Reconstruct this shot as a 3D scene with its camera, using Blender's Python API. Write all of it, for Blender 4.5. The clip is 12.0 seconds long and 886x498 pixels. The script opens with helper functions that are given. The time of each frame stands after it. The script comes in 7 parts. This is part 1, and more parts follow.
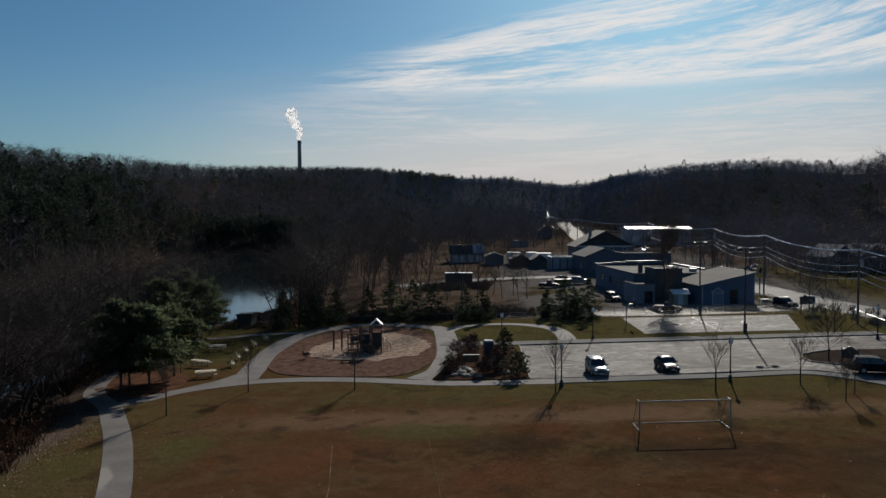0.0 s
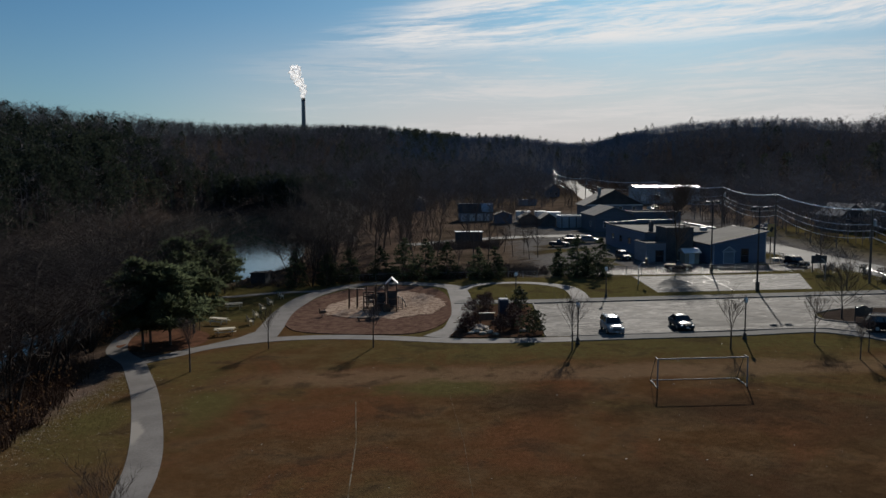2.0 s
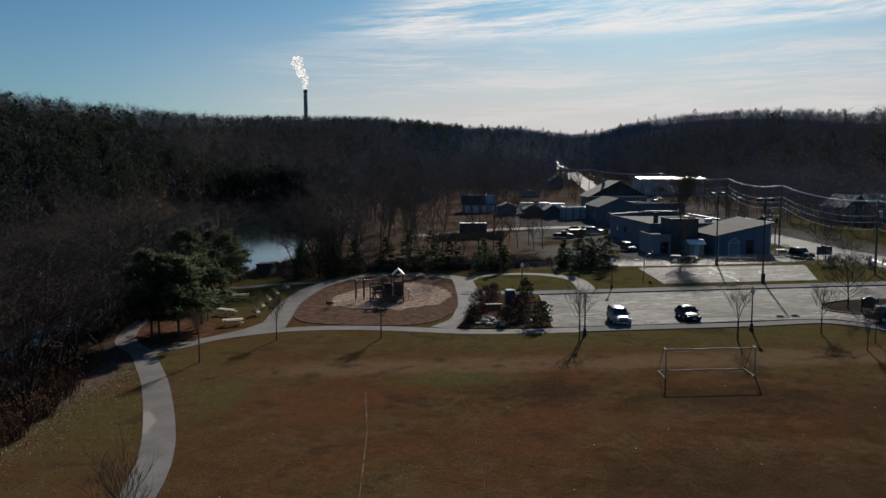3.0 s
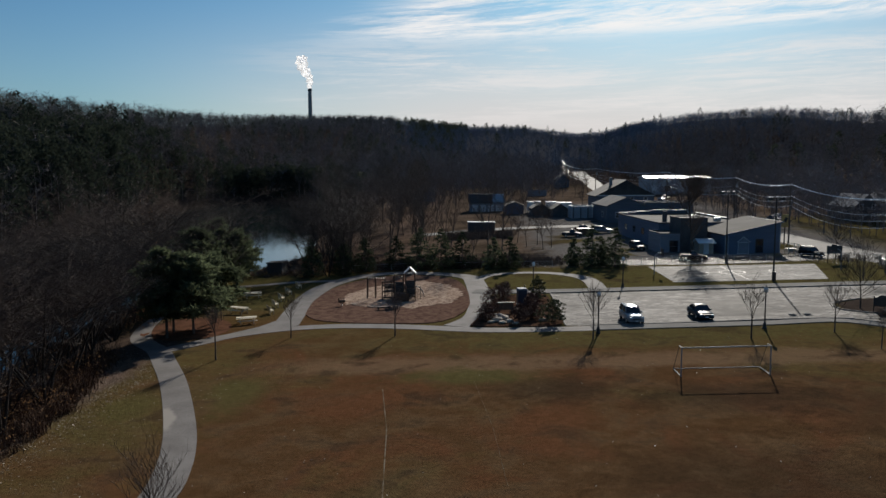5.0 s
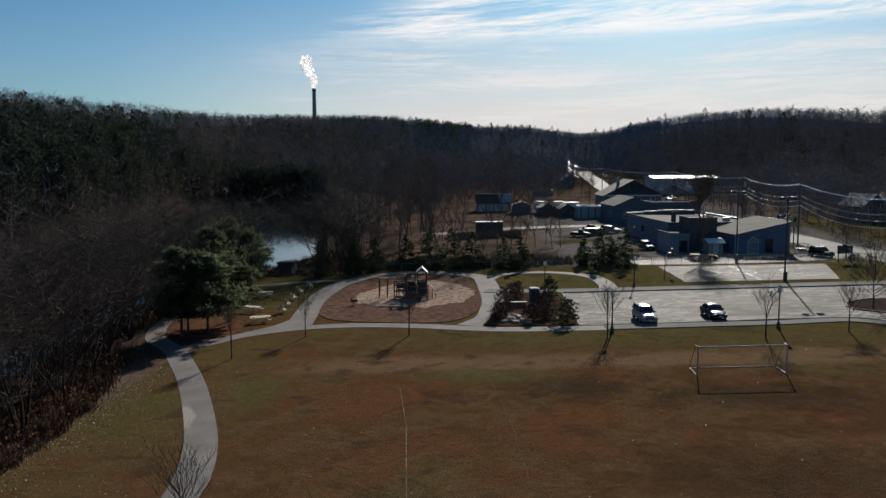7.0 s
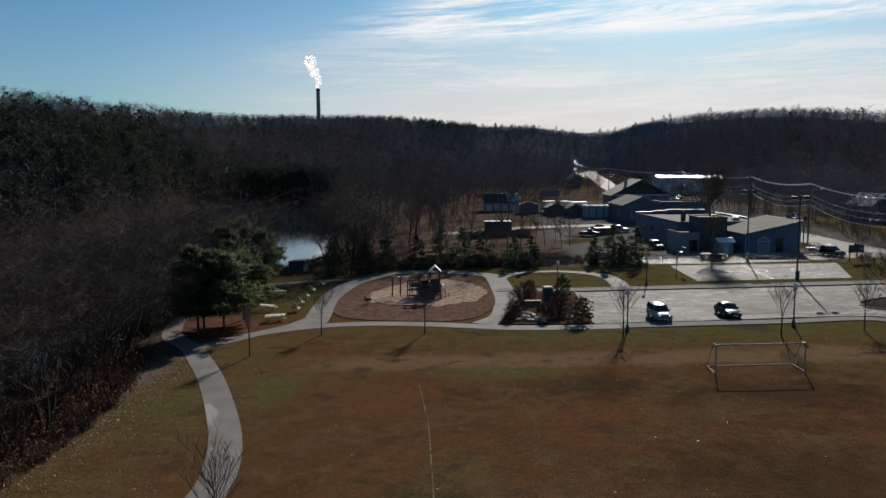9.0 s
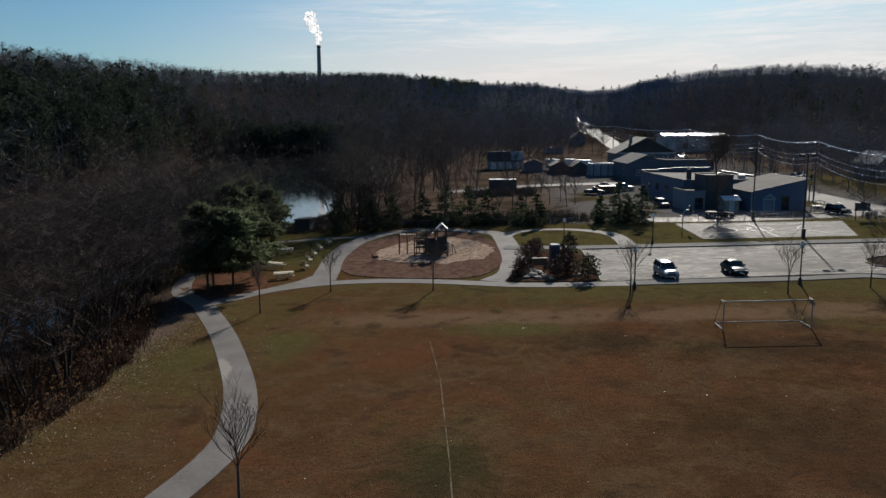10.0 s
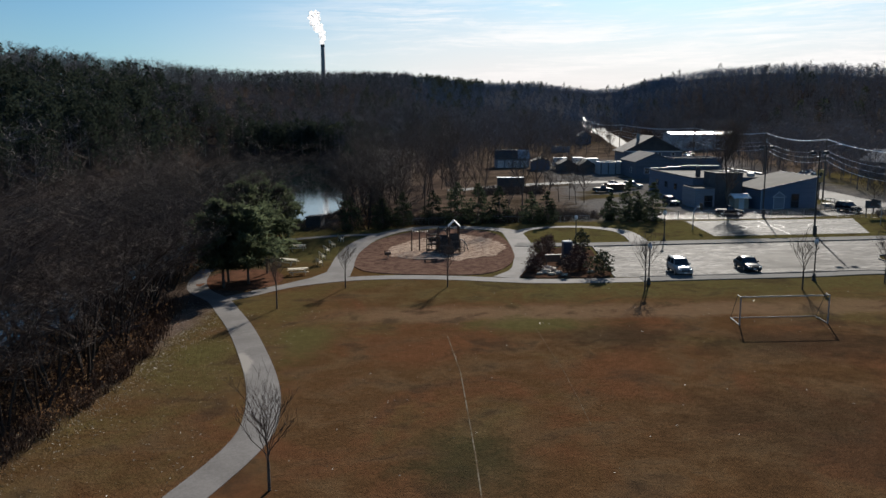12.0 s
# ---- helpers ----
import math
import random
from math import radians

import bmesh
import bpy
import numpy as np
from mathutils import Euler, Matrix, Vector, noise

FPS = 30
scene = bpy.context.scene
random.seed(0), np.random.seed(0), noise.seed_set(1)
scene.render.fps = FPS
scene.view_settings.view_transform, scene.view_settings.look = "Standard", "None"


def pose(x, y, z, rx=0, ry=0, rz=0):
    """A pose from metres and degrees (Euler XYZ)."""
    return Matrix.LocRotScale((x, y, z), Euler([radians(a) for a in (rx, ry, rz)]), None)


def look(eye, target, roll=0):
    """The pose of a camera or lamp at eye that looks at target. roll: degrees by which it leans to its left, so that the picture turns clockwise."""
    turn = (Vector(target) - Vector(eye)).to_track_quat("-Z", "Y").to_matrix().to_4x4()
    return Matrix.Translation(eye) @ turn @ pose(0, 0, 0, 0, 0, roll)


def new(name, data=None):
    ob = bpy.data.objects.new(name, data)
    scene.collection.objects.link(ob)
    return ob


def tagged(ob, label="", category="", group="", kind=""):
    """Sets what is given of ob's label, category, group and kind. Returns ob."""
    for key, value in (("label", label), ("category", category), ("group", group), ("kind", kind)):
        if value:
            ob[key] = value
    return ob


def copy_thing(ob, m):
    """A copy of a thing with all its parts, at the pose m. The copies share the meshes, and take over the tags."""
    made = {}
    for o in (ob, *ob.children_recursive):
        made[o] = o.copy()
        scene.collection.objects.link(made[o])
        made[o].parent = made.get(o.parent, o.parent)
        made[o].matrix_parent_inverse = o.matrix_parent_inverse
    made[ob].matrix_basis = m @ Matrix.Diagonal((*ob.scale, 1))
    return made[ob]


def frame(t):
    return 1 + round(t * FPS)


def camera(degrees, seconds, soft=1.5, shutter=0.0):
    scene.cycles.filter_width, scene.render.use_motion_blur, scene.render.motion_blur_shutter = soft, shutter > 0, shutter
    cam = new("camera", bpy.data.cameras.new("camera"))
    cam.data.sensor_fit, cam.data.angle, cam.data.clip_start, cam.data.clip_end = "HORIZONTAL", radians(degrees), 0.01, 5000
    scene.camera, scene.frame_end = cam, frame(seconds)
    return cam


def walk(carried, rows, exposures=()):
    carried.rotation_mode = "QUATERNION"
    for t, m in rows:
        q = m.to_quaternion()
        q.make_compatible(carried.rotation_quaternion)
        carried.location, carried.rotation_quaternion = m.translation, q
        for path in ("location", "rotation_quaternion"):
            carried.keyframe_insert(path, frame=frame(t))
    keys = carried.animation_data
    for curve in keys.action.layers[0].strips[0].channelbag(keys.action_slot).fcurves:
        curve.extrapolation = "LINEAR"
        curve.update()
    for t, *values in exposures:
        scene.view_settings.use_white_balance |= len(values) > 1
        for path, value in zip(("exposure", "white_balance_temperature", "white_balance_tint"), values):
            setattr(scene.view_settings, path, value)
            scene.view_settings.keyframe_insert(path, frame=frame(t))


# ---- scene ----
# ---------------------------------------------------------------- camera
LENS = 57.8
ROLL = -0.07
# seconds, x, y, z, yaw, pitch
PATH = [
    (0, 0.455, 1.331, 18.207, 0.968, -2.591),
    (0.5, 0.077, 1.231, 18.262, 1.049, -2.594),
    (1, -0.279, 1.102, 18.29, 1.129, -2.596),
    (1.2, -0.415, 1.046, 18.296, 1.16, -2.597),
    (1.3, -0.482, 1.018, 18.297, 1.175, -3.036),
    (1.4, -0.548, 0.989, 18.298, 1.191, -3.143),
    (1.8, -0.803, 0.874, 18.299, 1.252, -3.145),
    (1.9, -0.865, 0.845, 18.298, 1.267, -4.75),
    (2, -0.927, 0.816, 18.297, 1.282, -5.547),
    (2.6, -1.28, 0.65, 18.286, 1.371, -5.548),
    (2.7, -1.337, 0.624, 18.283, 1.386, -6.058),
    (2.8, -1.393, 0.598, 18.281, 1.4, -6.147),
    (3, -1.504, 0.548, 18.277, 1.429, -6.148),
    (3.5, -1.773, 0.433, 18.266, 1.501, -6.176),
    (4.2, -2.139, 0.294, 18.255, 1.598, -6.196),
    (5, -2.551, 0.162, 18.248, 1.707, -6.209),
    (5.5, -2.813, 0.09, 18.245, 1.773, -6.21),
    (6, -3.083, 0.021, 18.243, 1.838, -6.211),
    (6.5, -3.362, -0.049, 18.238, 1.903, -6.212),
    (7, -3.654, -0.124, 18.23, 1.966, -6.213),
    (7.6, -4.023, -0.227, 18.213, 2.041, -6.214),
    (8.3, -4.477, -0.369, 18.179, 2.127, -6.214),
    (9, -4.954, -0.538, 18.127, 2.212, -6.214),
    (9.1, -5.023, -0.564, 18.119, 2.224, -6.23),
    (9.2, -5.093, -0.59, 18.109, 2.236, -6.536),
    (9.3, -5.163, -0.617, 18.099, 2.248, -7.246),
    (9.4, -5.232, -0.645, 18.089, 2.26, -9.118),
    (9.5, -5.302, -0.673, 18.079, 2.272, -9.148),
    (10, -5.652, -0.816, 18.021, 2.332, -9.155),
    (10.5, -5.994, -0.961, 17.956, 2.391, -9.2),
    (11, -6.32, -1.098, 17.886, 2.45, -9.207),
    (11.5, -6.616, -1.215, 17.816, 2.509, -9.206),
    (12, -6.87, -1.295, 17.751, 2.567, -9.205),
]
EXPOSURE = [(0, -0.09), (3, 0.03), (7, 0.27), (9.0, 0.27), (9.4, 0.12), (10, 0.32), (10.5, 0.46), (11, 0.54), (12, 0.62)]


def cam_pose(x, y, z, yaw, pitch):
    way = Vector((-math.sin(radians(yaw)) * math.cos(radians(pitch)), math.cos(radians(yaw)) * math.cos(radians(pitch)), math.sin(radians(pitch))))
    eye = Vector((x, y, z))
    return look(eye, eye + way, ROLL)


cam = camera(LENS, 12.0, soft=1.5)
walk(cam, [(t, cam_pose(x, y, z, a, p)) for t, x, y, z, a, p in PATH], EXPOSURE)

# ---------------------------------------------------------------- sky and sun
SUN_EL, SUN_AZ = 24.8, 14.2     # degrees; azimuth from +y towards +x
to_sun = Vector((math.sin(radians(SUN_AZ)) * math.cos(radians(SUN_EL)), math.cos(radians(SUN_AZ)) * math.cos(radians(SUN_EL)), math.sin(radians(SUN_EL))))
sun = new("sun", bpy.data.lights.new("sun", "SUN"))
sun.data.energy, sun.data.angle, sun.data.color = 5.0, radians(0.55), (1.0, 0.93, 0.83)
sun.matrix_world = look(to_sun * 300, (0, 0, 0))
SKY_STRENGTH = 0.05


def link_all(nt, pairs):
    for a, b in pairs:
        nt.links.new(a, b)


def mathn(nt, op, a, b=None, c=None, clamp=False):
    n = nt.nodes.new("ShaderNodeMath")
    n.operation, n.use_clamp = op, clamp
    for k, v in enumerate((a, b, c)):
        if v is None:
            continue
        if isinstance(v, (int, float)):
            n.inputs[k].default_value = v
        else:
            nt.links.new(v, n.inputs[k])
    return n.outputs[0]


def smooth(nt, v, lo, hi):
    n = nt.nodes.new("ShaderNodeMapRange")
    n.interpolation_type = "SMOOTHSTEP"
    n.inputs["From Min"].default_value, n.inputs["From Max"].default_value = lo, hi
    nt.links.new(v, n.inputs["Value"])
    return n.outputs["Result"]


def mixc(nt, f, a, b, kind="MIX"):
    n = nt.nodes.new("ShaderNodeMix")
    n.data_type, n.blend_type = "RGBA", kind
    ins = {0: n.inputs[0], 6: n.inputs[6], 7: n.inputs[7]}
    for k, v in ((0, f), (6, a), (7, b)):
        if isinstance(v, (int, float)):
            ins[k].default_value = v
        elif isinstance(v, tuple):
            ins[k].default_value = (*v, 1)
        else:
            nt.links.new(v, ins[k])
    return n.outputs[2]


def noisen(nt, vec, scale, detail=4.0, rough=0.55, distort=0.0):
    n = nt.nodes.new("ShaderNodeTexNoise")
    n.inputs["Scale"].default_value, n.inputs["Detail"].default_value = scale, detail
    n.inputs["Roughness"].default_value, n.inputs["Distortion"].default_value = rough, distort
    if vec is not None:
        nt.links.new(vec, n.inputs["Vector"])
    return n.outputs["Fac"]


def comb(nt, x, y, z):
    n = nt.nodes.new("ShaderNodeCombineXYZ")
    for k, v in enumerate((x, y, z)):
        if isinstance(v, (int, float)):
            n.inputs[k].default_value = v
        else:
            nt.links.new(v, n.inputs[k])
    return n.outputs[0]


def build_sky():
    w = bpy.data.worlds.new("sky")
    scene.world = w
    w.use_nodes = True
    nt = w.node_tree
    nt.nodes.clear()
    out, bg = nt.nodes.new("ShaderNodeOutputWorld"), nt.nodes.new("ShaderNodeBackground")
    sky = nt.nodes.new("ShaderNodeTexSky")
    sky.sky_type, sky.sun_disc = "NISHITA", False
    sky.sun_elevation, sky.sun_rotation = radians(SUN_EL), radians(SUN_AZ)
    sky.air_density, sky.dust_density, sky.ozone_density, sky.altitude = 1.0, 0.6, 2.5, 100
    tc, sep = nt.nodes.new("ShaderNodeTexCoord"), nt.nodes.new("ShaderNodeSeparateXYZ")
    nt.links.new(tc.outputs["Generated"], sep.inputs[0])
    x, y, z = sep.outputs
    az, el = mathn(nt, "ARCTAN2", x, y), mathn(nt, "ARCSINE", z)
    # cirrus: a feathery fan that rises towards the sun's side, over level streaks in a pale veil
    slope = mathn(nt, "MULTIPLY_ADD", mathn(nt, "MAXIMUM", mathn(nt, "SUBTRACT", el, 0.12), 0.0), 0.9, 0.015)
    warp = noisen(nt, comb(nt, mathn(nt, "MULTIPLY", az, 4.0), mathn(nt, "MULTIPLY", el, 16.0), 2.2), 1.0, 3.0, 0.5)
    lift = mathn(nt, "SUBTRACT", mathn(nt, "MULTIPLY_ADD", warp, 0.018, el), mathn(nt, "MULTIPLY", slope, az))
    big = noisen(nt, comb(nt, mathn(nt, "MULTIPLY", az, 2.6), mathn(nt, "MULTIPLY", lift, 30.0), 3.7), 1.0, 4.0, 0.55, 0.5)
    fine = noisen(nt, comb(nt, mathn(nt, "MULTIPLY", az, 6.5), mathn(nt, "MULTIPLY", lift, 95.0), 8.1), 1.0, 6.0, 0.65, 0.9)
    wisp = noisen(nt, comb(nt, mathn(nt, "MULTIPLY", az, 22.0), mathn(nt, "MULTIPLY", lift, 230.0), 1.4), 1.0, 4.0, 0.7, 1.2)
    streak = mathn(nt, "ADD", mathn(nt, "MULTIPLY", big, 0.42), mathn(nt, "ADD", mathn(nt, "MULTIPLY", fine, 0.40), mathn(nt, "MULTIPLY", wisp, 0.20)))
    ragged = mathn(nt, "MULTIPLY_ADD", fine, 0.10, az)
    top = smooth(nt, mathn(nt, "MULTIPLY_ADD", az, -0.25, mathn(nt, "MULTIPLY_ADD", wisp, 0.02, el)), 0.240, 0.205)
    foot = smooth(nt, mathn(nt, "MULTIPLY_ADD", az, -0.02, el), 0.136, 0.158)
    fan = mathn(nt, "MULTIPLY", mathn(nt, "MULTIPLY", top, foot), smooth(nt, mathn(nt, "MULTIPLY_ADD", el, -0.55, ragged), -0.25, -0.06))
    fan = mathn(nt, "MULTIPLY", mathn(nt, "MULTIPLY", fan, smooth(nt, az, 1.5, 0.8)), smooth(nt, streak, 0.42, 0.60))
    low = mathn(nt, "MULTIPLY", smooth(nt, el, 0.150, 0.125), mathn(nt, "MULTIPLY", smooth(nt, ragged, -0.26, 0.02), smooth(nt, az, 1.5, 0.8)))
    low = mathn(nt, "MULTIPLY", mathn(nt, "MULTIPLY", low, smooth(nt, z, 0.02, 0.07)), smooth(nt, streak, 0.45, 0.62))
    near_sun = mathn(nt, "MULTIPLY", smooth(nt, az, -0.50, 0.05), smooth(nt, az, 1.6, 0.6))
    veil = mathn(nt, "MULTIPLY", smooth(nt, el, 0.21, 0.03), mathn(nt, "MULTIPLY_ADD", near_sun, 0.80, 0.10))
    tint = mixc(nt, 1.0, sky.outputs[0], (0.53, 0.89, 1.12), "MULTIPLY")
    hazed = mixc(nt, veil, tint, (12.2, 11.1, 11.1))
    hazed = mixc(nt, mathn(nt, "MULTIPLY", low, 0.62), hazed, (14.6, 13.9, 13.6))
    col = mixc(nt, mathn(nt, "MULTIPLY", fan, 0.90), hazed, (16.6, 16.0, 15.6))
    bg.inputs["Strength"].default_value = SKY_STRENGTH
    link_all(nt, [(col, bg.inputs[0]), (bg.outputs[0], out.inputs[0])])


build_sky()

# ---------------------------------------------------------------- materials


def principled(name):
    m = bpy.data.materials.new(name)
    m.use_nodes = True
    nt = m.node_tree
    return m, nt, nt.nodes["Principled BSDF"]


def surf(name, c1, c2, scale=1.0, rough=0.7, bump=0.0, fine=8.0, metal=0.0, spec=0.4, rnd=0.0, lo=0.35, hi=0.65, coords="Object", stretch=(1, 1, 1), rough2=None, thin=0.0):
    """Two colours mixed by coarse and fine grain; bump in metres; rnd: spread of brightness from object to object."""
    m, nt, b = principled(name)
    tc, mp = nt.nodes.new("ShaderNodeTexCoord"), nt.nodes.new("ShaderNodeMapping")
    mp.inputs["Scale"].default_value = stretch
    nt.links.new(tc.outputs[coords], mp.inputs[0])
    a = noisen(nt, mp.outputs[0], scale, 5.0, 0.6)
    f = noisen(nt, mp.outputs[0], scale * fine, 4.0, 0.65)
    mix = mathn(nt, "ADD", mathn(nt, "MULTIPLY", a, 0.6), mathn(nt, "MULTIPLY", f, 0.4))
    col = mixc(nt, smooth(nt, mix, lo, hi), c1, c2)
    if rnd:
        oi = nt.nodes.new("ShaderNodeObjectInfo")
        v = mathn(nt, "MULTIPLY_ADD", oi.outputs["Random"], 2 * rnd, 1 - rnd)
        col = mixc(nt, 1.0, col, comb(nt, v, v, v), "MULTIPLY")
    nt.links.new(col, b.inputs["Base Color"])
    b.inputs["Metallic"].default_value, b.inputs["Specular IOR Level"].default_value = metal, spec
    if rough2 is None:
        b.inputs["Roughness"].default_value = rough
    else:
        mr = nt.nodes.new("ShaderNodeMapRange")
        mr.inputs["To Min"].default_value, mr.inputs["To Max"].default_value = rough, rough2
        link_all(nt, [(a, mr.inputs[0]), (mr.outputs[0], b.inputs["Roughness"])])
    if bump:
        bn = nt.nodes.new("ShaderNodeBump")
        bn.inputs["Distance"].default_value, bn.inputs["Strength"].default_value = bump, 0.8
        link_all(nt, [(f, bn.inputs["Height"]), (bn.outputs[0], b.inputs["Normal"])])
    if thin:
        tl, mx = nt.nodes.new("ShaderNodeBsdfTranslucent"), nt.nodes.new("ShaderNodeMixShader")
        mx.inputs[0].default_value = thin
        link_all(nt, [(col, tl.inputs[0]), (b.outputs[0], mx.inputs[1]), (tl.outputs[0], mx.inputs[2]), (mx.outputs[0], nt.nodes["Material Output"].inputs[0])])
    return m


def ground_material():
    """Winter turf: dry brown, tan and green patches, worn earth, leaf litter under the woods."""
    m, nt, b = principled("turf")
    geo, sep = nt.nodes.new("ShaderNodeNewGeometry"), nt.nodes.new("ShaderNodeSeparateXYZ")
    pos = geo.outputs["Position"]
    nt.links.new(pos, sep.inputs[0])
    x, y, z = sep.outputs
    n1, n2, n3 = noisen(nt, pos, 0.045, 5, 0.6, 0.6), noisen(nt, pos, 0.22, 5, 0.65, 0.4), noisen(nt, pos, 2.5, 6, 0.75)
    n4, n5 = noisen(nt, pos, 0.085, 4, 0.6, 1.0), noisen(nt, pos, 12.0, 3, 0.7)
    wob = mathn(nt, "MULTIPLY", mathn(nt, "SUBTRACT", n2, 0.5), 14.0)
    brown, tan, green, red, dark = (0.104, 0.057, 0.027), (0.138, 0.085, 0.044), (0.108, 0.098, 0.038), (0.140, 0.064, 0.032), (0.052, 0.036, 0.023)
    col = mixc(nt, smooth(nt, n2, 0.40, 0.66), brown, tan)
    col = mixc(nt, mathn(nt, "MULTIPLY", smooth(nt, n4, 0.46, 0.64), 0.8), col, red)
    # greener along the walks, in the islands and beside the pond path
    yy = mathn(nt, "ADD", y, wob)
    band = mathn(nt, "MULTIPLY", smooth(nt, yy, 72, 81), smooth(nt, mathn(nt, "ADD", x, mathn(nt, "MULTIPLY", wob, 1.5)), -26, 2))
    isle = mathn(nt, "MULTIPLY", smooth(nt, y, 98, 104), smooth(nt, y, 137, 133))
    left = mathn(nt, "MULTIPLY", smooth(nt, mathn(nt, "ADD", x, wob), -19, -27), mathn(nt, "MULTIPLY", smooth(nt, n1, 0.36, 0.56), 0.68))
    patch = mathn(nt, "MULTIPLY", smooth(nt, n1, 0.52, 0.66), 0.55)
    g = mathn(nt, "MAXIMUM", mathn(nt, "MAXIMUM", mathn(nt, "MULTIPLY", band, 0.85), isle), mathn(nt, "MAXIMUM", left, patch))
    col = mixc(nt, mathn(nt, "MULTIPLY", g, smooth(nt, n3, 0.15, 0.6)), col, green)
    # a trampled pale strip along the end of the pitch
    strip = mathn(nt, "MULTIPLY", smooth(nt, mathn(nt, "MULTIPLY_ADD", wob, 0.35, y), 68.0, 70.5), smooth(nt, mathn(nt, "MULTIPLY_ADD", wob, 0.5, y), 76.0, 72.5))
    strip = mathn(nt, "MULTIPLY", mathn(nt, "MULTIPLY", strip, smooth(nt, x, -26, -12)), mathn(nt, "MULTIPLY", smooth(nt, x, 70, 30), 0.75))
    col = mixc(nt, strip, col, (0.200, 0.130, 0.078))
    # worn, dark goal mouths and tracks
    worn = mathn(nt, "MULTIPLY", smooth(nt, mathn(nt, "ADD", n2, mathn(nt, "MULTIPLY", n4, 0.5)), 0.76, 0.95), 0.7)
    col = mixc(nt, worn, col, dark)
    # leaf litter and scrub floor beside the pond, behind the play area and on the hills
    # hill floor colour is darkened in place of shade under the dense canopy
    shaded_floor = mixc(nt, smooth(nt, n3, 0.3, 0.7), (0.024, 0.019, 0.017), (0.048, 0.037, 0.031))
    litter = mixc(nt, smooth(nt, mathn(nt, "MULTIPLY_ADD", n4, 0.6, mathn(nt, "MULTIPLY", n3, 0.4)), 0.38, 0.60), (0.054, 0.040, 0.033), (0.165, 0.120, 0.094))
    edge = smooth(nt, mathn(nt, "ADD", x, mathn(nt, "MULTIPLY", wob, 0.35)), -32.0, -34.5)
    edge = mathn(nt, "MULTIPLY", edge, smooth(nt, y, 108, 84))
    back = mathn(nt, "MULTIPLY", smooth(nt, yy, 136, 142), mathn(nt, "MAXIMUM", smooth(nt, mathn(nt, "ADD", x, wob), 24, 12), smooth(nt, y, 205, 225)))
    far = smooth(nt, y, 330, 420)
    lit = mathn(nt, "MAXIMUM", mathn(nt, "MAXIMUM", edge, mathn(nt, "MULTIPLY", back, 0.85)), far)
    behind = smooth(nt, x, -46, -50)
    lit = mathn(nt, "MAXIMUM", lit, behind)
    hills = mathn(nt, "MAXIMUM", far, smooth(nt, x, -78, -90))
    # haze painted into the distant floor as a bluish grey tint
    shaded_floor = mixc(nt, mathn(nt, "MULTIPLY", smooth(nt, y, 480, 750), smooth(nt, x, -160, 0)), shaded_floor, (0.050, 0.053, 0.062))
    col = mixc(nt, lit, col, mixc(nt, hills, litter, shaded_floor))
    # gravel yards round the buildings
    yard = mathn(nt, "MULTIPLY", smooth(nt, mathn(nt, "ADD", x, wob), 8, 16), smooth(nt, yy, 134, 139))
    yard = mathn(nt, "MULTIPLY", yard, mathn(nt, "MULTIPLY", smooth(nt, y, 300, 260), smooth(nt, x, 84, 68)))
    gravel = mixc(nt, smooth(nt, n3, 0.3, 0.7), (0.125, 0.116, 0.108), (0.225, 0.210, 0.196))
    col = mixc(nt, mathn(nt, "MULTIPLY", yard, smooth(nt, n4, 0.34, 0.48)), col, gravel)
    # bare, dark, reddish and green places of the pitch
    def spot(cx, cy, rx, ry, share, colour, under):
        u, v = mathn(nt, "DIVIDE", mathn(nt, "SUBTRACT", x, cx), rx), mathn(nt, "DIVIDE", mathn(nt, "SUBTRACT", y, cy), ry)
        r = mathn(nt, "SQRT", mathn(nt, "ADD", mathn(nt, "MULTIPLY", u, u), mathn(nt, "MULTIPLY", v, v)))
        r = mathn(nt, "ADD", r, mathn(nt, "ADD", mathn(nt, "MULTIPLY_ADD", n2, 1.8, -0.9), mathn(nt, "MULTIPLY_ADD", n6, 0.8, -0.4)))
        return mixc(nt, mathn(nt, "MULTIPLY", smooth(nt, r, 1.15, 0.25), share), under, colour)

    n6 = noisen(nt, pos, 0.75, 4, 0.7, 0.8)
    for place in ((4.7, 63.0, 6.5, 4.5, 0.75, dark), (18.0, 60.0, 9, 5, 0.7, dark), (15.0, 43.0, 12, 9, 0.55, dark), (30.0, 55.0, 10, 12, 0.5, dark), (-7.4, 39.0, 4.0, 6, 0.75, (0.050, 0.047, 0.024)),
                  (-2.5, 67.8, 7, 3.2, 0.8, green), (-21.5, 64.0, 3.0, 7, 0.7, green), (3.0, 55.0, 6, 4, 0.5, red), (-13.0, 61.0, 6, 6, 0.55, red), (-29.0, 62.0, 2.4, 6, 0.5, green)):
        col = spot(*place, col)
    speck = mathn(nt, "ADD", mathn(nt, "MULTIPLY_ADD", n5, 0.45, 0.10), mathn(nt, "MULTIPLY_ADD", n6, 0.65, mathn(nt, "MULTIPLY", n3, 0.55)))
    speck = mathn(nt, "MULTIPLY", speck, 0.80)
    col = mixc(nt, 1.0, col, comb(nt, speck, speck, speck), "MULTIPLY")
    nt.links.new(col, b.inputs["Base Color"])
    b.inputs["Roughness"].default_value, b.inputs["Specular IOR Level"].default_value = 1.0, 0.0
    bn = nt.nodes.new("ShaderNodeBump")
    bn.inputs["Distance"].default_value, bn.inputs["Strength"].default_value = 0.09, 0.8
    link_all(nt, [(mathn(nt, "ADD", n3, mathn(nt, "MULTIPLY", n5, 0.5)), bn.inputs["Height"]), (bn.outputs[0], b.inputs["Normal"])])
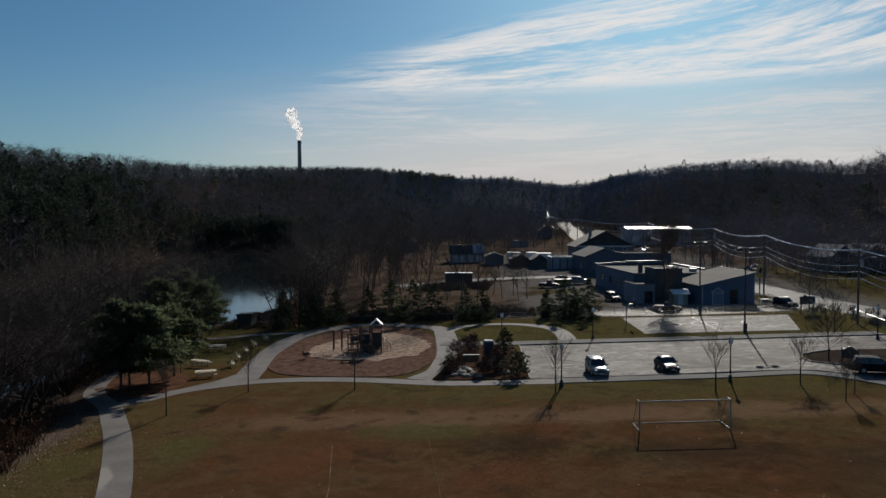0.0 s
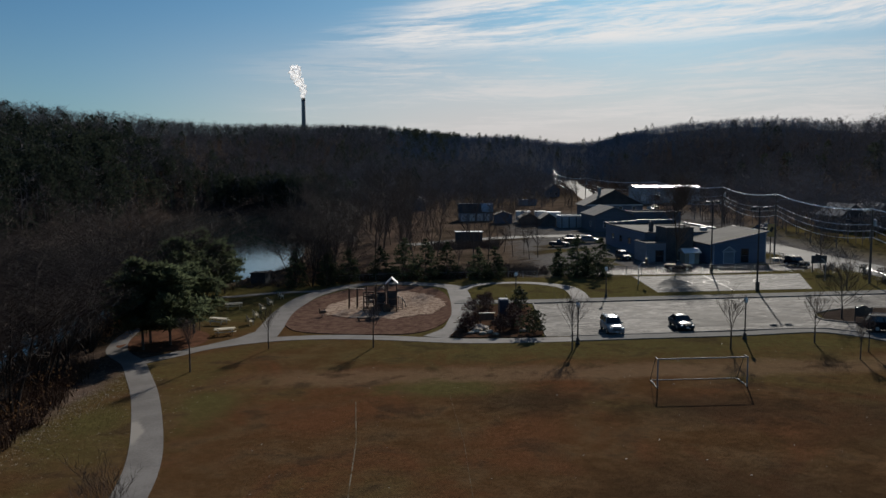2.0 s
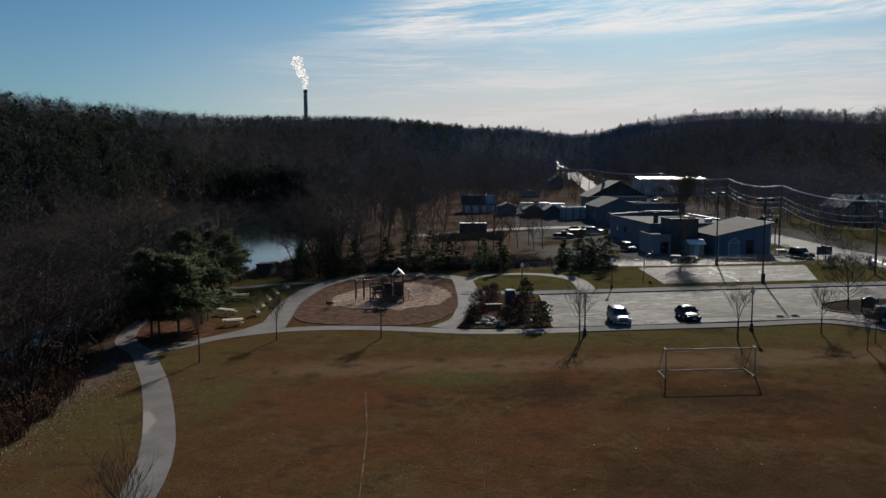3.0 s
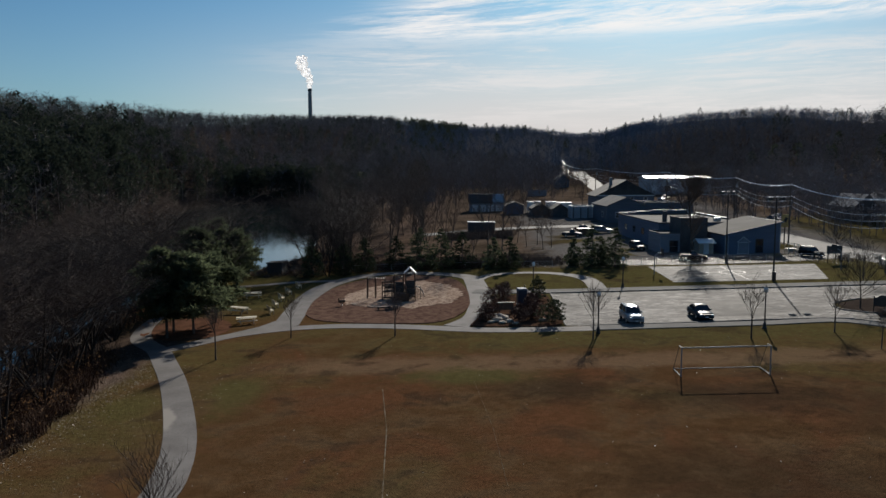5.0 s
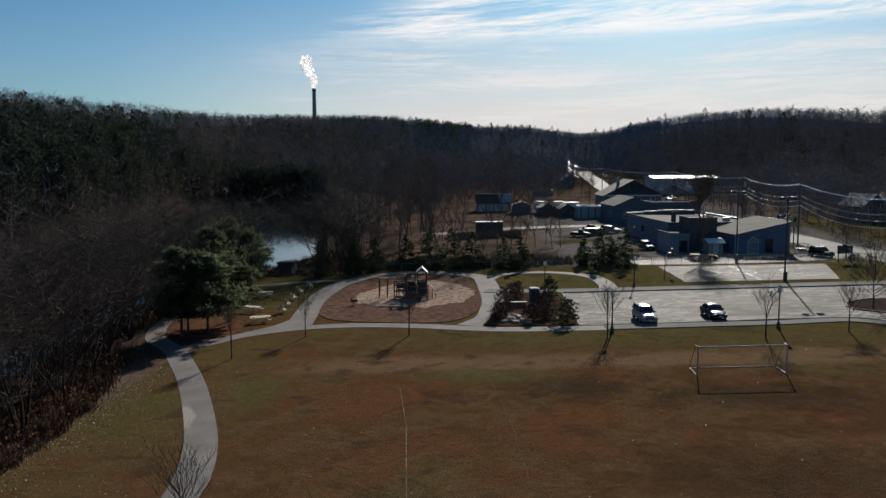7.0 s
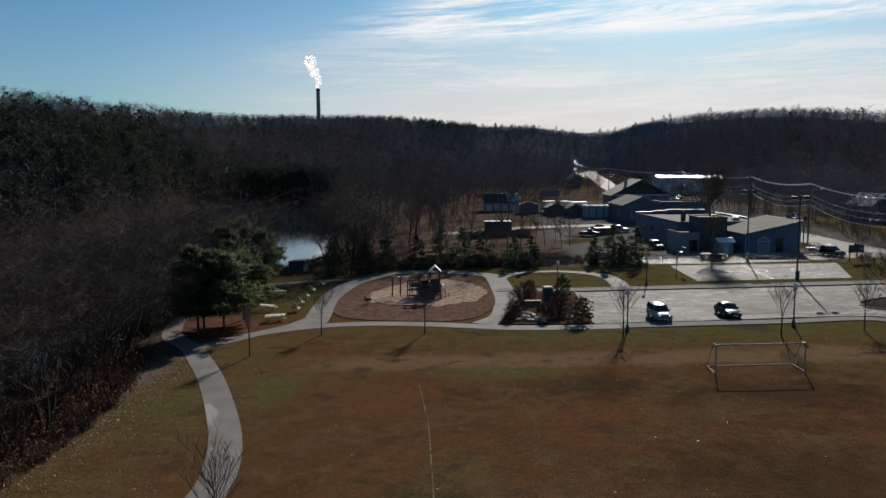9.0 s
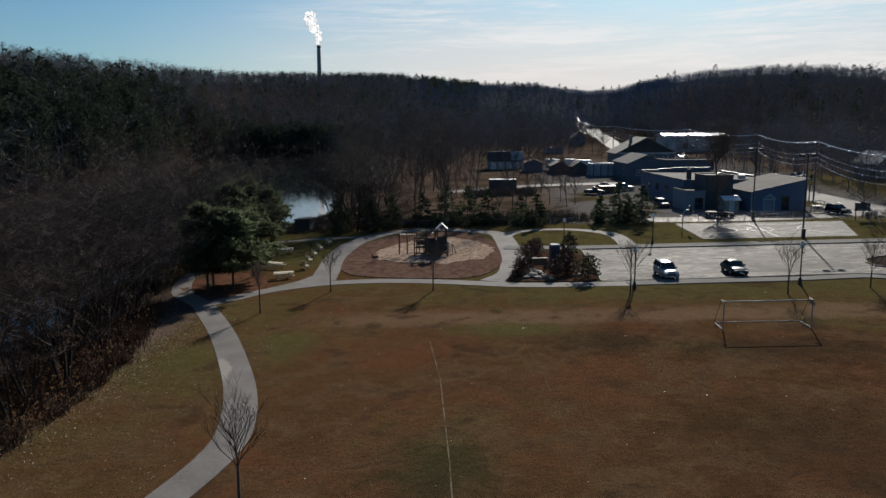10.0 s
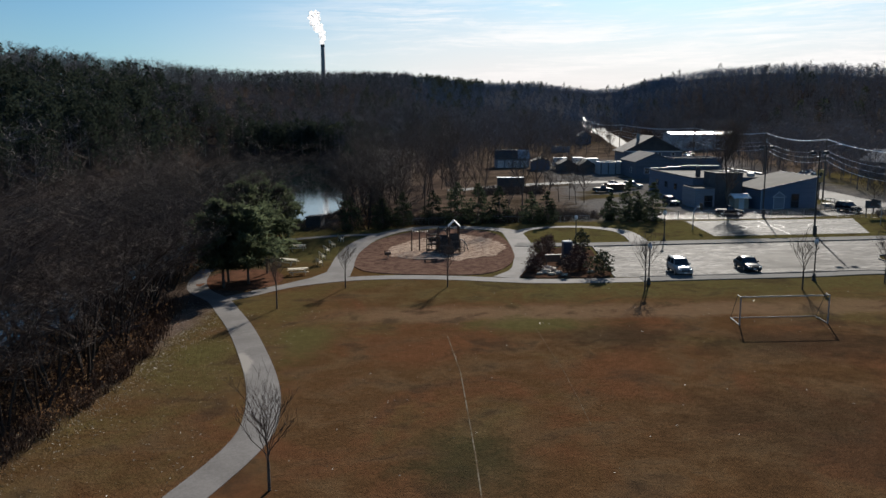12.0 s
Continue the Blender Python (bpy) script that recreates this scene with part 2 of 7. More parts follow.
    return m


def lot_material(name="asphalt_lot", dark=(0.014, 0.013, 0.012), mid_c=(0.031, 0.0285, 0.027), pale=(0.041, 0.038, 0.036), mark=(0.180, 0.168, 0.156)):
    """Old car park asphalt: dark patches, pale drawn-out scuffs and fine cracks."""
    m, nt, b = principled(name)
    tc, mp = nt.nodes.new("ShaderNodeTexCoord"), nt.nodes.new("ShaderNodeMapping")
    mp.inputs["Scale"].default_value = (0.32, 1.0, 1.0)
    nt.links.new(tc.outputs["Object"], mp.inputs[0])
    v = mp.outputs[0]
    big, mid, grain = noisen(nt, v, 0.16, 4, 0.6, 0.5), noisen(nt, v, 0.9, 5, 0.65, 1.2), noisen(nt, tc.outputs["Object"], 5.0, 4, 0.7)
    ridge = mathn(nt, "ABSOLUTE", mathn(nt, "SUBTRACT", noisen(nt, v, 0.75, 3, 0.55, 1.6), 0.5))
    scuff = mathn(nt, "MULTIPLY", smooth(nt, ridge, 0.06, 0.015), smooth(nt, big, 0.36, 0.54))
    col = mixc(nt, smooth(nt, mid, 0.36, 0.64), dark, mid_c)
    col = mixc(nt, mathn(nt, "MULTIPLY", smooth(nt, big, 0.42, 0.66), 0.5), col, pale)
    col = mixc(nt, scuff, col, mark)
    g = mathn(nt, "MULTIPLY_ADD", grain, 0.5, 0.75)
    col = mixc(nt, 1.0, col, comb(nt, g, g, g), "MULTIPLY")
    nt.links.new(col, b.inputs["Base Color"])
    mr = nt.nodes.new("ShaderNodeMapRange")
    mr.inputs["To Min"].default_value, mr.inputs["To Max"].default_value = 0.55, 1.0
    link_all(nt, [(mid, mr.inputs[0]), (mr.outputs[0], b.inputs["Roughness"])])
    b.inputs["Specular IOR Level"].default_value = 0.07
    bn = nt.nodes.new("ShaderNodeBump")
    bn.inputs["Distance"].default_value, bn.inputs["Strength"].default_value = 0.04, 0.8
    link_all(nt, [(mathn(nt, "ADD", grain, mid), bn.inputs["Height"]), (bn.outputs[0], b.inputs["Normal"])])
    return m


def sand_stain(m, at, size, turn):
    """Pale sand washed over a stretch of the footpath, fading out unevenly."""
    nt = m.node_tree
    b = nt.nodes["Principled BSDF"]
    old = b.inputs["Base Color"].links[0].from_socket
    geo, sep = nt.nodes.new("ShaderNodeNewGeometry"), nt.nodes.new("ShaderNodeSeparateXYZ")
    nt.links.new(geo.outputs["Position"], sep.inputs[0])
    dx, dy = mathn(nt, "SUBTRACT", sep.outputs[0], at[0]), mathn(nt, "SUBTRACT", sep.outputs[1], at[1])
    c, s = math.cos(radians(turn)), math.sin(radians(turn))
    u = mathn(nt, "DIVIDE", mathn(nt, "ADD", mathn(nt, "MULTIPLY", dx, c), mathn(nt, "MULTIPLY", dy, s)), size[0])
    v = mathn(nt, "DIVIDE", mathn(nt, "SUBTRACT", mathn(nt, "MULTIPLY", dy, c), mathn(nt, "MULTIPLY", dx, s)), size[1])
    r = mathn(nt, "SQRT", mathn(nt, "ADD", mathn(nt, "MULTIPLY", u, u), mathn(nt, "MULTIPLY", v, v)))
    r = mathn(nt, "ADD", r, mathn(nt, "MULTIPLY_ADD", noisen(nt, geo.outputs["Position"], 0.9, 4, 0.6), 0.8, -0.4))
    nt.links.new(mixc(nt, mathn(nt, "MULTIPLY", smooth(nt, r, 1.0, 0.6), 0.95), old, (0.27, 0.25, 0.225)), b.inputs["Base Color"])


M = {}
M["turf"] = ground_material()
M["asphalt_path"] = surf("asphalt_path", (0.130, 0.121, 0.114), (0.188, 0.177, 0.168), 0.30, 0.80, 0.008, 20, spec=0.05)
sand_stain(M["asphalt_path"], (-25.0, 57.6), (0.85, 3.6), 22)
M["asphalt_lot"] = lot_material()
M["asphalt_road"] = surf("asphalt_road", (0.053, 0.053, 0.053), (0.087, 0.085, 0.084), 0.15, 0.75, 0.006, 14, spec=0.06)
M["concrete"] = surf("concrete", (0.132, 0.128, 0.120), (0.176, 0.170, 0.159), 0.4, 0.9, 0.006, 16, spec=0.03)
M["court"] = lot_material("court", (0.028, 0.026, 0.025), (0.050, 0.049, 0.047), (0.080, 0.078, 0.074), (0.165, 0.159, 0.150))
M["kerb"] = surf("kerb", (0.134, 0.131, 0.126), (0.184, 0.178, 0.167), 0.8, 0.8, 0.004, spec=0.05)
M["paint_white"] = surf("paint_white", (0.198, 0.198, 0.191), (0.247, 0.244, 0.238), 2.0, 0.6)
M["line_paint"] = surf("line_paint", (0.090, 0.062, 0.036), (0.190, 0.165, 0.125), 0.9, 0.9, lo=0.4, hi=0.62, spec=0.0)
M["mulch"] = surf("mulch", (0.072, 0.043, 0.033), (0.168, 0.106, 0.079), 1.3, 0.95, 0.10, 7, lo=0.36, hi=0.64, spec=0.0)
M["bed_soil"] = surf("bed_soil", (0.034, 0.021, 0.015), (0.083, 0.050, 0.034), 0.8, 0.95, 0.06, 8, spec=0.0)
M["leaf_soil"] = surf("leaf_soil", (0.03, 0.024, 0.02), (0.065, 0.05, 0.042), 0.8, 0.95, 0.06, 8, spec=0.0)
M["wood_chips"] = surf("wood_chips", (0.17, 0.112, 0.082), (0.46, 0.355, 0.275), 1.5, 0.95, 0.16, 6, lo=0.38, hi=0.62, spec=0.0)
M["needle_litter"] = surf("needle_litter", (0.062, 0.034, 0.023), (0.135, 0.068, 0.044), 0.7, 0.95, 0.03, 12, spec=0.0)
M["bark"] = surf("bark", (0.072, 0.058, 0.048), (0.150, 0.122, 0.103), 3.0, 0.9, 0.02, 6, rnd=0.25, stretch=(1, 1, 0.3), spec=0.05)
M["twig"] = surf("twig", (0.088, 0.067, 0.055), (0.160, 0.124, 0.102), 1.5, 0.85, 0, 5, rnd=0.25, spec=0.05)
# twigs of the bank trees, about half as bright as the others
M["bank_twig"] = surf("bank_twig", (0.046, 0.034, 0.029), (0.094, 0.070, 0.058), 1.5, 0.75, 0, 5, rnd=0.25, spec=0.08)
M["needles"] = surf("needles", (0.034, 0.043, 0.028), (0.070, 0.084, 0.048), 0.8, 0.85, 0, 6, rnd=0.25, spec=0.03, thin=0.35)
# bark of the bank trees, darker than the other bark
M["dark_bark"] = surf("dark_bark", (0.026, 0.021, 0.018), (0.064, 0.051, 0.042), 3.0, 0.85, 0.02, 6, rnd=0.25, stretch=(1, 1, 0.3), spec=0.1)
M["pine_needles"] = surf("pine_needles", (0.058, 0.073, 0.043), (0.115, 0.136, 0.074), 0.8, 0.85, 0, 6, rnd=0.2, spec=0.03, thin=0.52)
M["brush"] = surf("brush", (0.046, 0.031, 0.024), (0.104, 0.066, 0.046), 0.6, 0.9, 0, 6, rnd=0.25, spec=0.0)
M["dead_leaf"] = surf("dead_leaf", (0.16, 0.085, 0.040), (0.36, 0.21, 0.105), 0.7, 0.7, 0, 6, spec=0.3, thin=0.4)
M["hill_wood"] = surf("hill_wood", (0.136, 0.120, 0.117), (0.212, 0.187, 0.181), 0.012, 0.95, 0, 12, spec=0.0)
# far woods: aerial haze painted in as a blue-grey base colour
M["hazy_ridge_wood"] = surf("hazy_ridge_wood", (0.092, 0.116, 0.158), (0.134, 0.164, 0.212), 0.008, 0.95, 0, 12, spec=0.0)
M["hill_pine"] = surf("hill_pine", (0.024, 0.031, 0.024), (0.046, 0.056, 0.040), 0.02, 0.95, 0, 12, spec=0.0, thin=0.25)
M["black_metal"] = surf("black_metal", (0.018, 0.018, 0.019), (0.032, 0.032, 0.034), 4.0, 0.45, 0, spec=0.5)
M["galv"] = surf("galv", (0.30, 0.31, 0.32), (0.42, 0.43, 0.44), 3.0, 0.42, 0, metal=0.6)
M["goal_white"] = surf("goal_white", (0.21, 0.205, 0.20), (0.30, 0.295, 0.285), 2.0, 0.6, 0, spec=0.2)
M["globe"] = surf("globe", (0.75, 0.75, 0.72), (0.82, 0.82, 0.80), 3.0, 0.3, 0)
M["pole_wood"] = surf("pole_wood", (0.10, 0.08, 0.065), (0.17, 0.14, 0.115), 2.0, 0.85, 0.01, 6, stretch=(1, 1, 0.15))
M["wire"] = surf("wire", (0.42, 0.42, 0.43), (0.55, 0.55, 0.56), 3.0, 0.3, 0, metal=0.7)
M["water"] = None


def water_material():
    m, nt, b = principled("pond_water")
    geo = nt.nodes.new("ShaderNodeNewGeometry")
    n = noisen(nt, geo.outputs["Position"], 1.6, 4, 0.6)
    b.inputs["Base Color"].default_value = (0.012, 0.018, 0.020, 1)
    b.inputs["Roughness"].default_value, b.inputs["IOR"].default_value = 0.04, 1.33
    bn = nt.nodes.new("ShaderNodeBump")
    bn.inputs["Distance"].default_value, bn.inputs["Strength"].default_value = 0.02, 0.25
    link_all(nt, [(n, bn.inputs["Height"]), (bn.outputs[0], b.inputs["Normal"])])
    return m


M["water"] = water_material()

# ---------------------------------------------------------------- terrain
SLOPE = 0.02968     # the park rises to the right


def sstep(v, lo, hi):
    t = np.clip((np.asarray(v, float) - lo) / (hi - lo), 0, 1)
    return t * t * (3 - 2 * t)


POND_LEVEL = -2.45
SHORE_Y = (20, 45, 70, 100, 125, 150, 172, 200, 231, 262, 300, 350, 395)
SHORE_X = (-52, -48, -46.5, -47, -50, -44, -38.5, -41, -46, -51, -58, -68, -90)
FAR_X = (-95, -105, -112, -115, -118, -118, -116, -114, -112, -114, -120, -125, -112)
POND_END = 395
HILL_AZ = (-75, -45, -30, -26.6, -23.2, -19.7, -16, -12.2, -8.3, -4.3, -0.3, 3.7, 7.7, 9.6, 11.5, 15.3, 18.9, 22.4, 25.7, 27.8, 45, 75)
HILL_EL = (3.1, 3.9, 3.82, 3.52, 3.22, 3.05, 2.94, 2.94, 2.93, 2.82, 2.42, 2.36, 1.94, 2.10, 2.62, 3.20, 3.42, 3.32, 3.08, 3.30, 3.9, 2.8)
HILL_R = (420, 460, 520, 560, 620, 780, 1150, 1450, 1600, 1650, 1650, 1700, 1800, 1500, 1150, 1000, 930, 900, 760, 600, 480, 430)
HILL_R0 = (170, 165, 165, 175, 200, 260, 400, 430, 410, 370, 380, 430, 600, 520, 430, 360, 330, 310, 300, 270, 230, 220)


def hill(x, y):
    """Height of the wooded hills; also how far up the slope a place lies (0 to 1)."""
    dx, dy = x + 3.0, y
    az, r = np.degrees(np.arctan2(dx, dy)), np.hypot(dx, dy)
    a = np.clip(az, -75, 75)
    el, rc, r0 = np.interp(a, HILL_AZ, HILL_EL), np.interp(a, HILL_AZ, HILL_R), np.interp(a, HILL_AZ, HILL_R0)
    crest = 18.2 + rc * np.tan(np.radians(el)) - 9.5 - SLOPE * np.clip(x, -60, 85) - 0.02 * np.clip(y - 160, 0, 500)
    u = (r - r0) / (rc - r0)
    fade = 1 - 0.6 * sstep(np.abs(az), 80, 130)
    return crest * fade * (0.35 * sstep(u, 0, 0.45) + 0.65 * sstep(u, 0.05, 1.05)), u


def ground_z(x, y):
    x, y = np.asarray(x, float), np.asarray(y, float)
    z = SLOPE * np.clip(x, -60, 85) + 0.02 * np.clip(y - 160, 0, 500)
    shore, far = np.interp(y, SHORE_Y, SHORE_X), np.interp(y, SHORE_Y, FAR_X)
    inside = np.minimum(np.minimum(shore - x, x - far), np.minimum(y - 18, POND_END - y))
    h, u = hill(x, y)
    z = z + h
    flat = sstep(inside, -9, -1)
    z = z * (1 - flat) + (POND_LEVEL + 0.25) * flat
    return z - 2.6 * sstep(inside, -1.5, 4)


def wet(x, y, margin=3.0):
    """Whether a place lies in the pond or on its very shore."""
    return (x < np.interp(y, SHORE_Y, SHORE_X) + margin) & (x > np.interp(y, SHORE_Y, FAR_X) - margin) & (y > 15) & (y < POND_END + margin)


def gz(x, y):
    return float(ground_z(x, y))


# ---------------------------------------------------------------- mesh building


class MB:
    """Collects vertices and faces of one mesh."""

    def __init__(self):
        self.v, self.f = [], []

    def add(self, verts, faces):
        n = len(self.v)
        self.v += [tuple(p) for p in verts]
        self.f += [tuple(i + n for i in f) for f in faces]
        return self

    def box(self, c, s, rz=0.0, bevel=0.0, tilt=None):
        hx, hy, hz = s[0] / 2, s[1] / 2, s[2] / 2
        m = Matrix.Translation(c) @ (tilt or Matrix.Rotation(radians(rz), 4, "Z"))
        if bevel <= 0:
            pts = [(sx * hx, sy * hy, sz * hz) for sz in (-1, 1) for sy in (-1, 1) for sx in (-1, 1)]
            fs = [(0, 2, 3, 1), (4, 5, 7, 6), (0, 1, 5, 4), (2, 6, 7, 3), (0, 4, 6, 2), (1, 3, 7, 5)]
        else:
            b = min(bevel, hx * 0.9, hy * 0.9, hz * 0.9)
            ring = [(-hx + b, -hy), (hx - b, -hy), (hx, -hy + b), (hx, hy - b), (hx - b, hy), (-hx + b, hy), (-hx, hy - b), (-hx, -hy + b)]
            sx, sy = (hx - b) / hx, (hy - b) / hy
            pts = [(px * sx, py * sy, -hz) for px, py in ring] + [(px, py, -hz + b) for px, py in ring] + [(px, py, hz - b) for px, py in ring] + [(px * sx, py * sy, hz) for px, py in ring]
            fs = [tuple(range(7, -1, -1)), tuple(range(24, 32))]
            for k in range(3):
                fs += [(k * 8 + i, k * 8 + (i + 1) % 8, k * 8 + 8 + (i + 1) % 8, k * 8 + 8 + i) for i in range(8)]
        return self.add([m @ Vector(p) for p in pts], fs)

    def tube(self, p0, p1, r0, r1=None, n=8, cap=True):
        p0, p1 = Vector(p0), Vector(p1)
        r1 = r0 if r1 is None else r1
        d = (p1 - p0).normalized()
        a = d.orthogonal().normalized()
        b = d.cross(a)
        pts = []
        for p, r in ((p0, r0), (p1, r1)):
            pts += [p + r * (math.cos(2 * math.pi * k / n) * a + math.sin(2 * math.pi * k / n) * b) for k in range(n)]
        fs = [(k, (k + 1) % n, n + (k + 1) % n, n + k) for k in range(n)]
        if cap:
            fs += [tuple(range(n - 1, -1, -1)), tuple(range(n, 2 * n))]
        return self.add(pts, fs)

    def bent(self, pts, r, n=8):
        """One continuous round bar along a bent line."""
        pts = [Vector(p) for p in pts]
        ring, fs = [], []
        side = (pts[1] - pts[0]).orthogonal().normalized()
        for k, p in enumerate(pts):
            d = (pts[min(k + 1, len(pts) - 1)] - pts[max(k - 1, 0)]).normalized()
            side = (side - d * side.dot(d)).normalized()
            b = d.cross(side)
            ring += [p + r * (math.cos(2 * math.pi * j / n) * side + math.sin(2 * math.pi * j / n) * b) for j in range(n)]
        for k in range(len(pts) - 1):
            fs += [(k * n + j, k * n + (j + 1) % n, k * n + n + (j + 1) % n, k * n + n + j) for j in range(n)]
        fs += [tuple(range(n - 1, -1, -1)), tuple(range((len(pts) - 1) * n, len(pts) * n))]
        return self.add(ring, fs)

    def lathe(self, profile, n=12, at=(0, 0, 0)):
        """Turned form from (radius, height) pairs."""
        pts, fs = [], []
        for r, z in profile:
            pts += [(at[0] + r * math.cos(2 * math.pi * k / n), at[1] + r * math.sin(2 * math.pi * k / n), at[2] + z) for k in range(n)]
        for j in range(len(profile) - 1):
            fs += [(j * n + k, j * n + (k + 1) % n, j * n + n + (k + 1) % n, j * n + n + k) for k in range(n)]
        fs += [tuple(range(n - 1, -1, -1)), tuple(range((len(profile) - 1) * n, len(profile) * n))]
        return self.add(pts, fs)

    def prism(self, poly, z0, z1):
        """Upright prism over a plan outline."""
        n = len(poly)
        pts = [(p[0], p[1], z0) for p in poly] + [(p[0], p[1], z1) for p in poly]
        fs = [tuple(range(n - 1, -1, -1)), tuple(range(n, 2 * n))] + [(k, (k + 1) % n, n + (k + 1) % n, n + k) for k in range(n)]
        return self.add(pts, fs)

    def mesh(self, name, smooth_shade=False):
        me = bpy.data.meshes.new(name)
        me.from_pydata(self.v, [], self.f)
        me.update()
        if smooth_shade:
            me.polygons.foreach_set("use_smooth", [True] * len(me.polygons))
        return me


def part(name, mb, material, parent=None, label="", smooth_shade=False):
    """Links a mesh as one object under a thing or a part."""
    me = mb.mesh(name, smooth_shade) if isinstance(mb, MB) else mb
    if not me.materials:
        me.materials.append(material)
    ob = new(name, me)
    if parent is not None:
        ob.parent = parent
    return tagged(ob, label=label)


def thing(name, x, y, rz=0.0, label="", category="", group="", z=None, kind=""):
    ob = new(name)
    ob.empty_display_size = 0.2
    ob.matrix_world = pose(x, y, gz(x, y) if z is None else z, 0, 0, rz)
    return tagged(ob, label, category, group, kind)


def smooth_line(pts, step=1.5):
    """Points along a Catmull-Rom curve."""
    out = []
    p = [Vector(q) for q in pts]
    p = [2 * p[0] - p[1]] + p + [2 * p[-1] - p[-2]]
    for a, b, c, d in zip(p, p[1:], p[2:], p[3:]):
        n = max(2, int((c - b).length / step))
        for k in range(n):
            t = k / n
            out.append(0.5 * ((2 * b) + (c - a) * t + (2 * a - 5 * b + 4 * c - d) * t * t + (3 * b - a - 3 * c + d) * t ** 3))
    return out + [p[-2]]


def draped(name, poly, lift, material, label, category, cell=2.0, skirt=0.12, wobble=0.0):
    """A sheet with a plan outline laid over the terrain, with a thin edge going down into it."""
    bm = bmesh.new()
    vs = [bm.verts.new((p[0], p[1], 0)) for p in poly]
    face = bm.faces.new(vs)
    if face.normal.z < 0 or face.calc_area() and sum((a.co.x * b.co.y - b.co.x * a.co.y) for a, b in zip(vs, vs[1:] + vs[:1])) < 0:
        face.normal_flip()
    xs, ys = [p[0] for p in poly], [p[1] for p in poly]
    for axis, lo, hi in ((0, min(xs), max(xs)), (1, min(ys), max(ys))):
        n = int((hi - lo) / cell)
        for k in range(1, n + 1):
            co, no = [0, 0, 0], [0, 0, 0]
            co[axis], no[axis] = lo + (hi - lo) * k / (n + 1), 1
            bmesh.ops.bisect_plane(bm, geom=bm.verts[:] + bm.edges[:] + bm.faces[:], plane_co=co, plane_no=no)
    rim = [e for e in bm.edges if e.is_boundary]
    made = bmesh.ops.extrude_edge_only(bm, edges=rim)["geom"]
    low = {v for v in made if isinstance(v, bmesh.types.BMVert)}
    for v in bm.verts:
        v.co.z = gz(v.co.x, v.co.y) + (lift if v not in low else lift - skirt)
    bmesh.ops.recalc_face_normals(bm, faces=bm.faces[:])
    me = bpy.data.meshes.new(name)
    bm.to_mesh(me)
    bm.free()
    me.materials.append(material)
    return tagged(new(name, me), label, category, kind="structure")


def ribbon(line, widths):
    """Outline of a strip along a line; widths: one number or one for each end."""
    w0, w1 = widths if isinstance(widths, tuple) else (widths, widths)
    left, right = [], []
    n = len(line)
    for k, p in enumerate(line):
        d = (line[min(k + 1, n - 1)] - line[max(k - 1, 0)]).normalized()
        w = (w0 + (w1 - w0) * k / (n - 1)) / 2
        left.append((p.x - d.y * w, p.y + d.x * w))
        right.append((p.x + d.y * w, p.y - d.x * w))
    return left + right[::-1]


def V2(*pts):
    return [Vector((x, y)) for x, y in pts]


def build_ground():
    """One sheet, fine in the park and coarse towards the horizon."""
    s = np.linspace(-1, 1, 281)
    gx = 165 * s + 2600 * np.sign(s) * np.abs(s) ** 5
    gy = 130 + 170 * s + 2700 * np.sign(s) * np.abs(s) ** 5
    X, Y = np.meshgrid(gx, gy)
    Z = ground_z(X, Y)
    n = len(s)
    verts = np.stack([X, Y, Z], -1).reshape(-1, 3)
    i = np.arange(n * n).reshape(n, n)
    faces = np.stack([i[:-1, :-1], i[:-1, 1:], i[1:, 1:], i[1:, :-1]], -1).reshape(-1, 4)
    me = bpy.data.meshes.new("ground")
    me.from_pydata(verts.tolist(), [], faces.tolist())
    me.polygons.foreach_set("use_smooth", [True] * len(me.polygons))
    me.materials.append(M["turf"])
    tagged(new("ground", me), "winter turf of brown, tan and green patches rising into wooded hills tinted with haze", "ground", kind="structure")
    poly = [(x, y) for x, y in zip(SHORE_X, SHORE_Y)] + [(x, y) for x, y in reversed(list(zip(FAR_X, SHORE_Y)))]
    mb = MB()
    pts = [(x + (3 if k < len(SHORE_X) else -3), y, POND_LEVEL) for k, (x, y) in enumerate(poly)]
    n = len(SHORE_X)
    mb.add(pts, [(k, k + 1, 2 * n - 2 - k, 2 * n - 1 - k) for k in range(n - 1)])
    tagged(part("pond_water", mb, M["water"]), "still dark pond water mirroring the sky and bare trees", "pond", kind="structure")


build_ground()
# ---------------------------------------------------------------- paths, lots and beds
pond_path = smooth_line(V2((-34, 12), (-27, 22), (-22.8, 30), (-20.9, 36.5), (-20.0, 42.2), (-20.5, 46.7), (-22.0, 52.3), (-24.6, 59.3), (-28.2, 67.9), (-31.4, 74.5), (-34.2, 80), (-37.6, 84.5), (-40.0, 90), (-41.8, 97), (-43, 106)))
draped("path", ribbon(pond_path, 2.25), 0.030, M["asphalt_path"], "grey asphalt footpath winding between the field and the pond woods", "path")
field_path = smooth_line(V2((-34.0, 79.5), (-31.2, 83.0), (-28.3, 86.6), (-23, 89.5), (-16.8, 90.3), (-10, 89.2), (-5, 87.6), (0, 86.2), (8, 85.8), (14, 85.9)))
draped("path", ribbon(field_path, 2.3), 0.036, M["asphalt_path"], "grey asphalt footpath along the edge of the field", "path")
ring_path = smooth_line(V2((-3.8, 88.6), (-1.6, 93), (-0.9, 99), (-0.6, 106), (-0.9, 114), (-1.3, 121), (-2.2, 127), (-7, 131.3), (-14, 133.8), (-20, 130.5), (-24, 121), (-24.8, 109), (-24.2, 99), (-23.6, 91)))
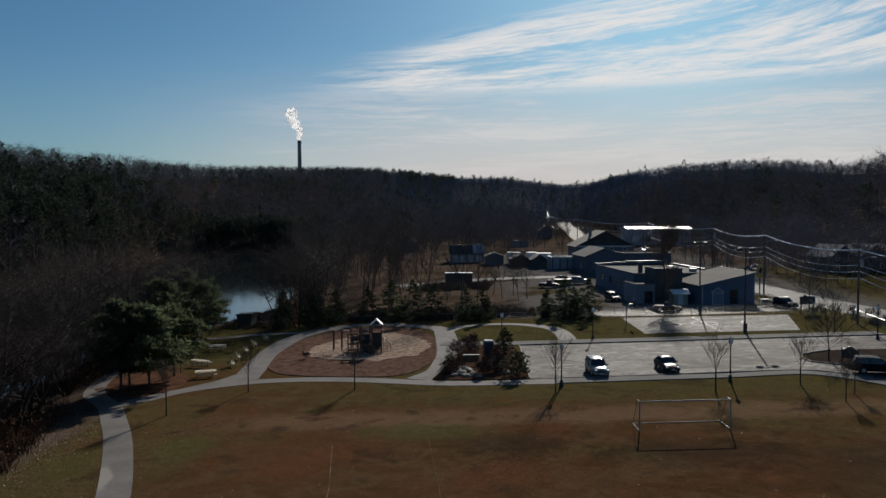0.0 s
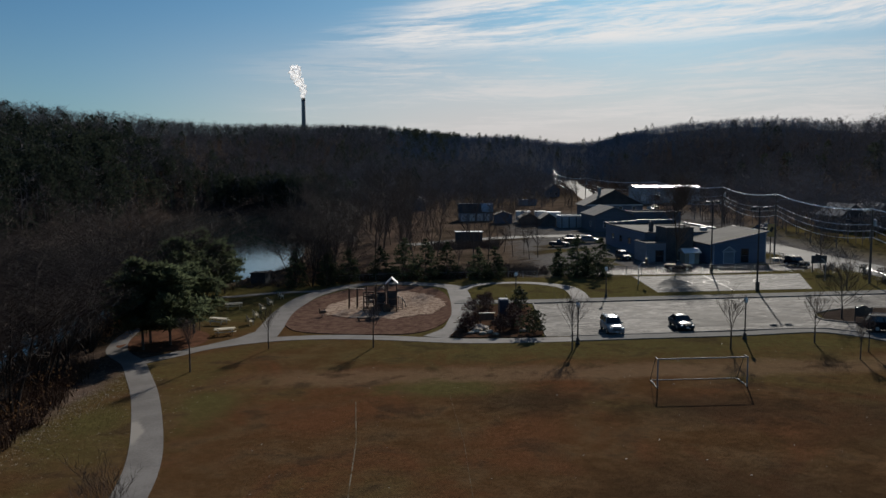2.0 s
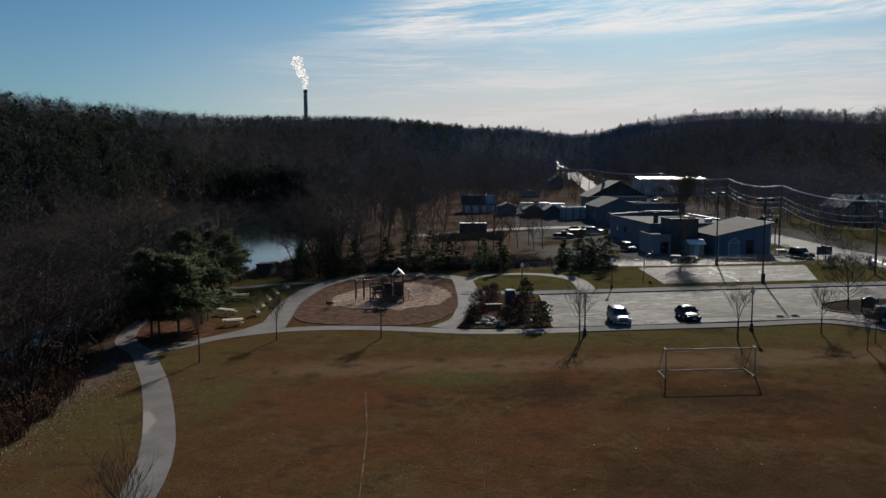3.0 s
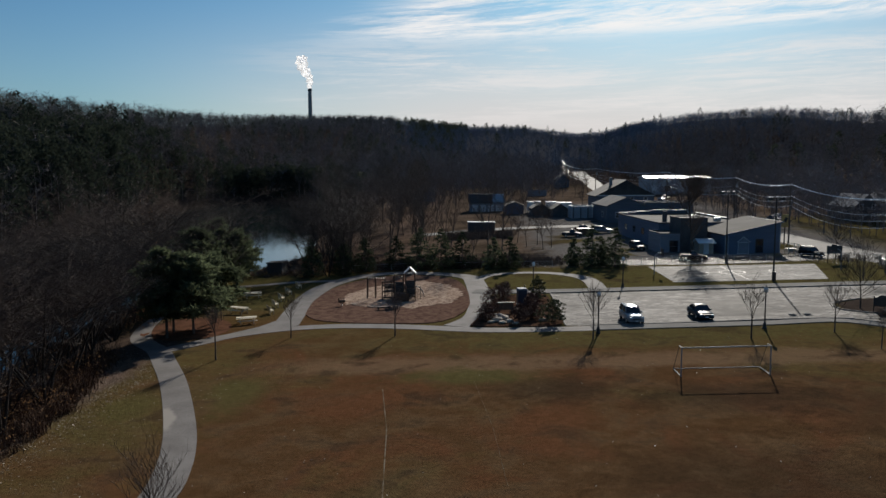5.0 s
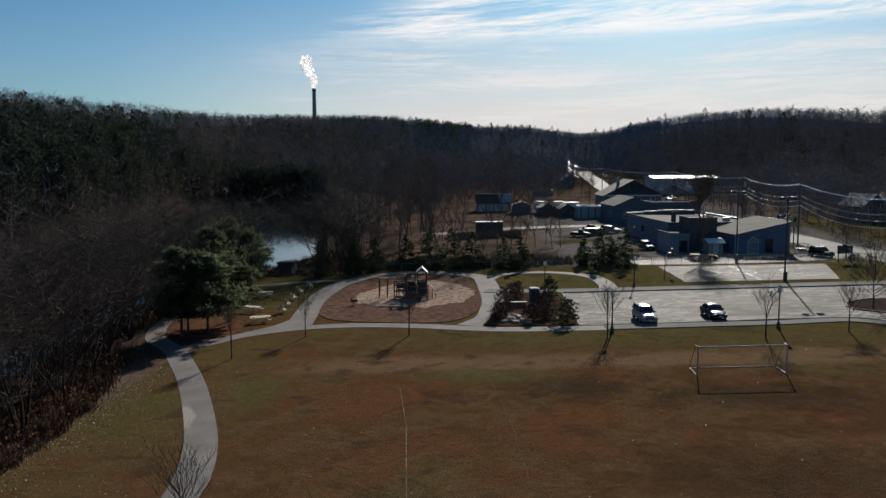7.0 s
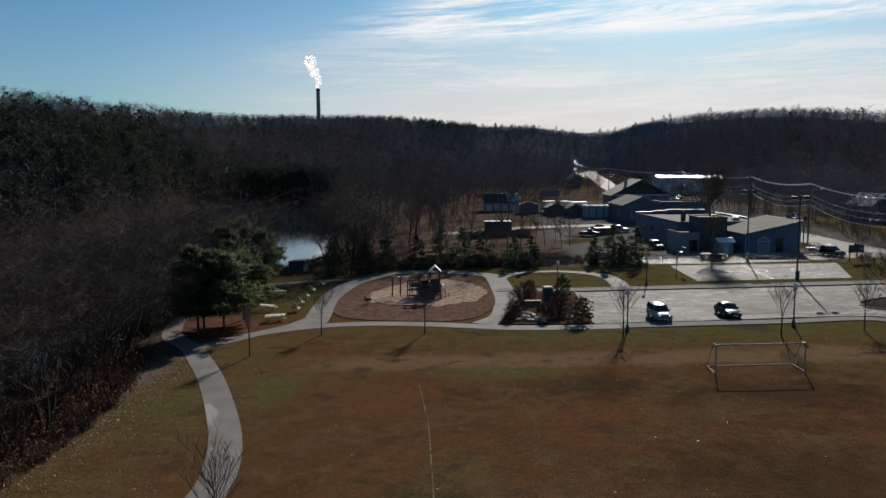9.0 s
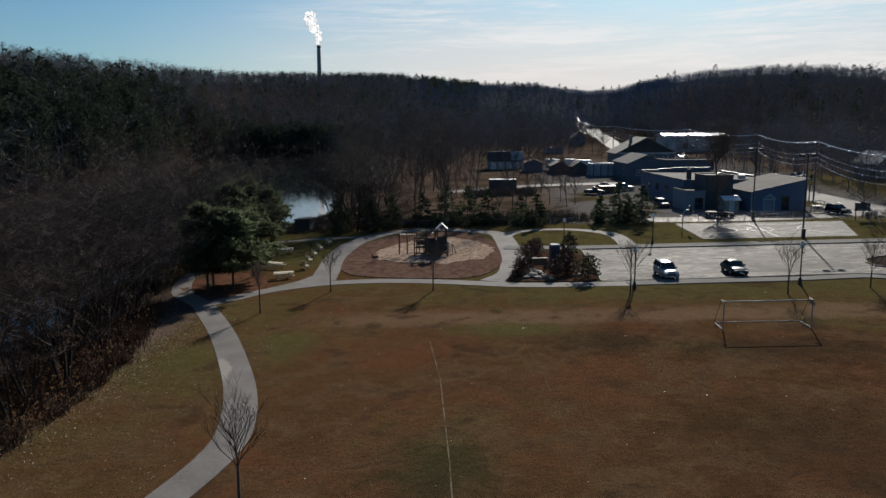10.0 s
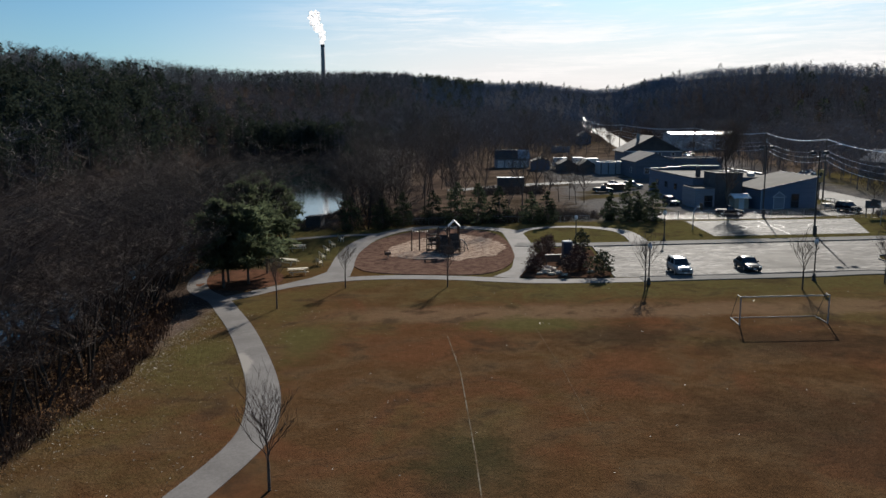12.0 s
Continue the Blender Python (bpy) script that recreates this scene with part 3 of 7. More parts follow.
draped("path", ribbon(ring_path, 3.1), 0.042, M["asphalt_path"], "pale grey footpath circling the play area", "path")
isle_path = smooth_line(V2((-1.4, 122), (1.2, 128.4), (6, 130.2), (11, 128.9), (15, 124.2), (16.0, 118), (15.8, 111)))
draped("path", ribbon(isle_path, (1.7, 2.6)), 0.048, M["asphalt_path"], "narrow pale footpath curving round an oval lawn", "path")
draped("path", [(-30.0, 86.2), (-26.5, 87.6), (-22.4, 89.4), (-22.2, 92.5), (-22.6, 96.5), (-25.0, 98.5), (-25.4, 94.5), (-26.6, 91.0)], 0.039, M["asphalt_path"], "flared junction of two asphalt footpaths", "path")
far_walk = V2((-1.5, 112.4), (8, 110.9), (30, 110.9), (58, 111.0))
draped("pavement", ribbon(smooth_line(far_walk, 4), (3.0, 2.9)), 0.10, M["concrete"], "pale concrete pavement between the car park and the ball court", "pavement", skirt=0.2)
near_walk = V2((11, 85.9), (20, 86.1), (30, 86.3), (36.5, 87.0), (40, 85.0), (43, 80.5), (46, 74))
draped("pavement", ribbon(smooth_line(near_walk, 3), (2.3, 1.6)), 0.09, M["concrete"], "pale concrete pavement between the field and the car park", "pavement", skirt=0.2)
lot = [(8.3, 87.4), (20, 87.4), (36.5, 88.2), (40.5, 86.2), (44.5, 80.5), (49, 72), (60, 60), (66, 66), (57, 78), (52.5, 86), (49, 88.4), (44, 89.5), (40.5, 92.5), (41.5, 97), (46, 99.5), (58, 99.5), (58, 109.2), (8.8, 109.2), (8.6, 98)]
draped("car_park", lot, 0.022, M["asphalt_lot"], "worn grey asphalt car park with pale streaks and patches", "car park", cell=3.0)
shore_path = smooth_line(V2((-23.6, 126.6), (-28.6, 126.3), (-32.1, 125.3), (-36.0, 123.4), (-40.0, 122.2), (-43.2, 118.6), (-44.0, 112), (-43, 105)))
draped("path", ribbon(shore_path, 2.0), 0.030, M["asphalt_path"], "pale footpath leading from the play area to the pond", "path")
court = [(27.5, 116.2), (49.3, 115.6), (54.2, 131.8), (27.6, 133.6)]
draped("ball_court", court, 0.03, M["court"], "weathered pale asphalt basketball court with faded lines", "court", cell=4.0)


def kerb(line, w=0.16, h=0.14, base=0.0):
    pts = smooth_line(line, 3.0)
    draped("kerb", ribbon(pts, w), base + h, M["kerb"], "weathered pale concrete kerb", "kerb", cell=4, skirt=h + 0.1)


kerb(V2((8.9, 109.3), (30, 109.3), (58, 109.4)), 0.22, 0.17)
kerb(V2((8.35, 87.5), (8.7, 98), (8.9, 109.2)))
kerb(V2((11, 87.2), (20, 87.35), (36.3, 88.1), (40.3, 86.3), (44.2, 80.6), (47, 75)))
kerb(V2((44.2, 89.6), (40.7, 92.6), (41.6, 96.9), (46, 99.4)))

mulch_edge = smooth_line(V2((-22.6, 98), (-20.6, 94.3), (-16.8, 92.2), (-11.3, 91.0), (-6.6, 90.9), (-3.9, 94.0), (-2.3, 100.5), (-2.2, 108), (-2.6, 115), (-4.0, 123), (-7.0, 128.2), (-13.5, 130.6), (-18.5, 127.5), (-22.3, 119.5), (-23.4, 109), (-22.9, 100)), 1.2)[:-1]
draped("mulch_bed", [(p.x, p.y) for p in mulch_edge], 0.075, M["mulch"], "play area floor of dark reddish-brown bark mulch", "mulch", cell=2.0)
chips_edge = smooth_line(V2((-19.8, 110), (-18.5, 104.8), (-13.2, 101.2), (-9.0, 100.6), (-6.2, 103), (-3.6, 105.8), (-3.2, 112), (-5.6, 119), (-10.5, 123.5), (-16.0, 119.5), (-19.5, 112)), 0.7)[:-1]
rs = random.Random(5)
draped("wood_chips", [(p.x + rs.uniform(-0.5, 0.5), p.y + rs.uniform(-0.7, 0.7)) for p in chips_edge], 0.11, M["wood_chips"], "pale scuffed wood chips under the play equipment", "wood chips", cell=2.0)
bed_edge = smooth_line(V2((-2.2, 88.6), (-0.2, 98), (1.2, 105), (3.2, 108.2), (7.9, 108.4), (8.1, 98), (7.9, 88), (3, 87.7), (-1.6, 87.9)), 1.0)[:-1]
isle_bed = [(44.3, 89.9), (41.0, 92.8), (42.0, 96.7), (46.2, 99.1), (57.5, 99.1), (57.0, 89.5), (52.3, 87.6), (49.2, 89.0)]
draped("planting_bed", isle_bed, 0.05, M["leaf_soil"], "bare brown planting bed at the park entrance", "planting bed", cell=2.0, skirt=0.2)
draped("planting_bed", [(p.x, p.y) for p in bed_edge], 0.09, M["bed_soil"], "planting bed of dark bark mulch beside the car park", "planting bed", cell=2.0, skirt=0.2)

street = smooth_line(V2((84, 20), (75, 80), (69, 115), (65, 165), (60, 230), (55, 300), (59, 380), (66, 455), (72, 530), (79, 590)), 12)
draped("road", ribbon(street, (7.5, 9.0)), 0.03, M["asphalt_road"], "grey asphalt street running up the valley", "road", cell=14)
yard_lane = smooth_line(V2((64, 172), (50, 196), (30, 206), (8, 206), (-14, 196)), 5)
draped("road", ribbon(yard_lane, (7, 5)), 0.034, M["asphalt_road"], "pale worn service road between the workshops and sheds", "road", cell=6)
side_drive = smooth_line(V2((66, 150), (58, 141), (40, 138), (20, 140)), 5)
draped("road", ribbon(side_drive, (8, 6)), 0.028, M["asphalt_lot"], "pale worn yard in front of the blue workshops", "road", cell=5)


def flat_line(name, pts, w, lift, mat, label, cell=3.0):
    return draped(name, ribbon(V2(*pts), w), lift, mat, label, "marking", cell=cell, skirt=0.005)


def ring_line(cx, cy, r, w, lift, a0=0, a1=360, label="faded white curved court line", sx=1.0):
    pts = [(cx + sx * r * math.cos(radians(a)), cy + r * math.sin(radians(a))) for a in np.linspace(a0, a1, max(8, int(abs(a1 - a0) / 12)))]
    return flat_line("court_line", pts, w, lift, M["paint_white"], label, cell=30)


draped("needle_litter", [(p.x, p.y) for p in smooth_line(V2((-40.5, 92), (-39.5, 88.4), (-36.5, 85.6), (-33.2, 84.6), (-30.6, 86.4), (-29.8, 90.5), (-31.5, 95), (-35.5, 97.5), (-39.5, 97)), 1.0)[:-1]], 0.02, M["needle_litter"], "reddish-brown fallen pine needles", "needle litter", skirt=0.05)
# faded touchline of the pitch, and court markings
flat_line("field_line", [(-9.4, 64), (-8.1, 54.2), (-7.0, 40.3), (-6.2, 28)], 0.075, 0.012, M["line_paint"], "faded white chalk line on the turf")
flat_line("field_line", [(-1.9, 66), (-0.7, 53.8), (-0.2, 44)], 0.018, 0.012, M["line_paint"], "barely visible chalk line on the turf")
ring_line(38.5, 124.5, 1.9, 0.10, 0.042)
ring_line(31.5, 124.6, 3.3, 0.09, 0.042, -80, 80)
ring_line(47.5, 124.0, 3.3, 0.09, 0.042, 100, 260)
flat_line("court_line", [(38.4, 116.2), (38.9, 132.4)], 0.09, 0.042, M["paint_white"], "faded white court line")

# ---------------------------------------------------------------- forest on the hills


def bare_template(rng, h, limbs=15, subs=2, w=1.0):
    """A bare hill tree: trunk and upswept bundles of twigs, as narrow faces."""
    v, f = [], []

    def blade(p, q, w):
        p, q = np.array(p), np.array(q)
        d = q - p
        s = np.cross(d, rng.normal(size=3))
        s = s / (np.linalg.norm(s) + 1e-6) * w / 2
        n = len(v)
        v.extend([p - s, p + s, q])
        f.append((n, n + 1, n + 2))

    n = 0
    for k in range(3):
        a = 2 * math.pi * k / 3
        v.append(np.array([0.17 * math.cos(a), 0.17 * math.sin(a), -1.0]))
    v.append(np.array([rng.normal() * 0.4, rng.normal() * 0.4, h * 0.85]))
    f.extend([(0, 1, 3), (1, 2, 3), (2, 0, 3)])
    for k in range(limbs):
        z0 = h * rng.uniform(0.06, 0.68)
        a, reach = rng.uniform(0, 6.283), h * rng.uniform(0.15, 0.33)
        tip = (reach * math.cos(a), reach * math.sin(a), min(h * rng.uniform(0.85, 1.0), z0 + reach * rng.uniform(0.5, 1.5)))
        blade((0, 0, z0), tip, 0.32 * w)
        for j in range(subs):
            t = rng.uniform(0.35, 0.8)
            base = np.array([tip[0] * t, tip[1] * t, z0 + (tip[2] - z0) * t])
            blade(base, base + np.array([rng.normal() * 0.11 * h, rng.normal() * 0.11 * h, rng.uniform(0.0, 0.13) * h]), 0.5 * w)
    return np.array(v), np.array(f)


def pine_template(rng, h):
    """A conifer of drooping sprays round a tapering crown, broad or narrow."""
    v, f = [], []
    wide, blunt = rng.uniform(0.23, 0.31), rng.uniform(0.32, 0.48)
    for k in range(3):
        a = 2 * math.pi * k / 3
        v.append(np.array([0.25 * math.cos(a), 0.25 * math.sin(a), -1.0]))
    v.append(np.array([0, 0, h * 0.92]))
    f.extend([(0, 1, 3), (1, 2, 3), (2, 0, 3)])
    for k in range(125):
        # small sprays turned every way, thickest towards the outside of a rounded crown
        u, a = rng.uniform(0, 1) ** 0.85, rng.uniform(0, 6.283)
        rr = h * wide * (1 - u) ** blunt * min(1.0, 0.55 + 2.2 * u) * rng.uniform(0.15, 1.0) ** 0.5
        c = np.array([rr * math.cos(a), rr * math.sin(a), h * (0.15 + 0.82 * u) - 0.15 * rr])
        d, e = rng.normal(size=3), rng.normal(size=3)
        d, e = d / np.linalg.norm(d), e / np.linalg.norm(e)
        s = rng.uniform(0.45, 0.8)
        b = len(v)
        v.extend([c - d * s, c + d * s, c + e * s * rng.uniform(1.1, 1.8)])
        f.append((b, b + 1, b + 2))
    return np.array(v), np.array(f)


def scatter(name, templates, places, material, label, category):
    """One object of many copies: places are x, y, scale."""
    rng = np.random.default_rng(3)
    vs, fs, n = [], [], 0
    zz = ground_z(places[:, 0], places[:, 1])
    for (x, y, s), z in zip(places, zz):
        v, f = templates[rng.integers(len(templates))]
        a = rng.uniform(0, 6.283)
        c, d = math.cos(a), math.sin(a)
        w = s * rng.uniform(0.9, 1.15)
        vs.append(np.stack([(v[:, 0] * c - v[:, 1] * d) * w + x, (v[:, 0] * d + v[:, 1] * c) * w + y, v[:, 2] * s + z], -1))
        fs.append(f + n)
        n += len(v)
    me = bpy.data.meshes.new(name)
    me.from_pydata(np.concatenate(vs).tolist(), [], np.concatenate(fs).tolist())
    me.materials.append(material)
    return tagged(new(name, me), label, category, kind="stuff")


def forest():
    rng = np.random.default_rng(11)
    bare = [bare_template(rng, h, 16, 3, 0.36) for h in (14, 15.5, 17, 16, 13, 18)]
    bare_far = [bare_template(rng, h, 10, 1, 0.8) for h in (14, 15.5, 17, 16)]
    pine = [pine_template(rng, h) for h in (14, 15.5, 17, 16)]
    B, Pn, Bf, Br = [], [], [], []
    for lo, hi, r1, r2, gap in ((-62, -2, 165, 420, 5.2), (-50, 0, 420, 960, 7.6), (-24, 0, 960, 1700, 10.0), (-4, 13, 420, 1000, 7.6), (-4, 13, 1000, 1880, 9.0), (9, 60, 270, 620, 7.5), (9, 45, 620, 1150, 7.0)):
        area = math.radians(hi - lo) / 2 * (r2 ** 2 - r1 ** 2)
        n = int(area / gap ** 2)
        az, r = rng.uniform(lo, hi, n), np.sqrt(rng.uniform(r1 ** 2, r2 ** 2, n))
        x, y = -3 + r * np.sin(np.radians(az)), r * np.cos(np.radians(az))
        _, u = hill(x, y)
        farx = np.interp(y, SHORE_Y, FAR_X)
        town = (az > 0) & (r < 520) & (u < 0.06)
        roadway = (az > 7.0) & (az < 9.9) & (y < 545)
        bank = (az < -5) & ((y > POND_END) | (x < farx - 3)) & (r < 520)
        ok = ((u > -0.02) | bank) & (u < 1.08) & ~wet(x, y) & ~town & ~roadway
        for X, Y, A, R, U in zip(x[ok], y[ok], az[ok], r[ok], u[ok]):
            patch = noise.noise(Vector((X * 0.011, Y * 0.011, 1.3)))
            share = 0.05 if A < 0 else 0.02
            if A < -9 and R < 560:
                share = (0.8 if A < -19 + 16 * patch else 0.7 if patch > 0.0 else 0.2) * (1.0 if U < 0.4 else 0.45 if U < 0.6 else 0.15)
            elif patch > 0.32:
                share = 0.22 if A < 0 else 0.12
            if U > 0.72:
                share = min(share, 0.04)
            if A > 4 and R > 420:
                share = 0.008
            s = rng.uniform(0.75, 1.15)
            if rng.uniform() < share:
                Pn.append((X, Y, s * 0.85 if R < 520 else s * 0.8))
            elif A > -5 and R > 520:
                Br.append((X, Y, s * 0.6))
            elif R < 620:
                B.append((X, Y, s))
            else:
                Bf.append((X, Y, s * 0.95))
    # woods on the valley floor behind the sheds and the houses
    for x0, x1, y0, y1, gap in ((-75, 52, 292, 620, 6.3), (84, 260, 150, 460, 7.5), (100, 200, 90, 150, 8.0), (74, 250, 460, 620, 9.0), (-42, 14, 262, 292, 7.5), (-185, -112, -20, 300, 4.2), (-165, -112, 230, 400, 4.6), (-60, -38, 236, 400, 5.5)):
        n = int((x1 - x0) * (y1 - y0) / gap ** 2)
        for X, Y in zip(rng.uniform(x0, x1, n), rng.uniform(y0, y1, n)):
            if wet(X, Y) or (-6 < X < 30 and Y < 300) or (7.0 < math.degrees(math.atan2(X + 3, Y)) < 9.9 and Y < 545):
                continue
            (Pn if x1 == -112 and rng.uniform() < 0.6 else B).append((X, Y, rng.uniform(0.55, 0.95)))
    # trees between the houses beside the street
    for k in range(430):
        X, Y = rng.uniform(66, 130), rng.uniform(166, 345)
        if abs(X - np.interp(Y, [150, 230, 300, 380], [66, 60, 55, 59])) > 9 and not (64 < X < 95 and 306 < Y < 332):
            B.append((X, Y, rng.uniform(0.5, 0.9)))
    for k in range(260):
        X, Y = rng.uniform(-128, -58), rng.uniform(398, 432)
        Pn.append((X, Y, rng.uniform(0.6, 0.9)))
    for k in range(120):
        X = rng.uniform(-62, -40)
        Y = rng.uniform(232, 400)
        if not wet(X, Y, 1.0):
            Pn.append((X, Y, rng.uniform(0.5, 0.8)))
    scatter("hill_wood", bare, np.array(B), M["hill_wood"], "bare brown deciduous woods covering the hillsides", "woods")
    scatter("hill_conifers", pine, np.array(Pn), M["hill_pine"], "dark green conifers in clumps on the hillside", "conifers")
    scatter("distant_wood", bare_far, np.array(Bf), M["hill_wood"], "bare brown woods on the distant ridge", "woods")
    # trees beyond 520 m take the haze-tinted colour
    scatter("hazy_ridge_wood", bare_far, np.array(Br), M["hazy_ridge_wood"], "bare woods on the far ridges, tinted blue-grey for haze", "woods")


forest()
# ---------------------------------------------------------------- trees and shrubs


def grow(stem, twigs, rng, p, d, length, r, level, top, spread=0.6, up=0.25, kids=(4, 6)):
    """A bending limb with smaller limbs along it; thick wood goes into stem, thin wood into twigs."""
    if level >= top:
        # a single tapering twig
        p, d = Vector(p), Vector(d).normalized()
        a = d.orthogonal().normalized() * r
        b = d.cross(a)
        e = p + (d + Vector((rng.gauss(0, 0.12), rng.gauss(0, 0.12), up * 0.3))).normalized() * length
        twigs.add([p + a, p - 0.5 * a + 0.87 * b, p - 0.5 * a - 0.87 * b, e], [(0, 1, 3), (1, 2, 3), (2, 0, 3)])
        return
    segs = 5 if level == 0 else 2
    mb = stem if level == 0 else twigs
    n = 6 if level == 0 else (4 if level == 1 else 3)
    pts = [Vector(p)]
    d = Vector(d).normalized()
    for k in range(segs):
        d = (d + Vector((rng.gauss(0, 0.08), rng.gauss(0, 0.08), rng.gauss(0, 0.05) + (up * 0.3 if level else 0)))).normalized()
        pts.append(pts[-1] + d * length / segs)
    for k in range(segs):
        ra, rb = r * (1 - 0.75 * k / segs), r * (1 - 0.75 * (k + 1) / segs)
        mb.tube(pts[k], pts[k + 1], ra, rb, n, cap=False)
    for k in range(rng.randint(*kids)):
        t = rng.uniform(0.35 if level == 0 else 0.25, 0.98)
        j = min(int(t * segs), segs - 1)
        q = pts[j].lerp(pts[j + 1], t * segs - j)
        a = rng.uniform(0, 6.283)
        side = Vector((math.cos(a), math.sin(a), up + rng.uniform(-0.15, 0.25)))
        nd = (d * (1 - spread) + side * spread).normalized()
        grow(stem, twigs, rng, q, nd, length * rng.uniform(0.40, 0.66), max(r * (1 - 0.7 * t) * 0.62, 0.0065), level + 1, top, spread, up, kids)


def tree_at(name, x, y, rz, stem, twigs, label, category="tree", group="", bark=None, twig=None):
    t = thing(name, x, y, rz, label, category, group)
    part("trunk", stem, bark or M["bark"], t, smooth_shade=True)
    part("crown", twigs, twig or M["twig"], t)
    return t


def young_tree(seed, h, clear, spread=0.62, wide=1.0, kids=(10, 12)):
    """A park tree: clear trunk and a vase of upswept limbs."""
    rng = random.Random(seed)
    stem, twigs = MB(), MB()
    r = 0.0145 * h
    stem.tube((0, 0, -0.1), (0, 0, clear), r * 1.1, r * 0.9, 8, cap=False)
    top = h - clear
    grow(stem, twigs, rng, (0, 0, clear), (rng.gauss(0, 0.05), rng.gauss(0, 0.05), 1), top * 0.85, r * 0.6, 0, 2, 0.50, 0.55, (6, 8))
    n = rng.randint(*kids) + 2
    for k in range(n):
        a, u = k * 2.4 + rng.uniform(-0.4, 0.4), k / n
        d = Vector((math.cos(a) * spread * wide * 1.25, math.sin(a) * spread * wide * 1.25, 1.0))
        grow(stem, twigs, rng, (0, 0, clear * 0.95 + top * 0.5 * u), d, top * rng.uniform(0.68, 0.92) * (1 - 0.5 * u), r * 0.30, 1, 3, 0.52, 0.42, (5, 7))
    return stem, twigs


def wood_tree(seed, h, clear=0.30, kids=(9, 11), thick=0.0085):
    """A tall woodland tree with a bare bole and a narrow crown."""
    rng = random.Random(seed)
    stem, twigs = MB(), MB()
    r = thick * h
    lean = Vector((rng.gauss(0, 0.13), rng.gauss(0, 0.13), 1)).normalized()
    bole = lean * h * clear
    stem.tube((0, 0, -0.3), bole, r * 1.2, r * 0.85, 7, cap=False)
    grow(stem, twigs, rng, bole, lean, h * (1 - clear), r * 0.85, 0, 3, 0.62, 0.38, kids)
    for k in range(rng.randint(3, 5)):
        a = rng.uniform(0, 6.28)
        grow(stem, twigs, rng, bole * rng.uniform(0.8, 1.1), (math.cos(a), math.sin(a), rng.uniform(0.9, 1.8)), h * rng.uniform(0.34, 0.5), r * 0.5, 1, 3, 0.62, 0.35, (8, 10))
    return stem, twigs


def shore_tree(seed, h):
    """A many-stemmed spreading tree of the pond bank."""
    rng = random.Random(seed)
    stem, twigs = MB(), MB()
    for k in range(rng.randint(3, 4)):
        a = k * 2.1 + rng.uniform(-0.5, 0.5)
        out = rng.uniform(0.18, 0.55)
        d = Vector((math.cos(a) * out, math.sin(a) * out, 1))
        grow(stem, twigs, rng, (0.15 * math.cos(a), 0.15 * math.sin(a), -0.3), d, h * rng.uniform(0.6, 0.85), 0.0085 * h, 0, 3, 0.76, 0.16, (7, 9))
    return stem, twigs


def tuft(mb, rng, c, r, n, flat=0.6, w=0.08):
    """A spray of needle-like faces round a point."""
    c = Vector(c)
    for k in range(n):
        d = Vector((rng.gauss(0, 1), rng.gauss(0, 1), rng.gauss(0.25, flat))).normalized() * r * rng.uniform(0.5, 1.15)
        s = d.cross(Vector((rng.gauss(0, 1), rng.gauss(0, 1), rng.gauss(0, 1)))).normalized() * w * rng.uniform(0.7, 1.4)
        b = c + d * 0.15
        mb.add([b - s, b + s, c + d + s * 0.4, c + d - s * 0.4], [(0, 1, 2, 3)])


def white_pine(seed, h, clear, reach):
    """A pine with a bare trunk, tiered limbs and ragged plumes of needles."""
    rng = random.Random(seed)
    stem, crown = MB(), MB()
    limbs = stem
    r = 0.017 * h
    stem.tube((0, 0, -0.2), (0.1, 0, h * 0.96), r * 1.1, 0.03, 8)
    tiers = int((h - clear) / 0.58)
    for t in range(tiers):
        u = t / (tiers - 1)
        z = clear + (h - clear) * u
        for k in range(rng.randint(5, 6)):
            a = rng.uniform(0, 6.283)
            ln = 1.08 * reach * (math.sin(math.pi * (0.28 + 0.66 * u)) ** 0.9) * rng.uniform(0.6, 1.12)
            tip = Vector((math.cos(a) * ln, math.sin(a) * ln, z + ln * rng.uniform(-0.02, 0.28)))
            base = Vector((0, 0, z))
            limbs.tube(base, tip, r * 0.25 * (1 - 0.6 * u), 0.012, 4, cap=False)
            for q in (0.22, 0.38, 0.54, 0.7, 0.86, 1.0):
                p = base.lerp(tip, q) + Vector((rng.gauss(0, 0.16), rng.gauss(0, 0.16), rng.gauss(0.05, 0.1)))
                tuft(crown, rng, p, 0.80, 24, 0.55, 0.060)
    tuft(crown, rng, (0.1, 0, h * 0.97), 0.6, 14, 0.8, 0.10)
    return stem, crown


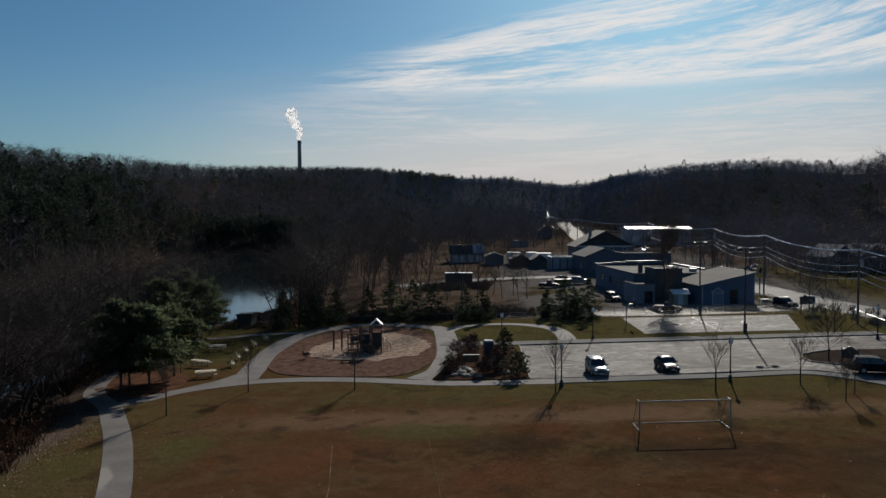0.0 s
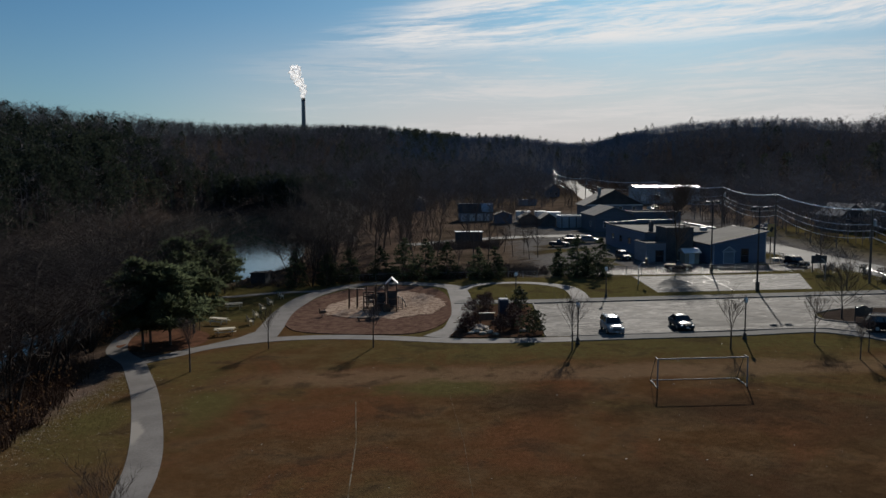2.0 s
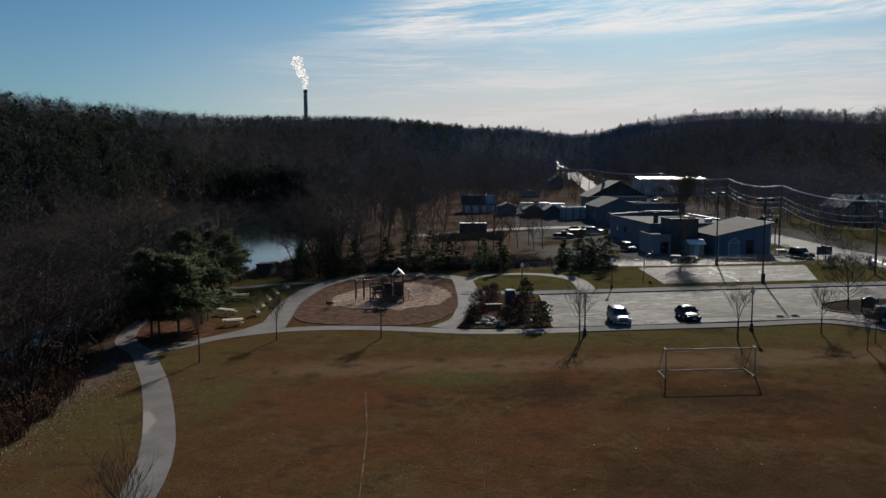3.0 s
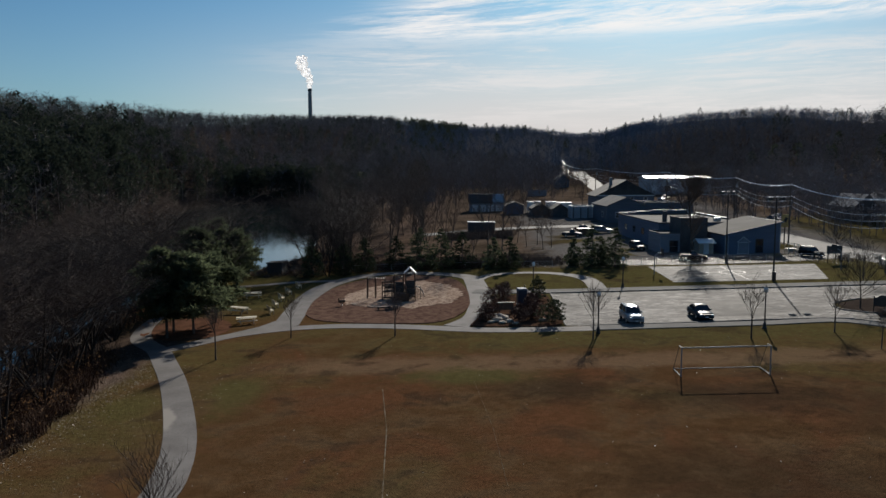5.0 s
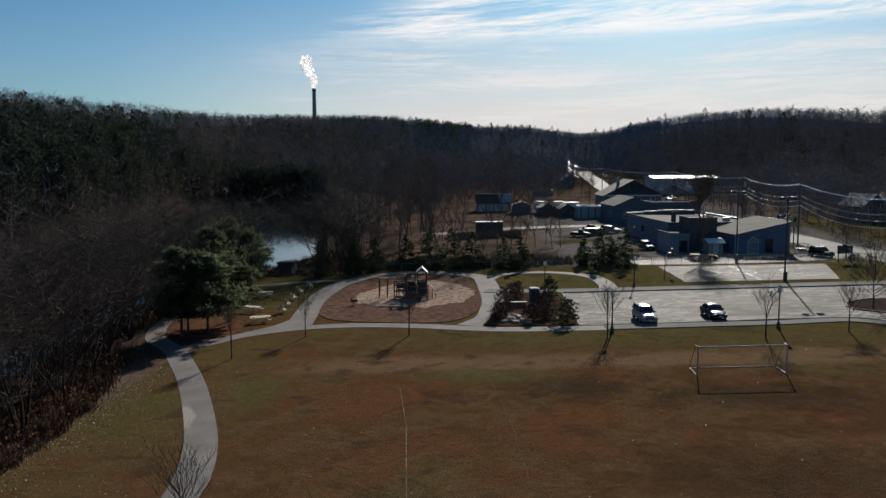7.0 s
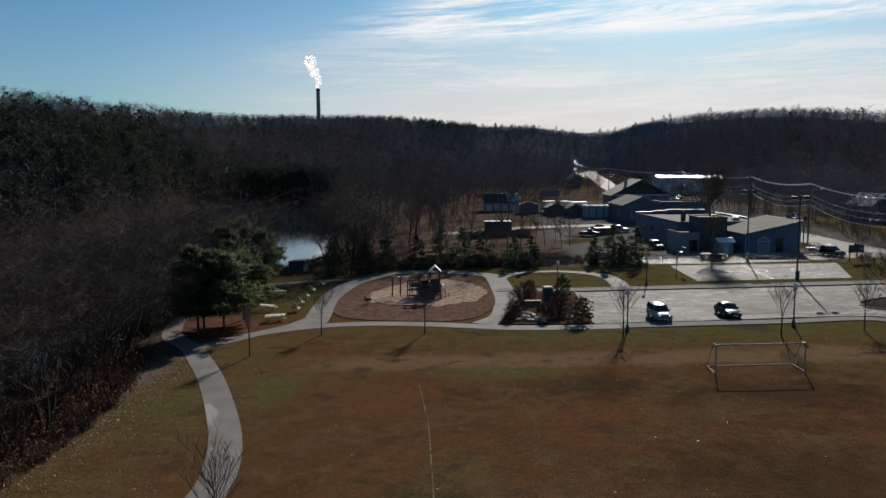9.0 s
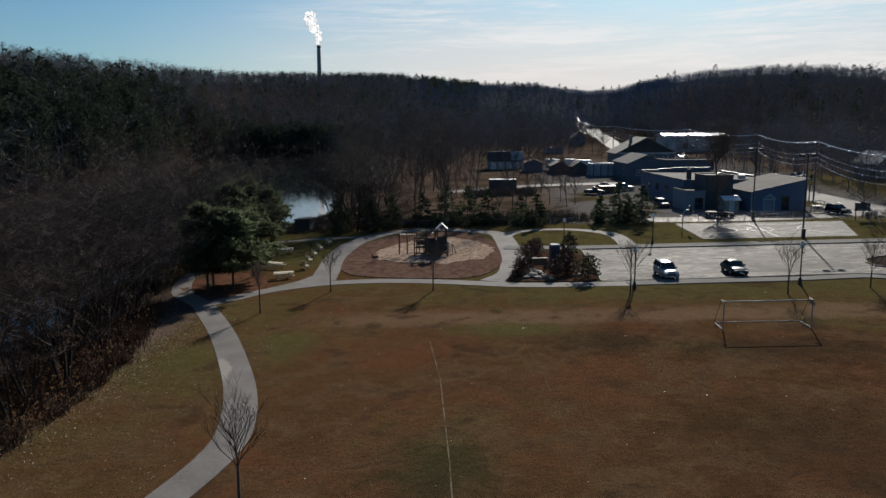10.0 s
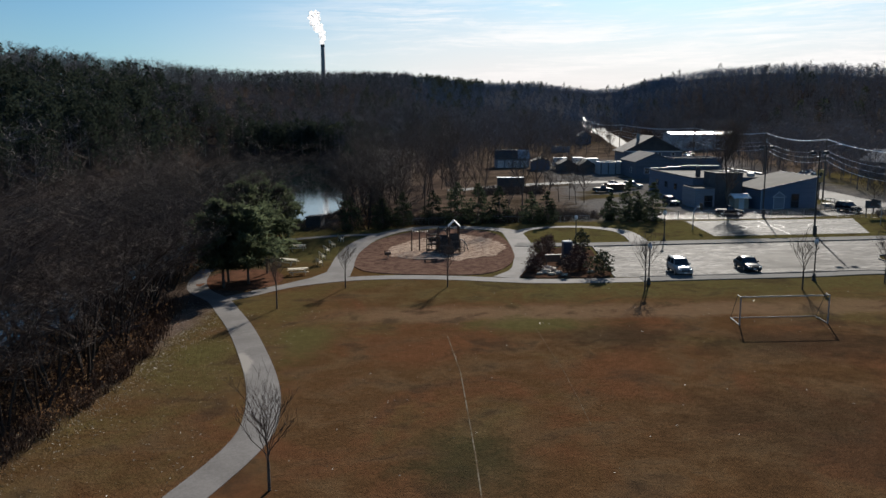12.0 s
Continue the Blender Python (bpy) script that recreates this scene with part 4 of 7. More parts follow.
def spruce(seed, h, reach, clear=0.25, bushy=False):
    """A dense conical or bushy evergreen of drooping sprays, built up from a trunk."""
    rng = random.Random(seed)
    stem, crown = MB(), MB()
    limbs = stem
    stem.tube((0, 0, -0.2), (0, 0, h), 0.018 * h, 0.02, 7)
    tiers = int(h / 0.45)
    for t in range(tiers):
        u = t / (tiers - 1)
        z = clear + (h - clear - 0.15) * u
        ln0 = reach * ((1 - u ** 1.7) ** 0.8 * (0.7 + 0.3 * min(1, u * 4)) if bushy else (1 - u) ** 0.8) + 0.14
        for k in range(max(4, int(8 * (1 - u)) + 3)):
            a = rng.uniform(0, 6.283)
            ln = ln0 * rng.uniform(0.7, 1.15)
            tip = Vector((math.cos(a) * ln, math.sin(a) * ln, z - ln * rng.uniform(0.02, 0.25)))
            base = Vector((0, 0, z))
            limbs.tube(base, tip, 0.03 * (1 - 0.6 * u), 0.008, 3, cap=False)
            for q in (0.5, 0.8, 1.0):
                tuft(crown, rng, base.lerp(tip, q), 0.45, 11, 0.6, 0.07)
    return stem, crown


def evergreen_at(name, x, y, rz, made, label, category, group, needles="needles"):
    t = thing(name, x, y, rz, label, category, group)
    part("trunk", made[0], M["bark"], t)
    part("crown", made[1], M[needles], t)
    return t


def repeat(first, places, rng, lo=0.85, hi=1.15, turn=True):
    """Copies of a thing at other places, each turned and sized a little differently."""
    for x, y in places:
        s = rng.uniform(lo, hi)
        c = copy_thing(first, pose(x, y, gz(x, y), 0, 0, rng.uniform(0, 360) if turn else 0))
        c.scale = (s, s, s * rng.uniform(0.93, 1.08))




def pond_view(x, y, lo=-14.6, hi=-11.2):
    """The open gap through which the far pond is seen."""
    return lo < math.degrees(math.atan2(x + 2.8, y)) < hi and 118 < y < 400


rt = random.Random(21)
# young trees of the park
G1 = "young bare trees in the park"
L1 = "young bare deciduous tree with upswept grey-brown branches on the grass"
for seed, x, y, h, clear, wide in ((1, -10.2, 84.3, 4.9, 1.9, 0.8), (2, -21.5, 84.8, 4.6, 1.9, 0.9), (3, -26.8, 75.5, 5.2, 2.4, 0.6), (4, -17.2, 35.8, 5.4, 1.5, 0.95),
                                   (5, 10.3, 80.6, 5.7, 2.0, 0.9), (6, 25.7, 79.3, 5.6, 1.9, 0.95), (7, 34.7, 81.2, 5.2, 1.7, 0.95), (8, 35.7, 73.9, 3.9, 1.6, 0.6), (9, 37.9, 76.8, 3.6, 1.6, 0.6)):
    st, tw = young_tree(seed, h, clear, 0.68, wide)
    tree_at("tree", x, y, 40 * seed, st, tw, L1, "tree", G1)
st, tw = young_tree(31, 7.0, 1.4, 0.95, 1.35, (15, 17))
tree_at("tree", 43.0, 93.2, 0, st, tw, "dense low bare tree on the car park island", "tree", G1)
st, tw = young_tree(32, 6.4, 1.8, 0.7, 1.0, (8, 10))
tree_at("tree", 53.2, 113.6, 0, st, tw, "bare tree beside the fence along the street", "tree", G1)
st, tw = young_tree(33, 7.4, 2.0, 0.85, 1.3, (15, 17))
tree_at("tree", 59.6, 136.4, 0, st, tw, "broad bare tree at the corner of the yard", "tree", G1)
st, tw = wood_tree(34, 12.5, 0.22, (16, 18), 0.022)
big = tree_at("tree", 39.1, 148.2, 0, st, tw, "large bare tree standing before the blue workshops", "tree", G1)
st, tw = young_tree(35, 3.6, 1.4, 0.4, 0.8, (4, 5))
tree_at("sapling", -32.6, 96.2, 0, st, tw, "thin young sapling beside the picnic tables", "tree", G1)

# tall bare trees of the wood behind the play area
G2 = "bare woodland trees"
L2 = "tall slender bare woodland tree with a dark trunk"
firsts = []
for seed, x, y, h in ((41, -12.5, 160, 13), (42, -17.5, 155, 14.5), (43, -24.0, 167, 12.5), (44, -6.0, 172, 14), (45, -28, 150, 13.5)):
    st, tw = wood_tree(seed, h)
    firsts.append(tree_at("woodland_tree", x, y, seed * 30, st, tw, L2, "tree", G2))
spots = []
while len(spots) < 50:
    x, y = rt.uniform(-37, 9), rt.uniform(146, 285)
    if pond_view(x, y) or (y > 172 and -1.6 < math.degrees(math.atan2(x + 3, y)) < 5.5) or x > -9 and 196 < y < 213 or (-9 < x < 16 and y > 228) or (x > -2 and y > 182):
        continue
    if min((x - a) ** 2 + (y - b) ** 2 for a, b in spots + [(-12, 160)]) > 10:
        spots.append((x, y))
for k, f in enumerate(firsts):
    repeat(f, spots[k::5], rt, 0.6, 1.2)
for k, (x, y) in enumerate([(10, 168), (12.5, 171), (15, 166), (13, 163), (8.5, 176), (66, 205), (70, 238), (88, 150), (93, 175), (80, 128), (52, 214), (57, 262), (47, 330), (40, 318), (55, 345), (24, 300), (70, 265), (76, 282), (33, 250), (86, 232), (62, 188)]):
    repeat(firsts[k % 5], [(x, y)], rt, 0.55, 0.8)

# spreading trees and scrub on the pond bank
G3 = "bare trees on the pond bank"
L3 = "many-stemmed bare tree leaning over the leafy pond bank"
banks = []
for seed, x, y, h in ((51, -38.5, 44.0, 15.0), (52, -41.5, 55.5, 16.0), (53, -38.0, 64.0, 13.5), (54, -43.5, 73.0, 15.5)):
    st, tw = shore_tree(seed, h)
    banks.append(tree_at("bank_tree", x, y, seed * 50, st, tw, L3, "tree", G3, bark=M["dark_bark"], twig=M["bank_twig"]))
bank_spots = [(-36.0, 50.5), (-44.0, 47.0), (-41.0, 38.0), (-36.5, 35.0), (-45.2, 62.0), (-37.2, 57.5), (-40.5, 68.5), (-47.0, 82.0), (-44.8, 99.0), (-46.8, 107), (-48, 114), (-45.0, 119), (-50, 125), (-42.5, 124), (-47, 136), (-44, 146), (-46, 52), (-47, 40), (-43, 30), (-46, 77), (-47.5, 90),
              (-35.0, 43.0), (-49.5, 104), (-37, 28), (-41, 21), (-46, 68), (-39, 112), (-44, 109), (-53, 40), (-51, 50), (-50.5, 60), (-50, 72), (-50, 84), (-52, 94), (-41, 49), (-43, 42), (-39.5, 60), (-42, 64), (-47, 57), (-54, 112), (-53, 122), (-49, 32), (-40, 33), (-45, 36), (-38, 52), (-28, 150), (-27, 160), (-25, 172), (-31.8, 152.5), (-30.5, 157), (-31.5, 163), (-29, 180), (-31, 195), (-28.6, 134), (-25.6, 132.2), (-22.8, 134.6), (-27.2, 137.5), (-24.2, 139), (-20.5, 138), (-47.5, 102), (-46.5, 94), (-35.2, 53.5), (-34.8, 46.5), (-35.4, 39.0), (-36.4, 62), (-39.0, 74), (-41.0, 79), (-43.0, 84), (-38.2, 70), (-42.4, 88), (-40.2, 72.5), (-44.5, 93)]
bank_spots = [(x, y) for x, y in bank_spots if not pond_view(x, y)]
for k, f in enumerate(banks):
    repeat(f, [p for p in bank_spots[k::4] if p[0] < -39 and p[1] < 130], rt, 0.85, 1.25)
    repeat(f, [p for p in bank_spots[k::4] if p[0] >= -39 or p[1] >= 130], rt, 0.7, 1.1)

# pines beside the path and conifers round the lawns
G4 = "pines by the pond path"
L4 = "green pine with a bare lower trunk over fallen needles"
pines = []
# seed 64 is an extra unseen pine, added behind to cast shade by the path
for seed, x, y, h, clear, reach in ((61, -35.5, 86.0, 9.4, 2.2, 3.9), (62, -33.3, 88.2, 8.4, 2.0, 4.4), (63, -36.0, 89.4, 8.4, 2.6, 3.4), (64, -32.8, 94.6, 7.8, 2.2, 3.4)):
    pines.append(evergreen_at("pine_tree", x, y, seed * 20, white_pine(seed, h, clear, reach), L4, "pine", G4, "pine_needles"))
repeat(pines[0], [(-37.2, 118.6), (-40.4, 123.6), (-38.6, 126.8), (-45.5, 125.5), (-43.4, 119.0)], rt, 0.72, 0.86)
repeat(pines[1], [(-40.6, 112.0), (-44.0, 132.0)], rt, 0.95, 1.15)
G5 = "evergreens behind the lawns"
L5 = "dark green bushy evergreen at the back of the lawn"
ev = []
for seed, x, y, h, reach, bushy in ((71, 18.7, 135.6, 6.9, 2.6, True), (72, 22.4, 134.8, 6.4, 2.7, True), (73, 15.8, 137.4, 4.6, 1.5, True), (74, -10.6, 138.3, 7.0, 2.9, True), (75, 2.0, 135.9, 5.2, 2.0, True), (76, 4.8, 135.3, 5.3, 2.0, True)):
    ev.append(evergreen_at("evergreen", x, y, seed * 20, spruce(seed, h, reach, 0.25, bushy), L5, "evergreen", G5))
repeat(ev[3], [(-7.0, 137.6), (-3.3, 138.4), (-15.0, 139.5)], rt, 0.75, 0.95)
repeat(ev[0], [(20.4, 138.0), (-32.0, 150.5), (-27.5, 156), (-25, 146), (-28.3, 132.6), (-23.2, 133.2), (-20.0, 136.5)], rt, 0.7, 0.95)


def brush_mesh(name, places, material, label, twigs=26, h=1.6, w=0.035, leafy=None):
    """A thicket of bare stems, one joined mesh."""
    rng = random.Random(len(places))
    v, f = [], []
    for x, y, s in places:
        z = gz(x, y)
        for k in range(twigs):
            a, lean = rng.uniform(0, 6.283), rng.uniform(0.1, 0.75)
            p = Vector((x + rng.gauss(0, 0.45) * s, y + rng.gauss(0, 0.45) * s, z - 0.05))
            d = Vector((math.cos(a) * lean, math.sin(a) * lean, 1)).normalized() * h * s * rng.uniform(0.5, 1.15)
            sd = d.cross(Vector((rng.gauss(0, 1), rng.gauss(0, 1), 0.1))).normalized() * w
            n = len(v)
            v += [p - sd, p + sd, p + d]
            f.append((n, n + 1, n + 2))
            for j in range(2):
                t = rng.uniform(0.35, 0.85)
                q = p + d * t
                e = Vector((rng.gauss(0, 0.3), rng.gauss(0, 0.3), rng.uniform(0.1, 0.5))) * h * s * 0.6
                n = len(v)
                v += [q - sd * 0.7, q + sd * 0.7, q + e]
                f.append((n, n + 1, n + 2))
    me = bpy.data.meshes.new(name)
    me.from_pydata([tuple(p) for p in v], [], f)
    me.materials.append(material)
    return tagged(new(name, me), label, "scrub", kind="stuff")


rb = random.Random(8)
bank = []
while len(bank) < 1150:
    y = rb.uniform(18, 112)
    edge = float(np.interp(y, [18, 40, 55, 62, 70, 77, 79], [-33.4, -33.1, -32.6, -33.8, -35.8, -36.6, -45.6]))
    x = min(rb.uniform(-48, edge + 1.0), edge + rb.gauss(0, 0.25) - 0.2)
    bank.append((x, y, rb.uniform(0.5, 1.25) * (1.0 if x < -34.5 else 0.8) * (rb.uniform(0.7, 1.7) if x < -38 else 1.0)))
brush_mesh("bank_scrub", bank, M["brush"], "tangled brown scrub and saplings on the pond bank", 24, 1.7, 0.026)
lower = [(x + rb.uniform(-1.5, 1.5), y, s) for x, y, s in [(rb.uniform(-53, -43), rb.uniform(84, 128), rb.uniform(0.9, 2.0)) for k in range(420)] if not pond_view(x, y, -15.5) and not wet(x, y, 0.0) and not (x > -45.5 and y < 110)]
brush_mesh("water_scrub", lower, M["brush"], "dense dark scrub along the water's edge", 26, 1.8, 0.03)
shore = [(rb.uniform(-41, -29), rb.uniform(131, 170), rb.uniform(0.4, 0.8)) for k in range(170)]
brush_mesh("shore_scrub", [p for p in shore if not wet(p[0], p[1], 0.5)], M["twig"], "low dark reeds and scrub on the far pond shore", 26, 1.3)
back = [(rb.uniform(-27, 8), rb.uniform(136.5, 151), rb.uniform(0.5, 1.2)) for k in range(330)]
hedge = [(rb.uniform(-29, 13), rb.uniform(138.5, 142.5), rb.uniform(0.7, 1.4)) for k in range(190)]
brush_mesh("hedge_scrub", hedge, M["twig"], "dark tangled hedge behind the play area", 34, 1.5)
brush_mesh("meadow_scrub", back, M["brush"], "reddish-brown scrub behind the play area", 24, 1.3)
yard_scrub = [(rb.uniform(-8, 8), rb.uniform(184, 195), rb.uniform(0.6, 1.3)) for k in range(150)] + [(rb.uniform(10, 26), rb.uniform(139, 150), rb.uniform(0.4, 0.9)) for k in range(60)] + [(rb.uniform(60, 68), rb.uniform(100, 140), rb.uniform(0.4, 0.9)) for k in range(60)]
brush_mesh("yard_scrub", yard_scrub, M["twig"], "dark bare hedge along the service road", 30, 1.5)


def leaf_scatter():
    """Fallen leaves: pale flecks on the turf, thickest along the wood's edge."""
    rng = random.Random(77)
    v, f = [], []
    spots_ = [(rng.gauss(-32.2, 1.1), rng.uniform(22, 76)) for k in range(2600)] + [(rng.uniform(-40, -33), rng.uniform(20, 80)) for k in range(2600)]
    spots_ += [(rng.uniform(-31.5, -22), rng.uniform(28, 74)) for k in range(420)] + [(rng.uniform(-20, 38), rng.uniform(20, 82)) for k in range(260)]
    for x, y in spots_:
        s, a = rng.uniform(0.035, 0.085), rng.uniform(0, 6.283)
        c, d = math.cos(a) * s, math.sin(a) * s
        z = gz(x, y) + 0.012
        t = rng.uniform(-0.03, 0.06)
        n = len(v)
        v += [(x - c, y - d, z), (x - d * 0.6, y + c * 0.6, z + t), (x + c, y + d, z + 0.02), (x + d * 0.6, y - c * 0.6, z + 0.01)]
        f.append((n, n + 1, n + 2, n + 3))
    me = bpy.data.meshes.new("fallen_leaves")
    me.from_pydata(v, [], f)
    me.materials.append(surf("pale_leaf", (0.115, 0.083, 0.048), (0.21, 0.17, 0.115), 0.9, 0.55, 0, 6, spec=0.5))
    tagged(new("fallen_leaves", me), "dry pale fallen leaves scattered on the turf", "leaves", kind="stuff")


leaf_scatter()


def bank_leaves():
    """Withered orange-brown leaves still hanging in the scrub of the bank."""
    rng = random.Random(31)
    v, f = [], []
    for cx, cy, cz, r, n in ((-37.5, 47, 1.2, 2.2, 420), (-36.5, 52, 0.9, 1.8, 320), (-39.5, 42, 1.6, 2.0, 320), (-36.5, 60, 1.0, 1.6, 240), (-38.5, 70, 1.2, 1.6, 220), (-42.5, 95, 2.0, 2.4, 260), (-43.5, 103, 2.2, 2.2, 240), (-35.6, 38, 0.8, 1.6, 240), (-38.5, 33, 1.4, 2.0, 300), (-40, 57, 1.8, 2.4, 380), (-42, 66, 1.8, 2.2, 260), (-34.5, 46, 0.5, 1.2, 200), (-29, 152, 2.5, 2.5, 420), (-27.5, 133, 1.6, 1.5, 300), (-41, 50, 2.4, 2.2, 300), (-45.0, 106, 8.0, 2.2, 500), (-43.8, 99, 6.0, 2.0, 320)):
        for k in range(2 * n):
            x, y = rng.gauss(cx, r), rng.gauss(cy, r * 1.3)
            z = gz(x, y) + abs(rng.gauss(cz * 0.6, cz * 0.6)) + 0.05
            a = Vector((rng.gauss(0, 1), rng.gauss(0, 1), rng.gauss(0, 1))).normalized() * rng.uniform(0.05, 0.11)
            b = a.orthogonal().normalized() * rng.uniform(0.03, 0.07)
            c = Vector((x, y, z))
            n0 = len(v)
            v += [tuple(c - a), tuple(c + b), tuple(c + a), tuple(c - b)]
            f.append((n0, n0 + 1, n0 + 2, n0 + 3))
    me = bpy.data.meshes.new("withered_leaves")
    me.from_pydata(v, [], f)
    me.materials.append(M["dead_leaf"])
    tagged(new("withered_leaves", me), "withered orange-brown leaves hanging in the scrub", "leaves", kind="stuff")


bank_leaves()


def shrub(x, y, r, h, seed, material, label, leafy=True):
    """A rounded garden shrub: stems and a crown of many small leaf faces with a ragged outline."""
    rng = random.Random(seed)
    t = thing("shrub", x, y, 0, label, "shrub", "shrubs in the planting bed")
    stems, crown = MB(), MB()
    for k in range(12):
        a, q = rng.uniform(0, 6.283), rng.uniform(0.2, 0.9)
        tip = Vector((math.cos(a) * r * q, math.sin(a) * r * q, h * rng.uniform(0.55, 0.95)))
        stems.tube((0.1 * math.cos(a), 0.1 * math.sin(a), -0.05), tip, 0.025, 0.008, 4, cap=False)
    for k in range(190):
        a, q, w = rng.uniform(0, 6.283), math.sqrt(rng.uniform(0, 1)), rng.uniform(0.12, 1.0)
        wide = math.sin(math.pi * (0.18 + 0.72 * w)) * r * rng.uniform(0.8, 1.15)
        tuft(crown, rng, (math.cos(a) * wide * q, math.sin(a) * wide * q, h * w * rng.uniform(0.85, 1.1)), 0.26 if leafy else 0.4, 10 if leafy else 8, 0.6, 0.06 if leafy else 0.022)
    part("stems", stems, M["twig"], t)
    part("crown", crown, material, t)
    return t


M["shrub_green"] = surf("shrub_green", (0.028, 0.034, 0.018), (0.058, 0.066, 0.032), 1.5, 0.7, 0, 6, spec=0.3, thin=0.25)
M["shrub_red"] = surf("shrub_red", (0.055, 0.026, 0.020), (0.12, 0.060, 0.045), 1.5, 0.85, 0, 6, spec=0.2)
for k, (x, y, r, h, green, lab) in enumerate(((7.0, 88.9, 1.75, 2.7, 1, "rounded dark green shrub at the corner of the car park"), (6.6, 103.5, 1.3, 3.0, 1, "clipped dark green shrub behind the portable toilet"),
                                           (0.3, 96.5, 1.2, 2.9, 0, "tall reddish-brown bare shrub beside the footpath"), (-0.4, 91.5, 1.1, 1.9, 0, "reddish-brown bare shrub at the bed's tip"),
                                           (1.6, 101.0, 1.2, 2.7, 0, "tall reddish-brown bare shrub in the planting bed"), (3.6, 90.5, 1.0, 2.0, 0, "reddish-brown bare shrub among boulders"),
                                           (5.2, 92.0, 1.0, 1.8, 0, "greyish bare shrub in the planting bed"), (2.6, 105.8, 1.0, 2.2, 0, "reddish-brown bare shrub by the lawn path"), (5.4, 97.5, 1.2, 2.0, 0, "low brown bare shrub in the planting bed"))):
    shrub(x, y, r, h, 90 + k, M["shrub_green" if green else "shrub_red"], lab, bool(green))
# ---------------------------------------------------------------- buildings
M["blue_siding"] = surf("blue_siding", (0.078, 0.110, 0.168), (0.104, 0.142, 0.208), 0.6, 0.75, 0.006, 10, stretch=(0.3, 0.3, 4))
M["slate_siding"] = surf("slate_siding", (0.070, 0.085, 0.11), (0.105, 0.122, 0.15), 0.6, 0.8, 0.006, 10, stretch=(0.3, 0.3, 4))
M["garage_wall"] = surf("garage_wall", (0.16, 0.18, 0.215), (0.22, 0.24, 0.275), 0.6, 0.75, 0.005, 10, stretch=(0.3, 0.3, 4))
M["pale_siding"] = surf("pale_siding", (0.25, 0.28, 0.31), (0.34, 0.365, 0.385), 0.5, 0.75, 0.005, 10, stretch=(0.3, 0.3, 4))
M["dark_wall"] = surf("dark_wall", (0.055, 0.055, 0.060), (0.095, 0.092, 0.095), 0.6, 0.85, 0.006, 8)
M["tan_wall"] = surf("tan_wall", (0.26, 0.22, 0.17), (0.36, 0.31, 0.25), 0.6, 0.8, 0.005, 8)
M["roof_grey"] = surf("roof_grey", (0.101, 0.101, 0.104), (0.155, 0.152, 0.148), 0.4, 0.9, 0.01, 14, spec=0.04)
M["roof_pale"] = surf("roof_pale", (0.052, 0.052, 0.050), (0.085, 0.083, 0.080), 0.25, 0.85, 0.006, 12, spec=0.04)
M["roof_dark"] = surf("roof_dark", (0.035, 0.035, 0.038), (0.065, 0.063, 0.063), 0.4, 0.85, 0.01, 14, spec=0.2)
M["roof_metal"] = surf("roof_metal", (0.55, 0.56, 0.57), (0.68, 0.68, 0.68), 0.3, 0.42, 0, 8, metal=0.3, spec=0.5)
M["trim_white"] = surf("trim_white", (0.465, 0.473, 0.480), (0.555, 0.555, 0.555), 1.2, 0.5, 0)
M["pane"] = surf("pane", (0.015, 0.018, 0.022), (0.03, 0.034, 0.04), 1.0, 0.08, 0, spec=0.7)
M["wood_light"] = surf("wood_light", (0.48, 0.42, 0.31), (0.64, 0.57, 0.44), 1.5, 0.7, 0.004, 8, stretch=(0.4, 4, 4), rnd=0.1)
M["wood_brown"] = surf("wood_brown", (0.075, 0.046, 0.030), (0.14, 0.088, 0.058), 1.5, 0.75, 0.004, 8, stretch=(4, 4, 0.4))
M["concrete_wall"] = surf("concrete_wall", (0.20, 0.195, 0.19), (0.29, 0.285, 0.27), 0.6, 0.85, 0.01, 10)


def window(parent, x, y, z, w, h, face="front", door=False, pane=None, rail=True, trim=None):
    """A framed window or door set on a wall; x runs along the wall."""
    wd = part("door" if door else "window", MB(), M["trim_white"], parent, "white panelled door" if door else "")
    t, dpt = 0.09, 0.10

    def bx(mb, a, zz, ww, hh, dp, off):
        if face == "front":
            mb.box((a, y - off, zz), (ww, dp, hh))
        else:
            mb.box((y - off, a, zz), (dp, ww, hh))
        return mb

    fr = MB()
    for a, zz, ww, hh in ((x - w / 2, z, t, h), (x + w / 2, z, t, h), (x, z + h / 2, w + t, t), (x, z - h / 2, w + t * 1.5, t)):
        bx(fr, a, zz, ww, hh, dpt, 0.02)
    if rail and not door:
        bx(fr, x, z, w, 0.05, 0.06, 0.02)
    part("window_frame", fr, trim or M["trim_white"], wd)
    part("panel" if door else "pane", bx(MB(), x, z, w, h, 0.04, 0.0), pane or (M["trim_white"] if door else M["pane"]), wd)
    return wd


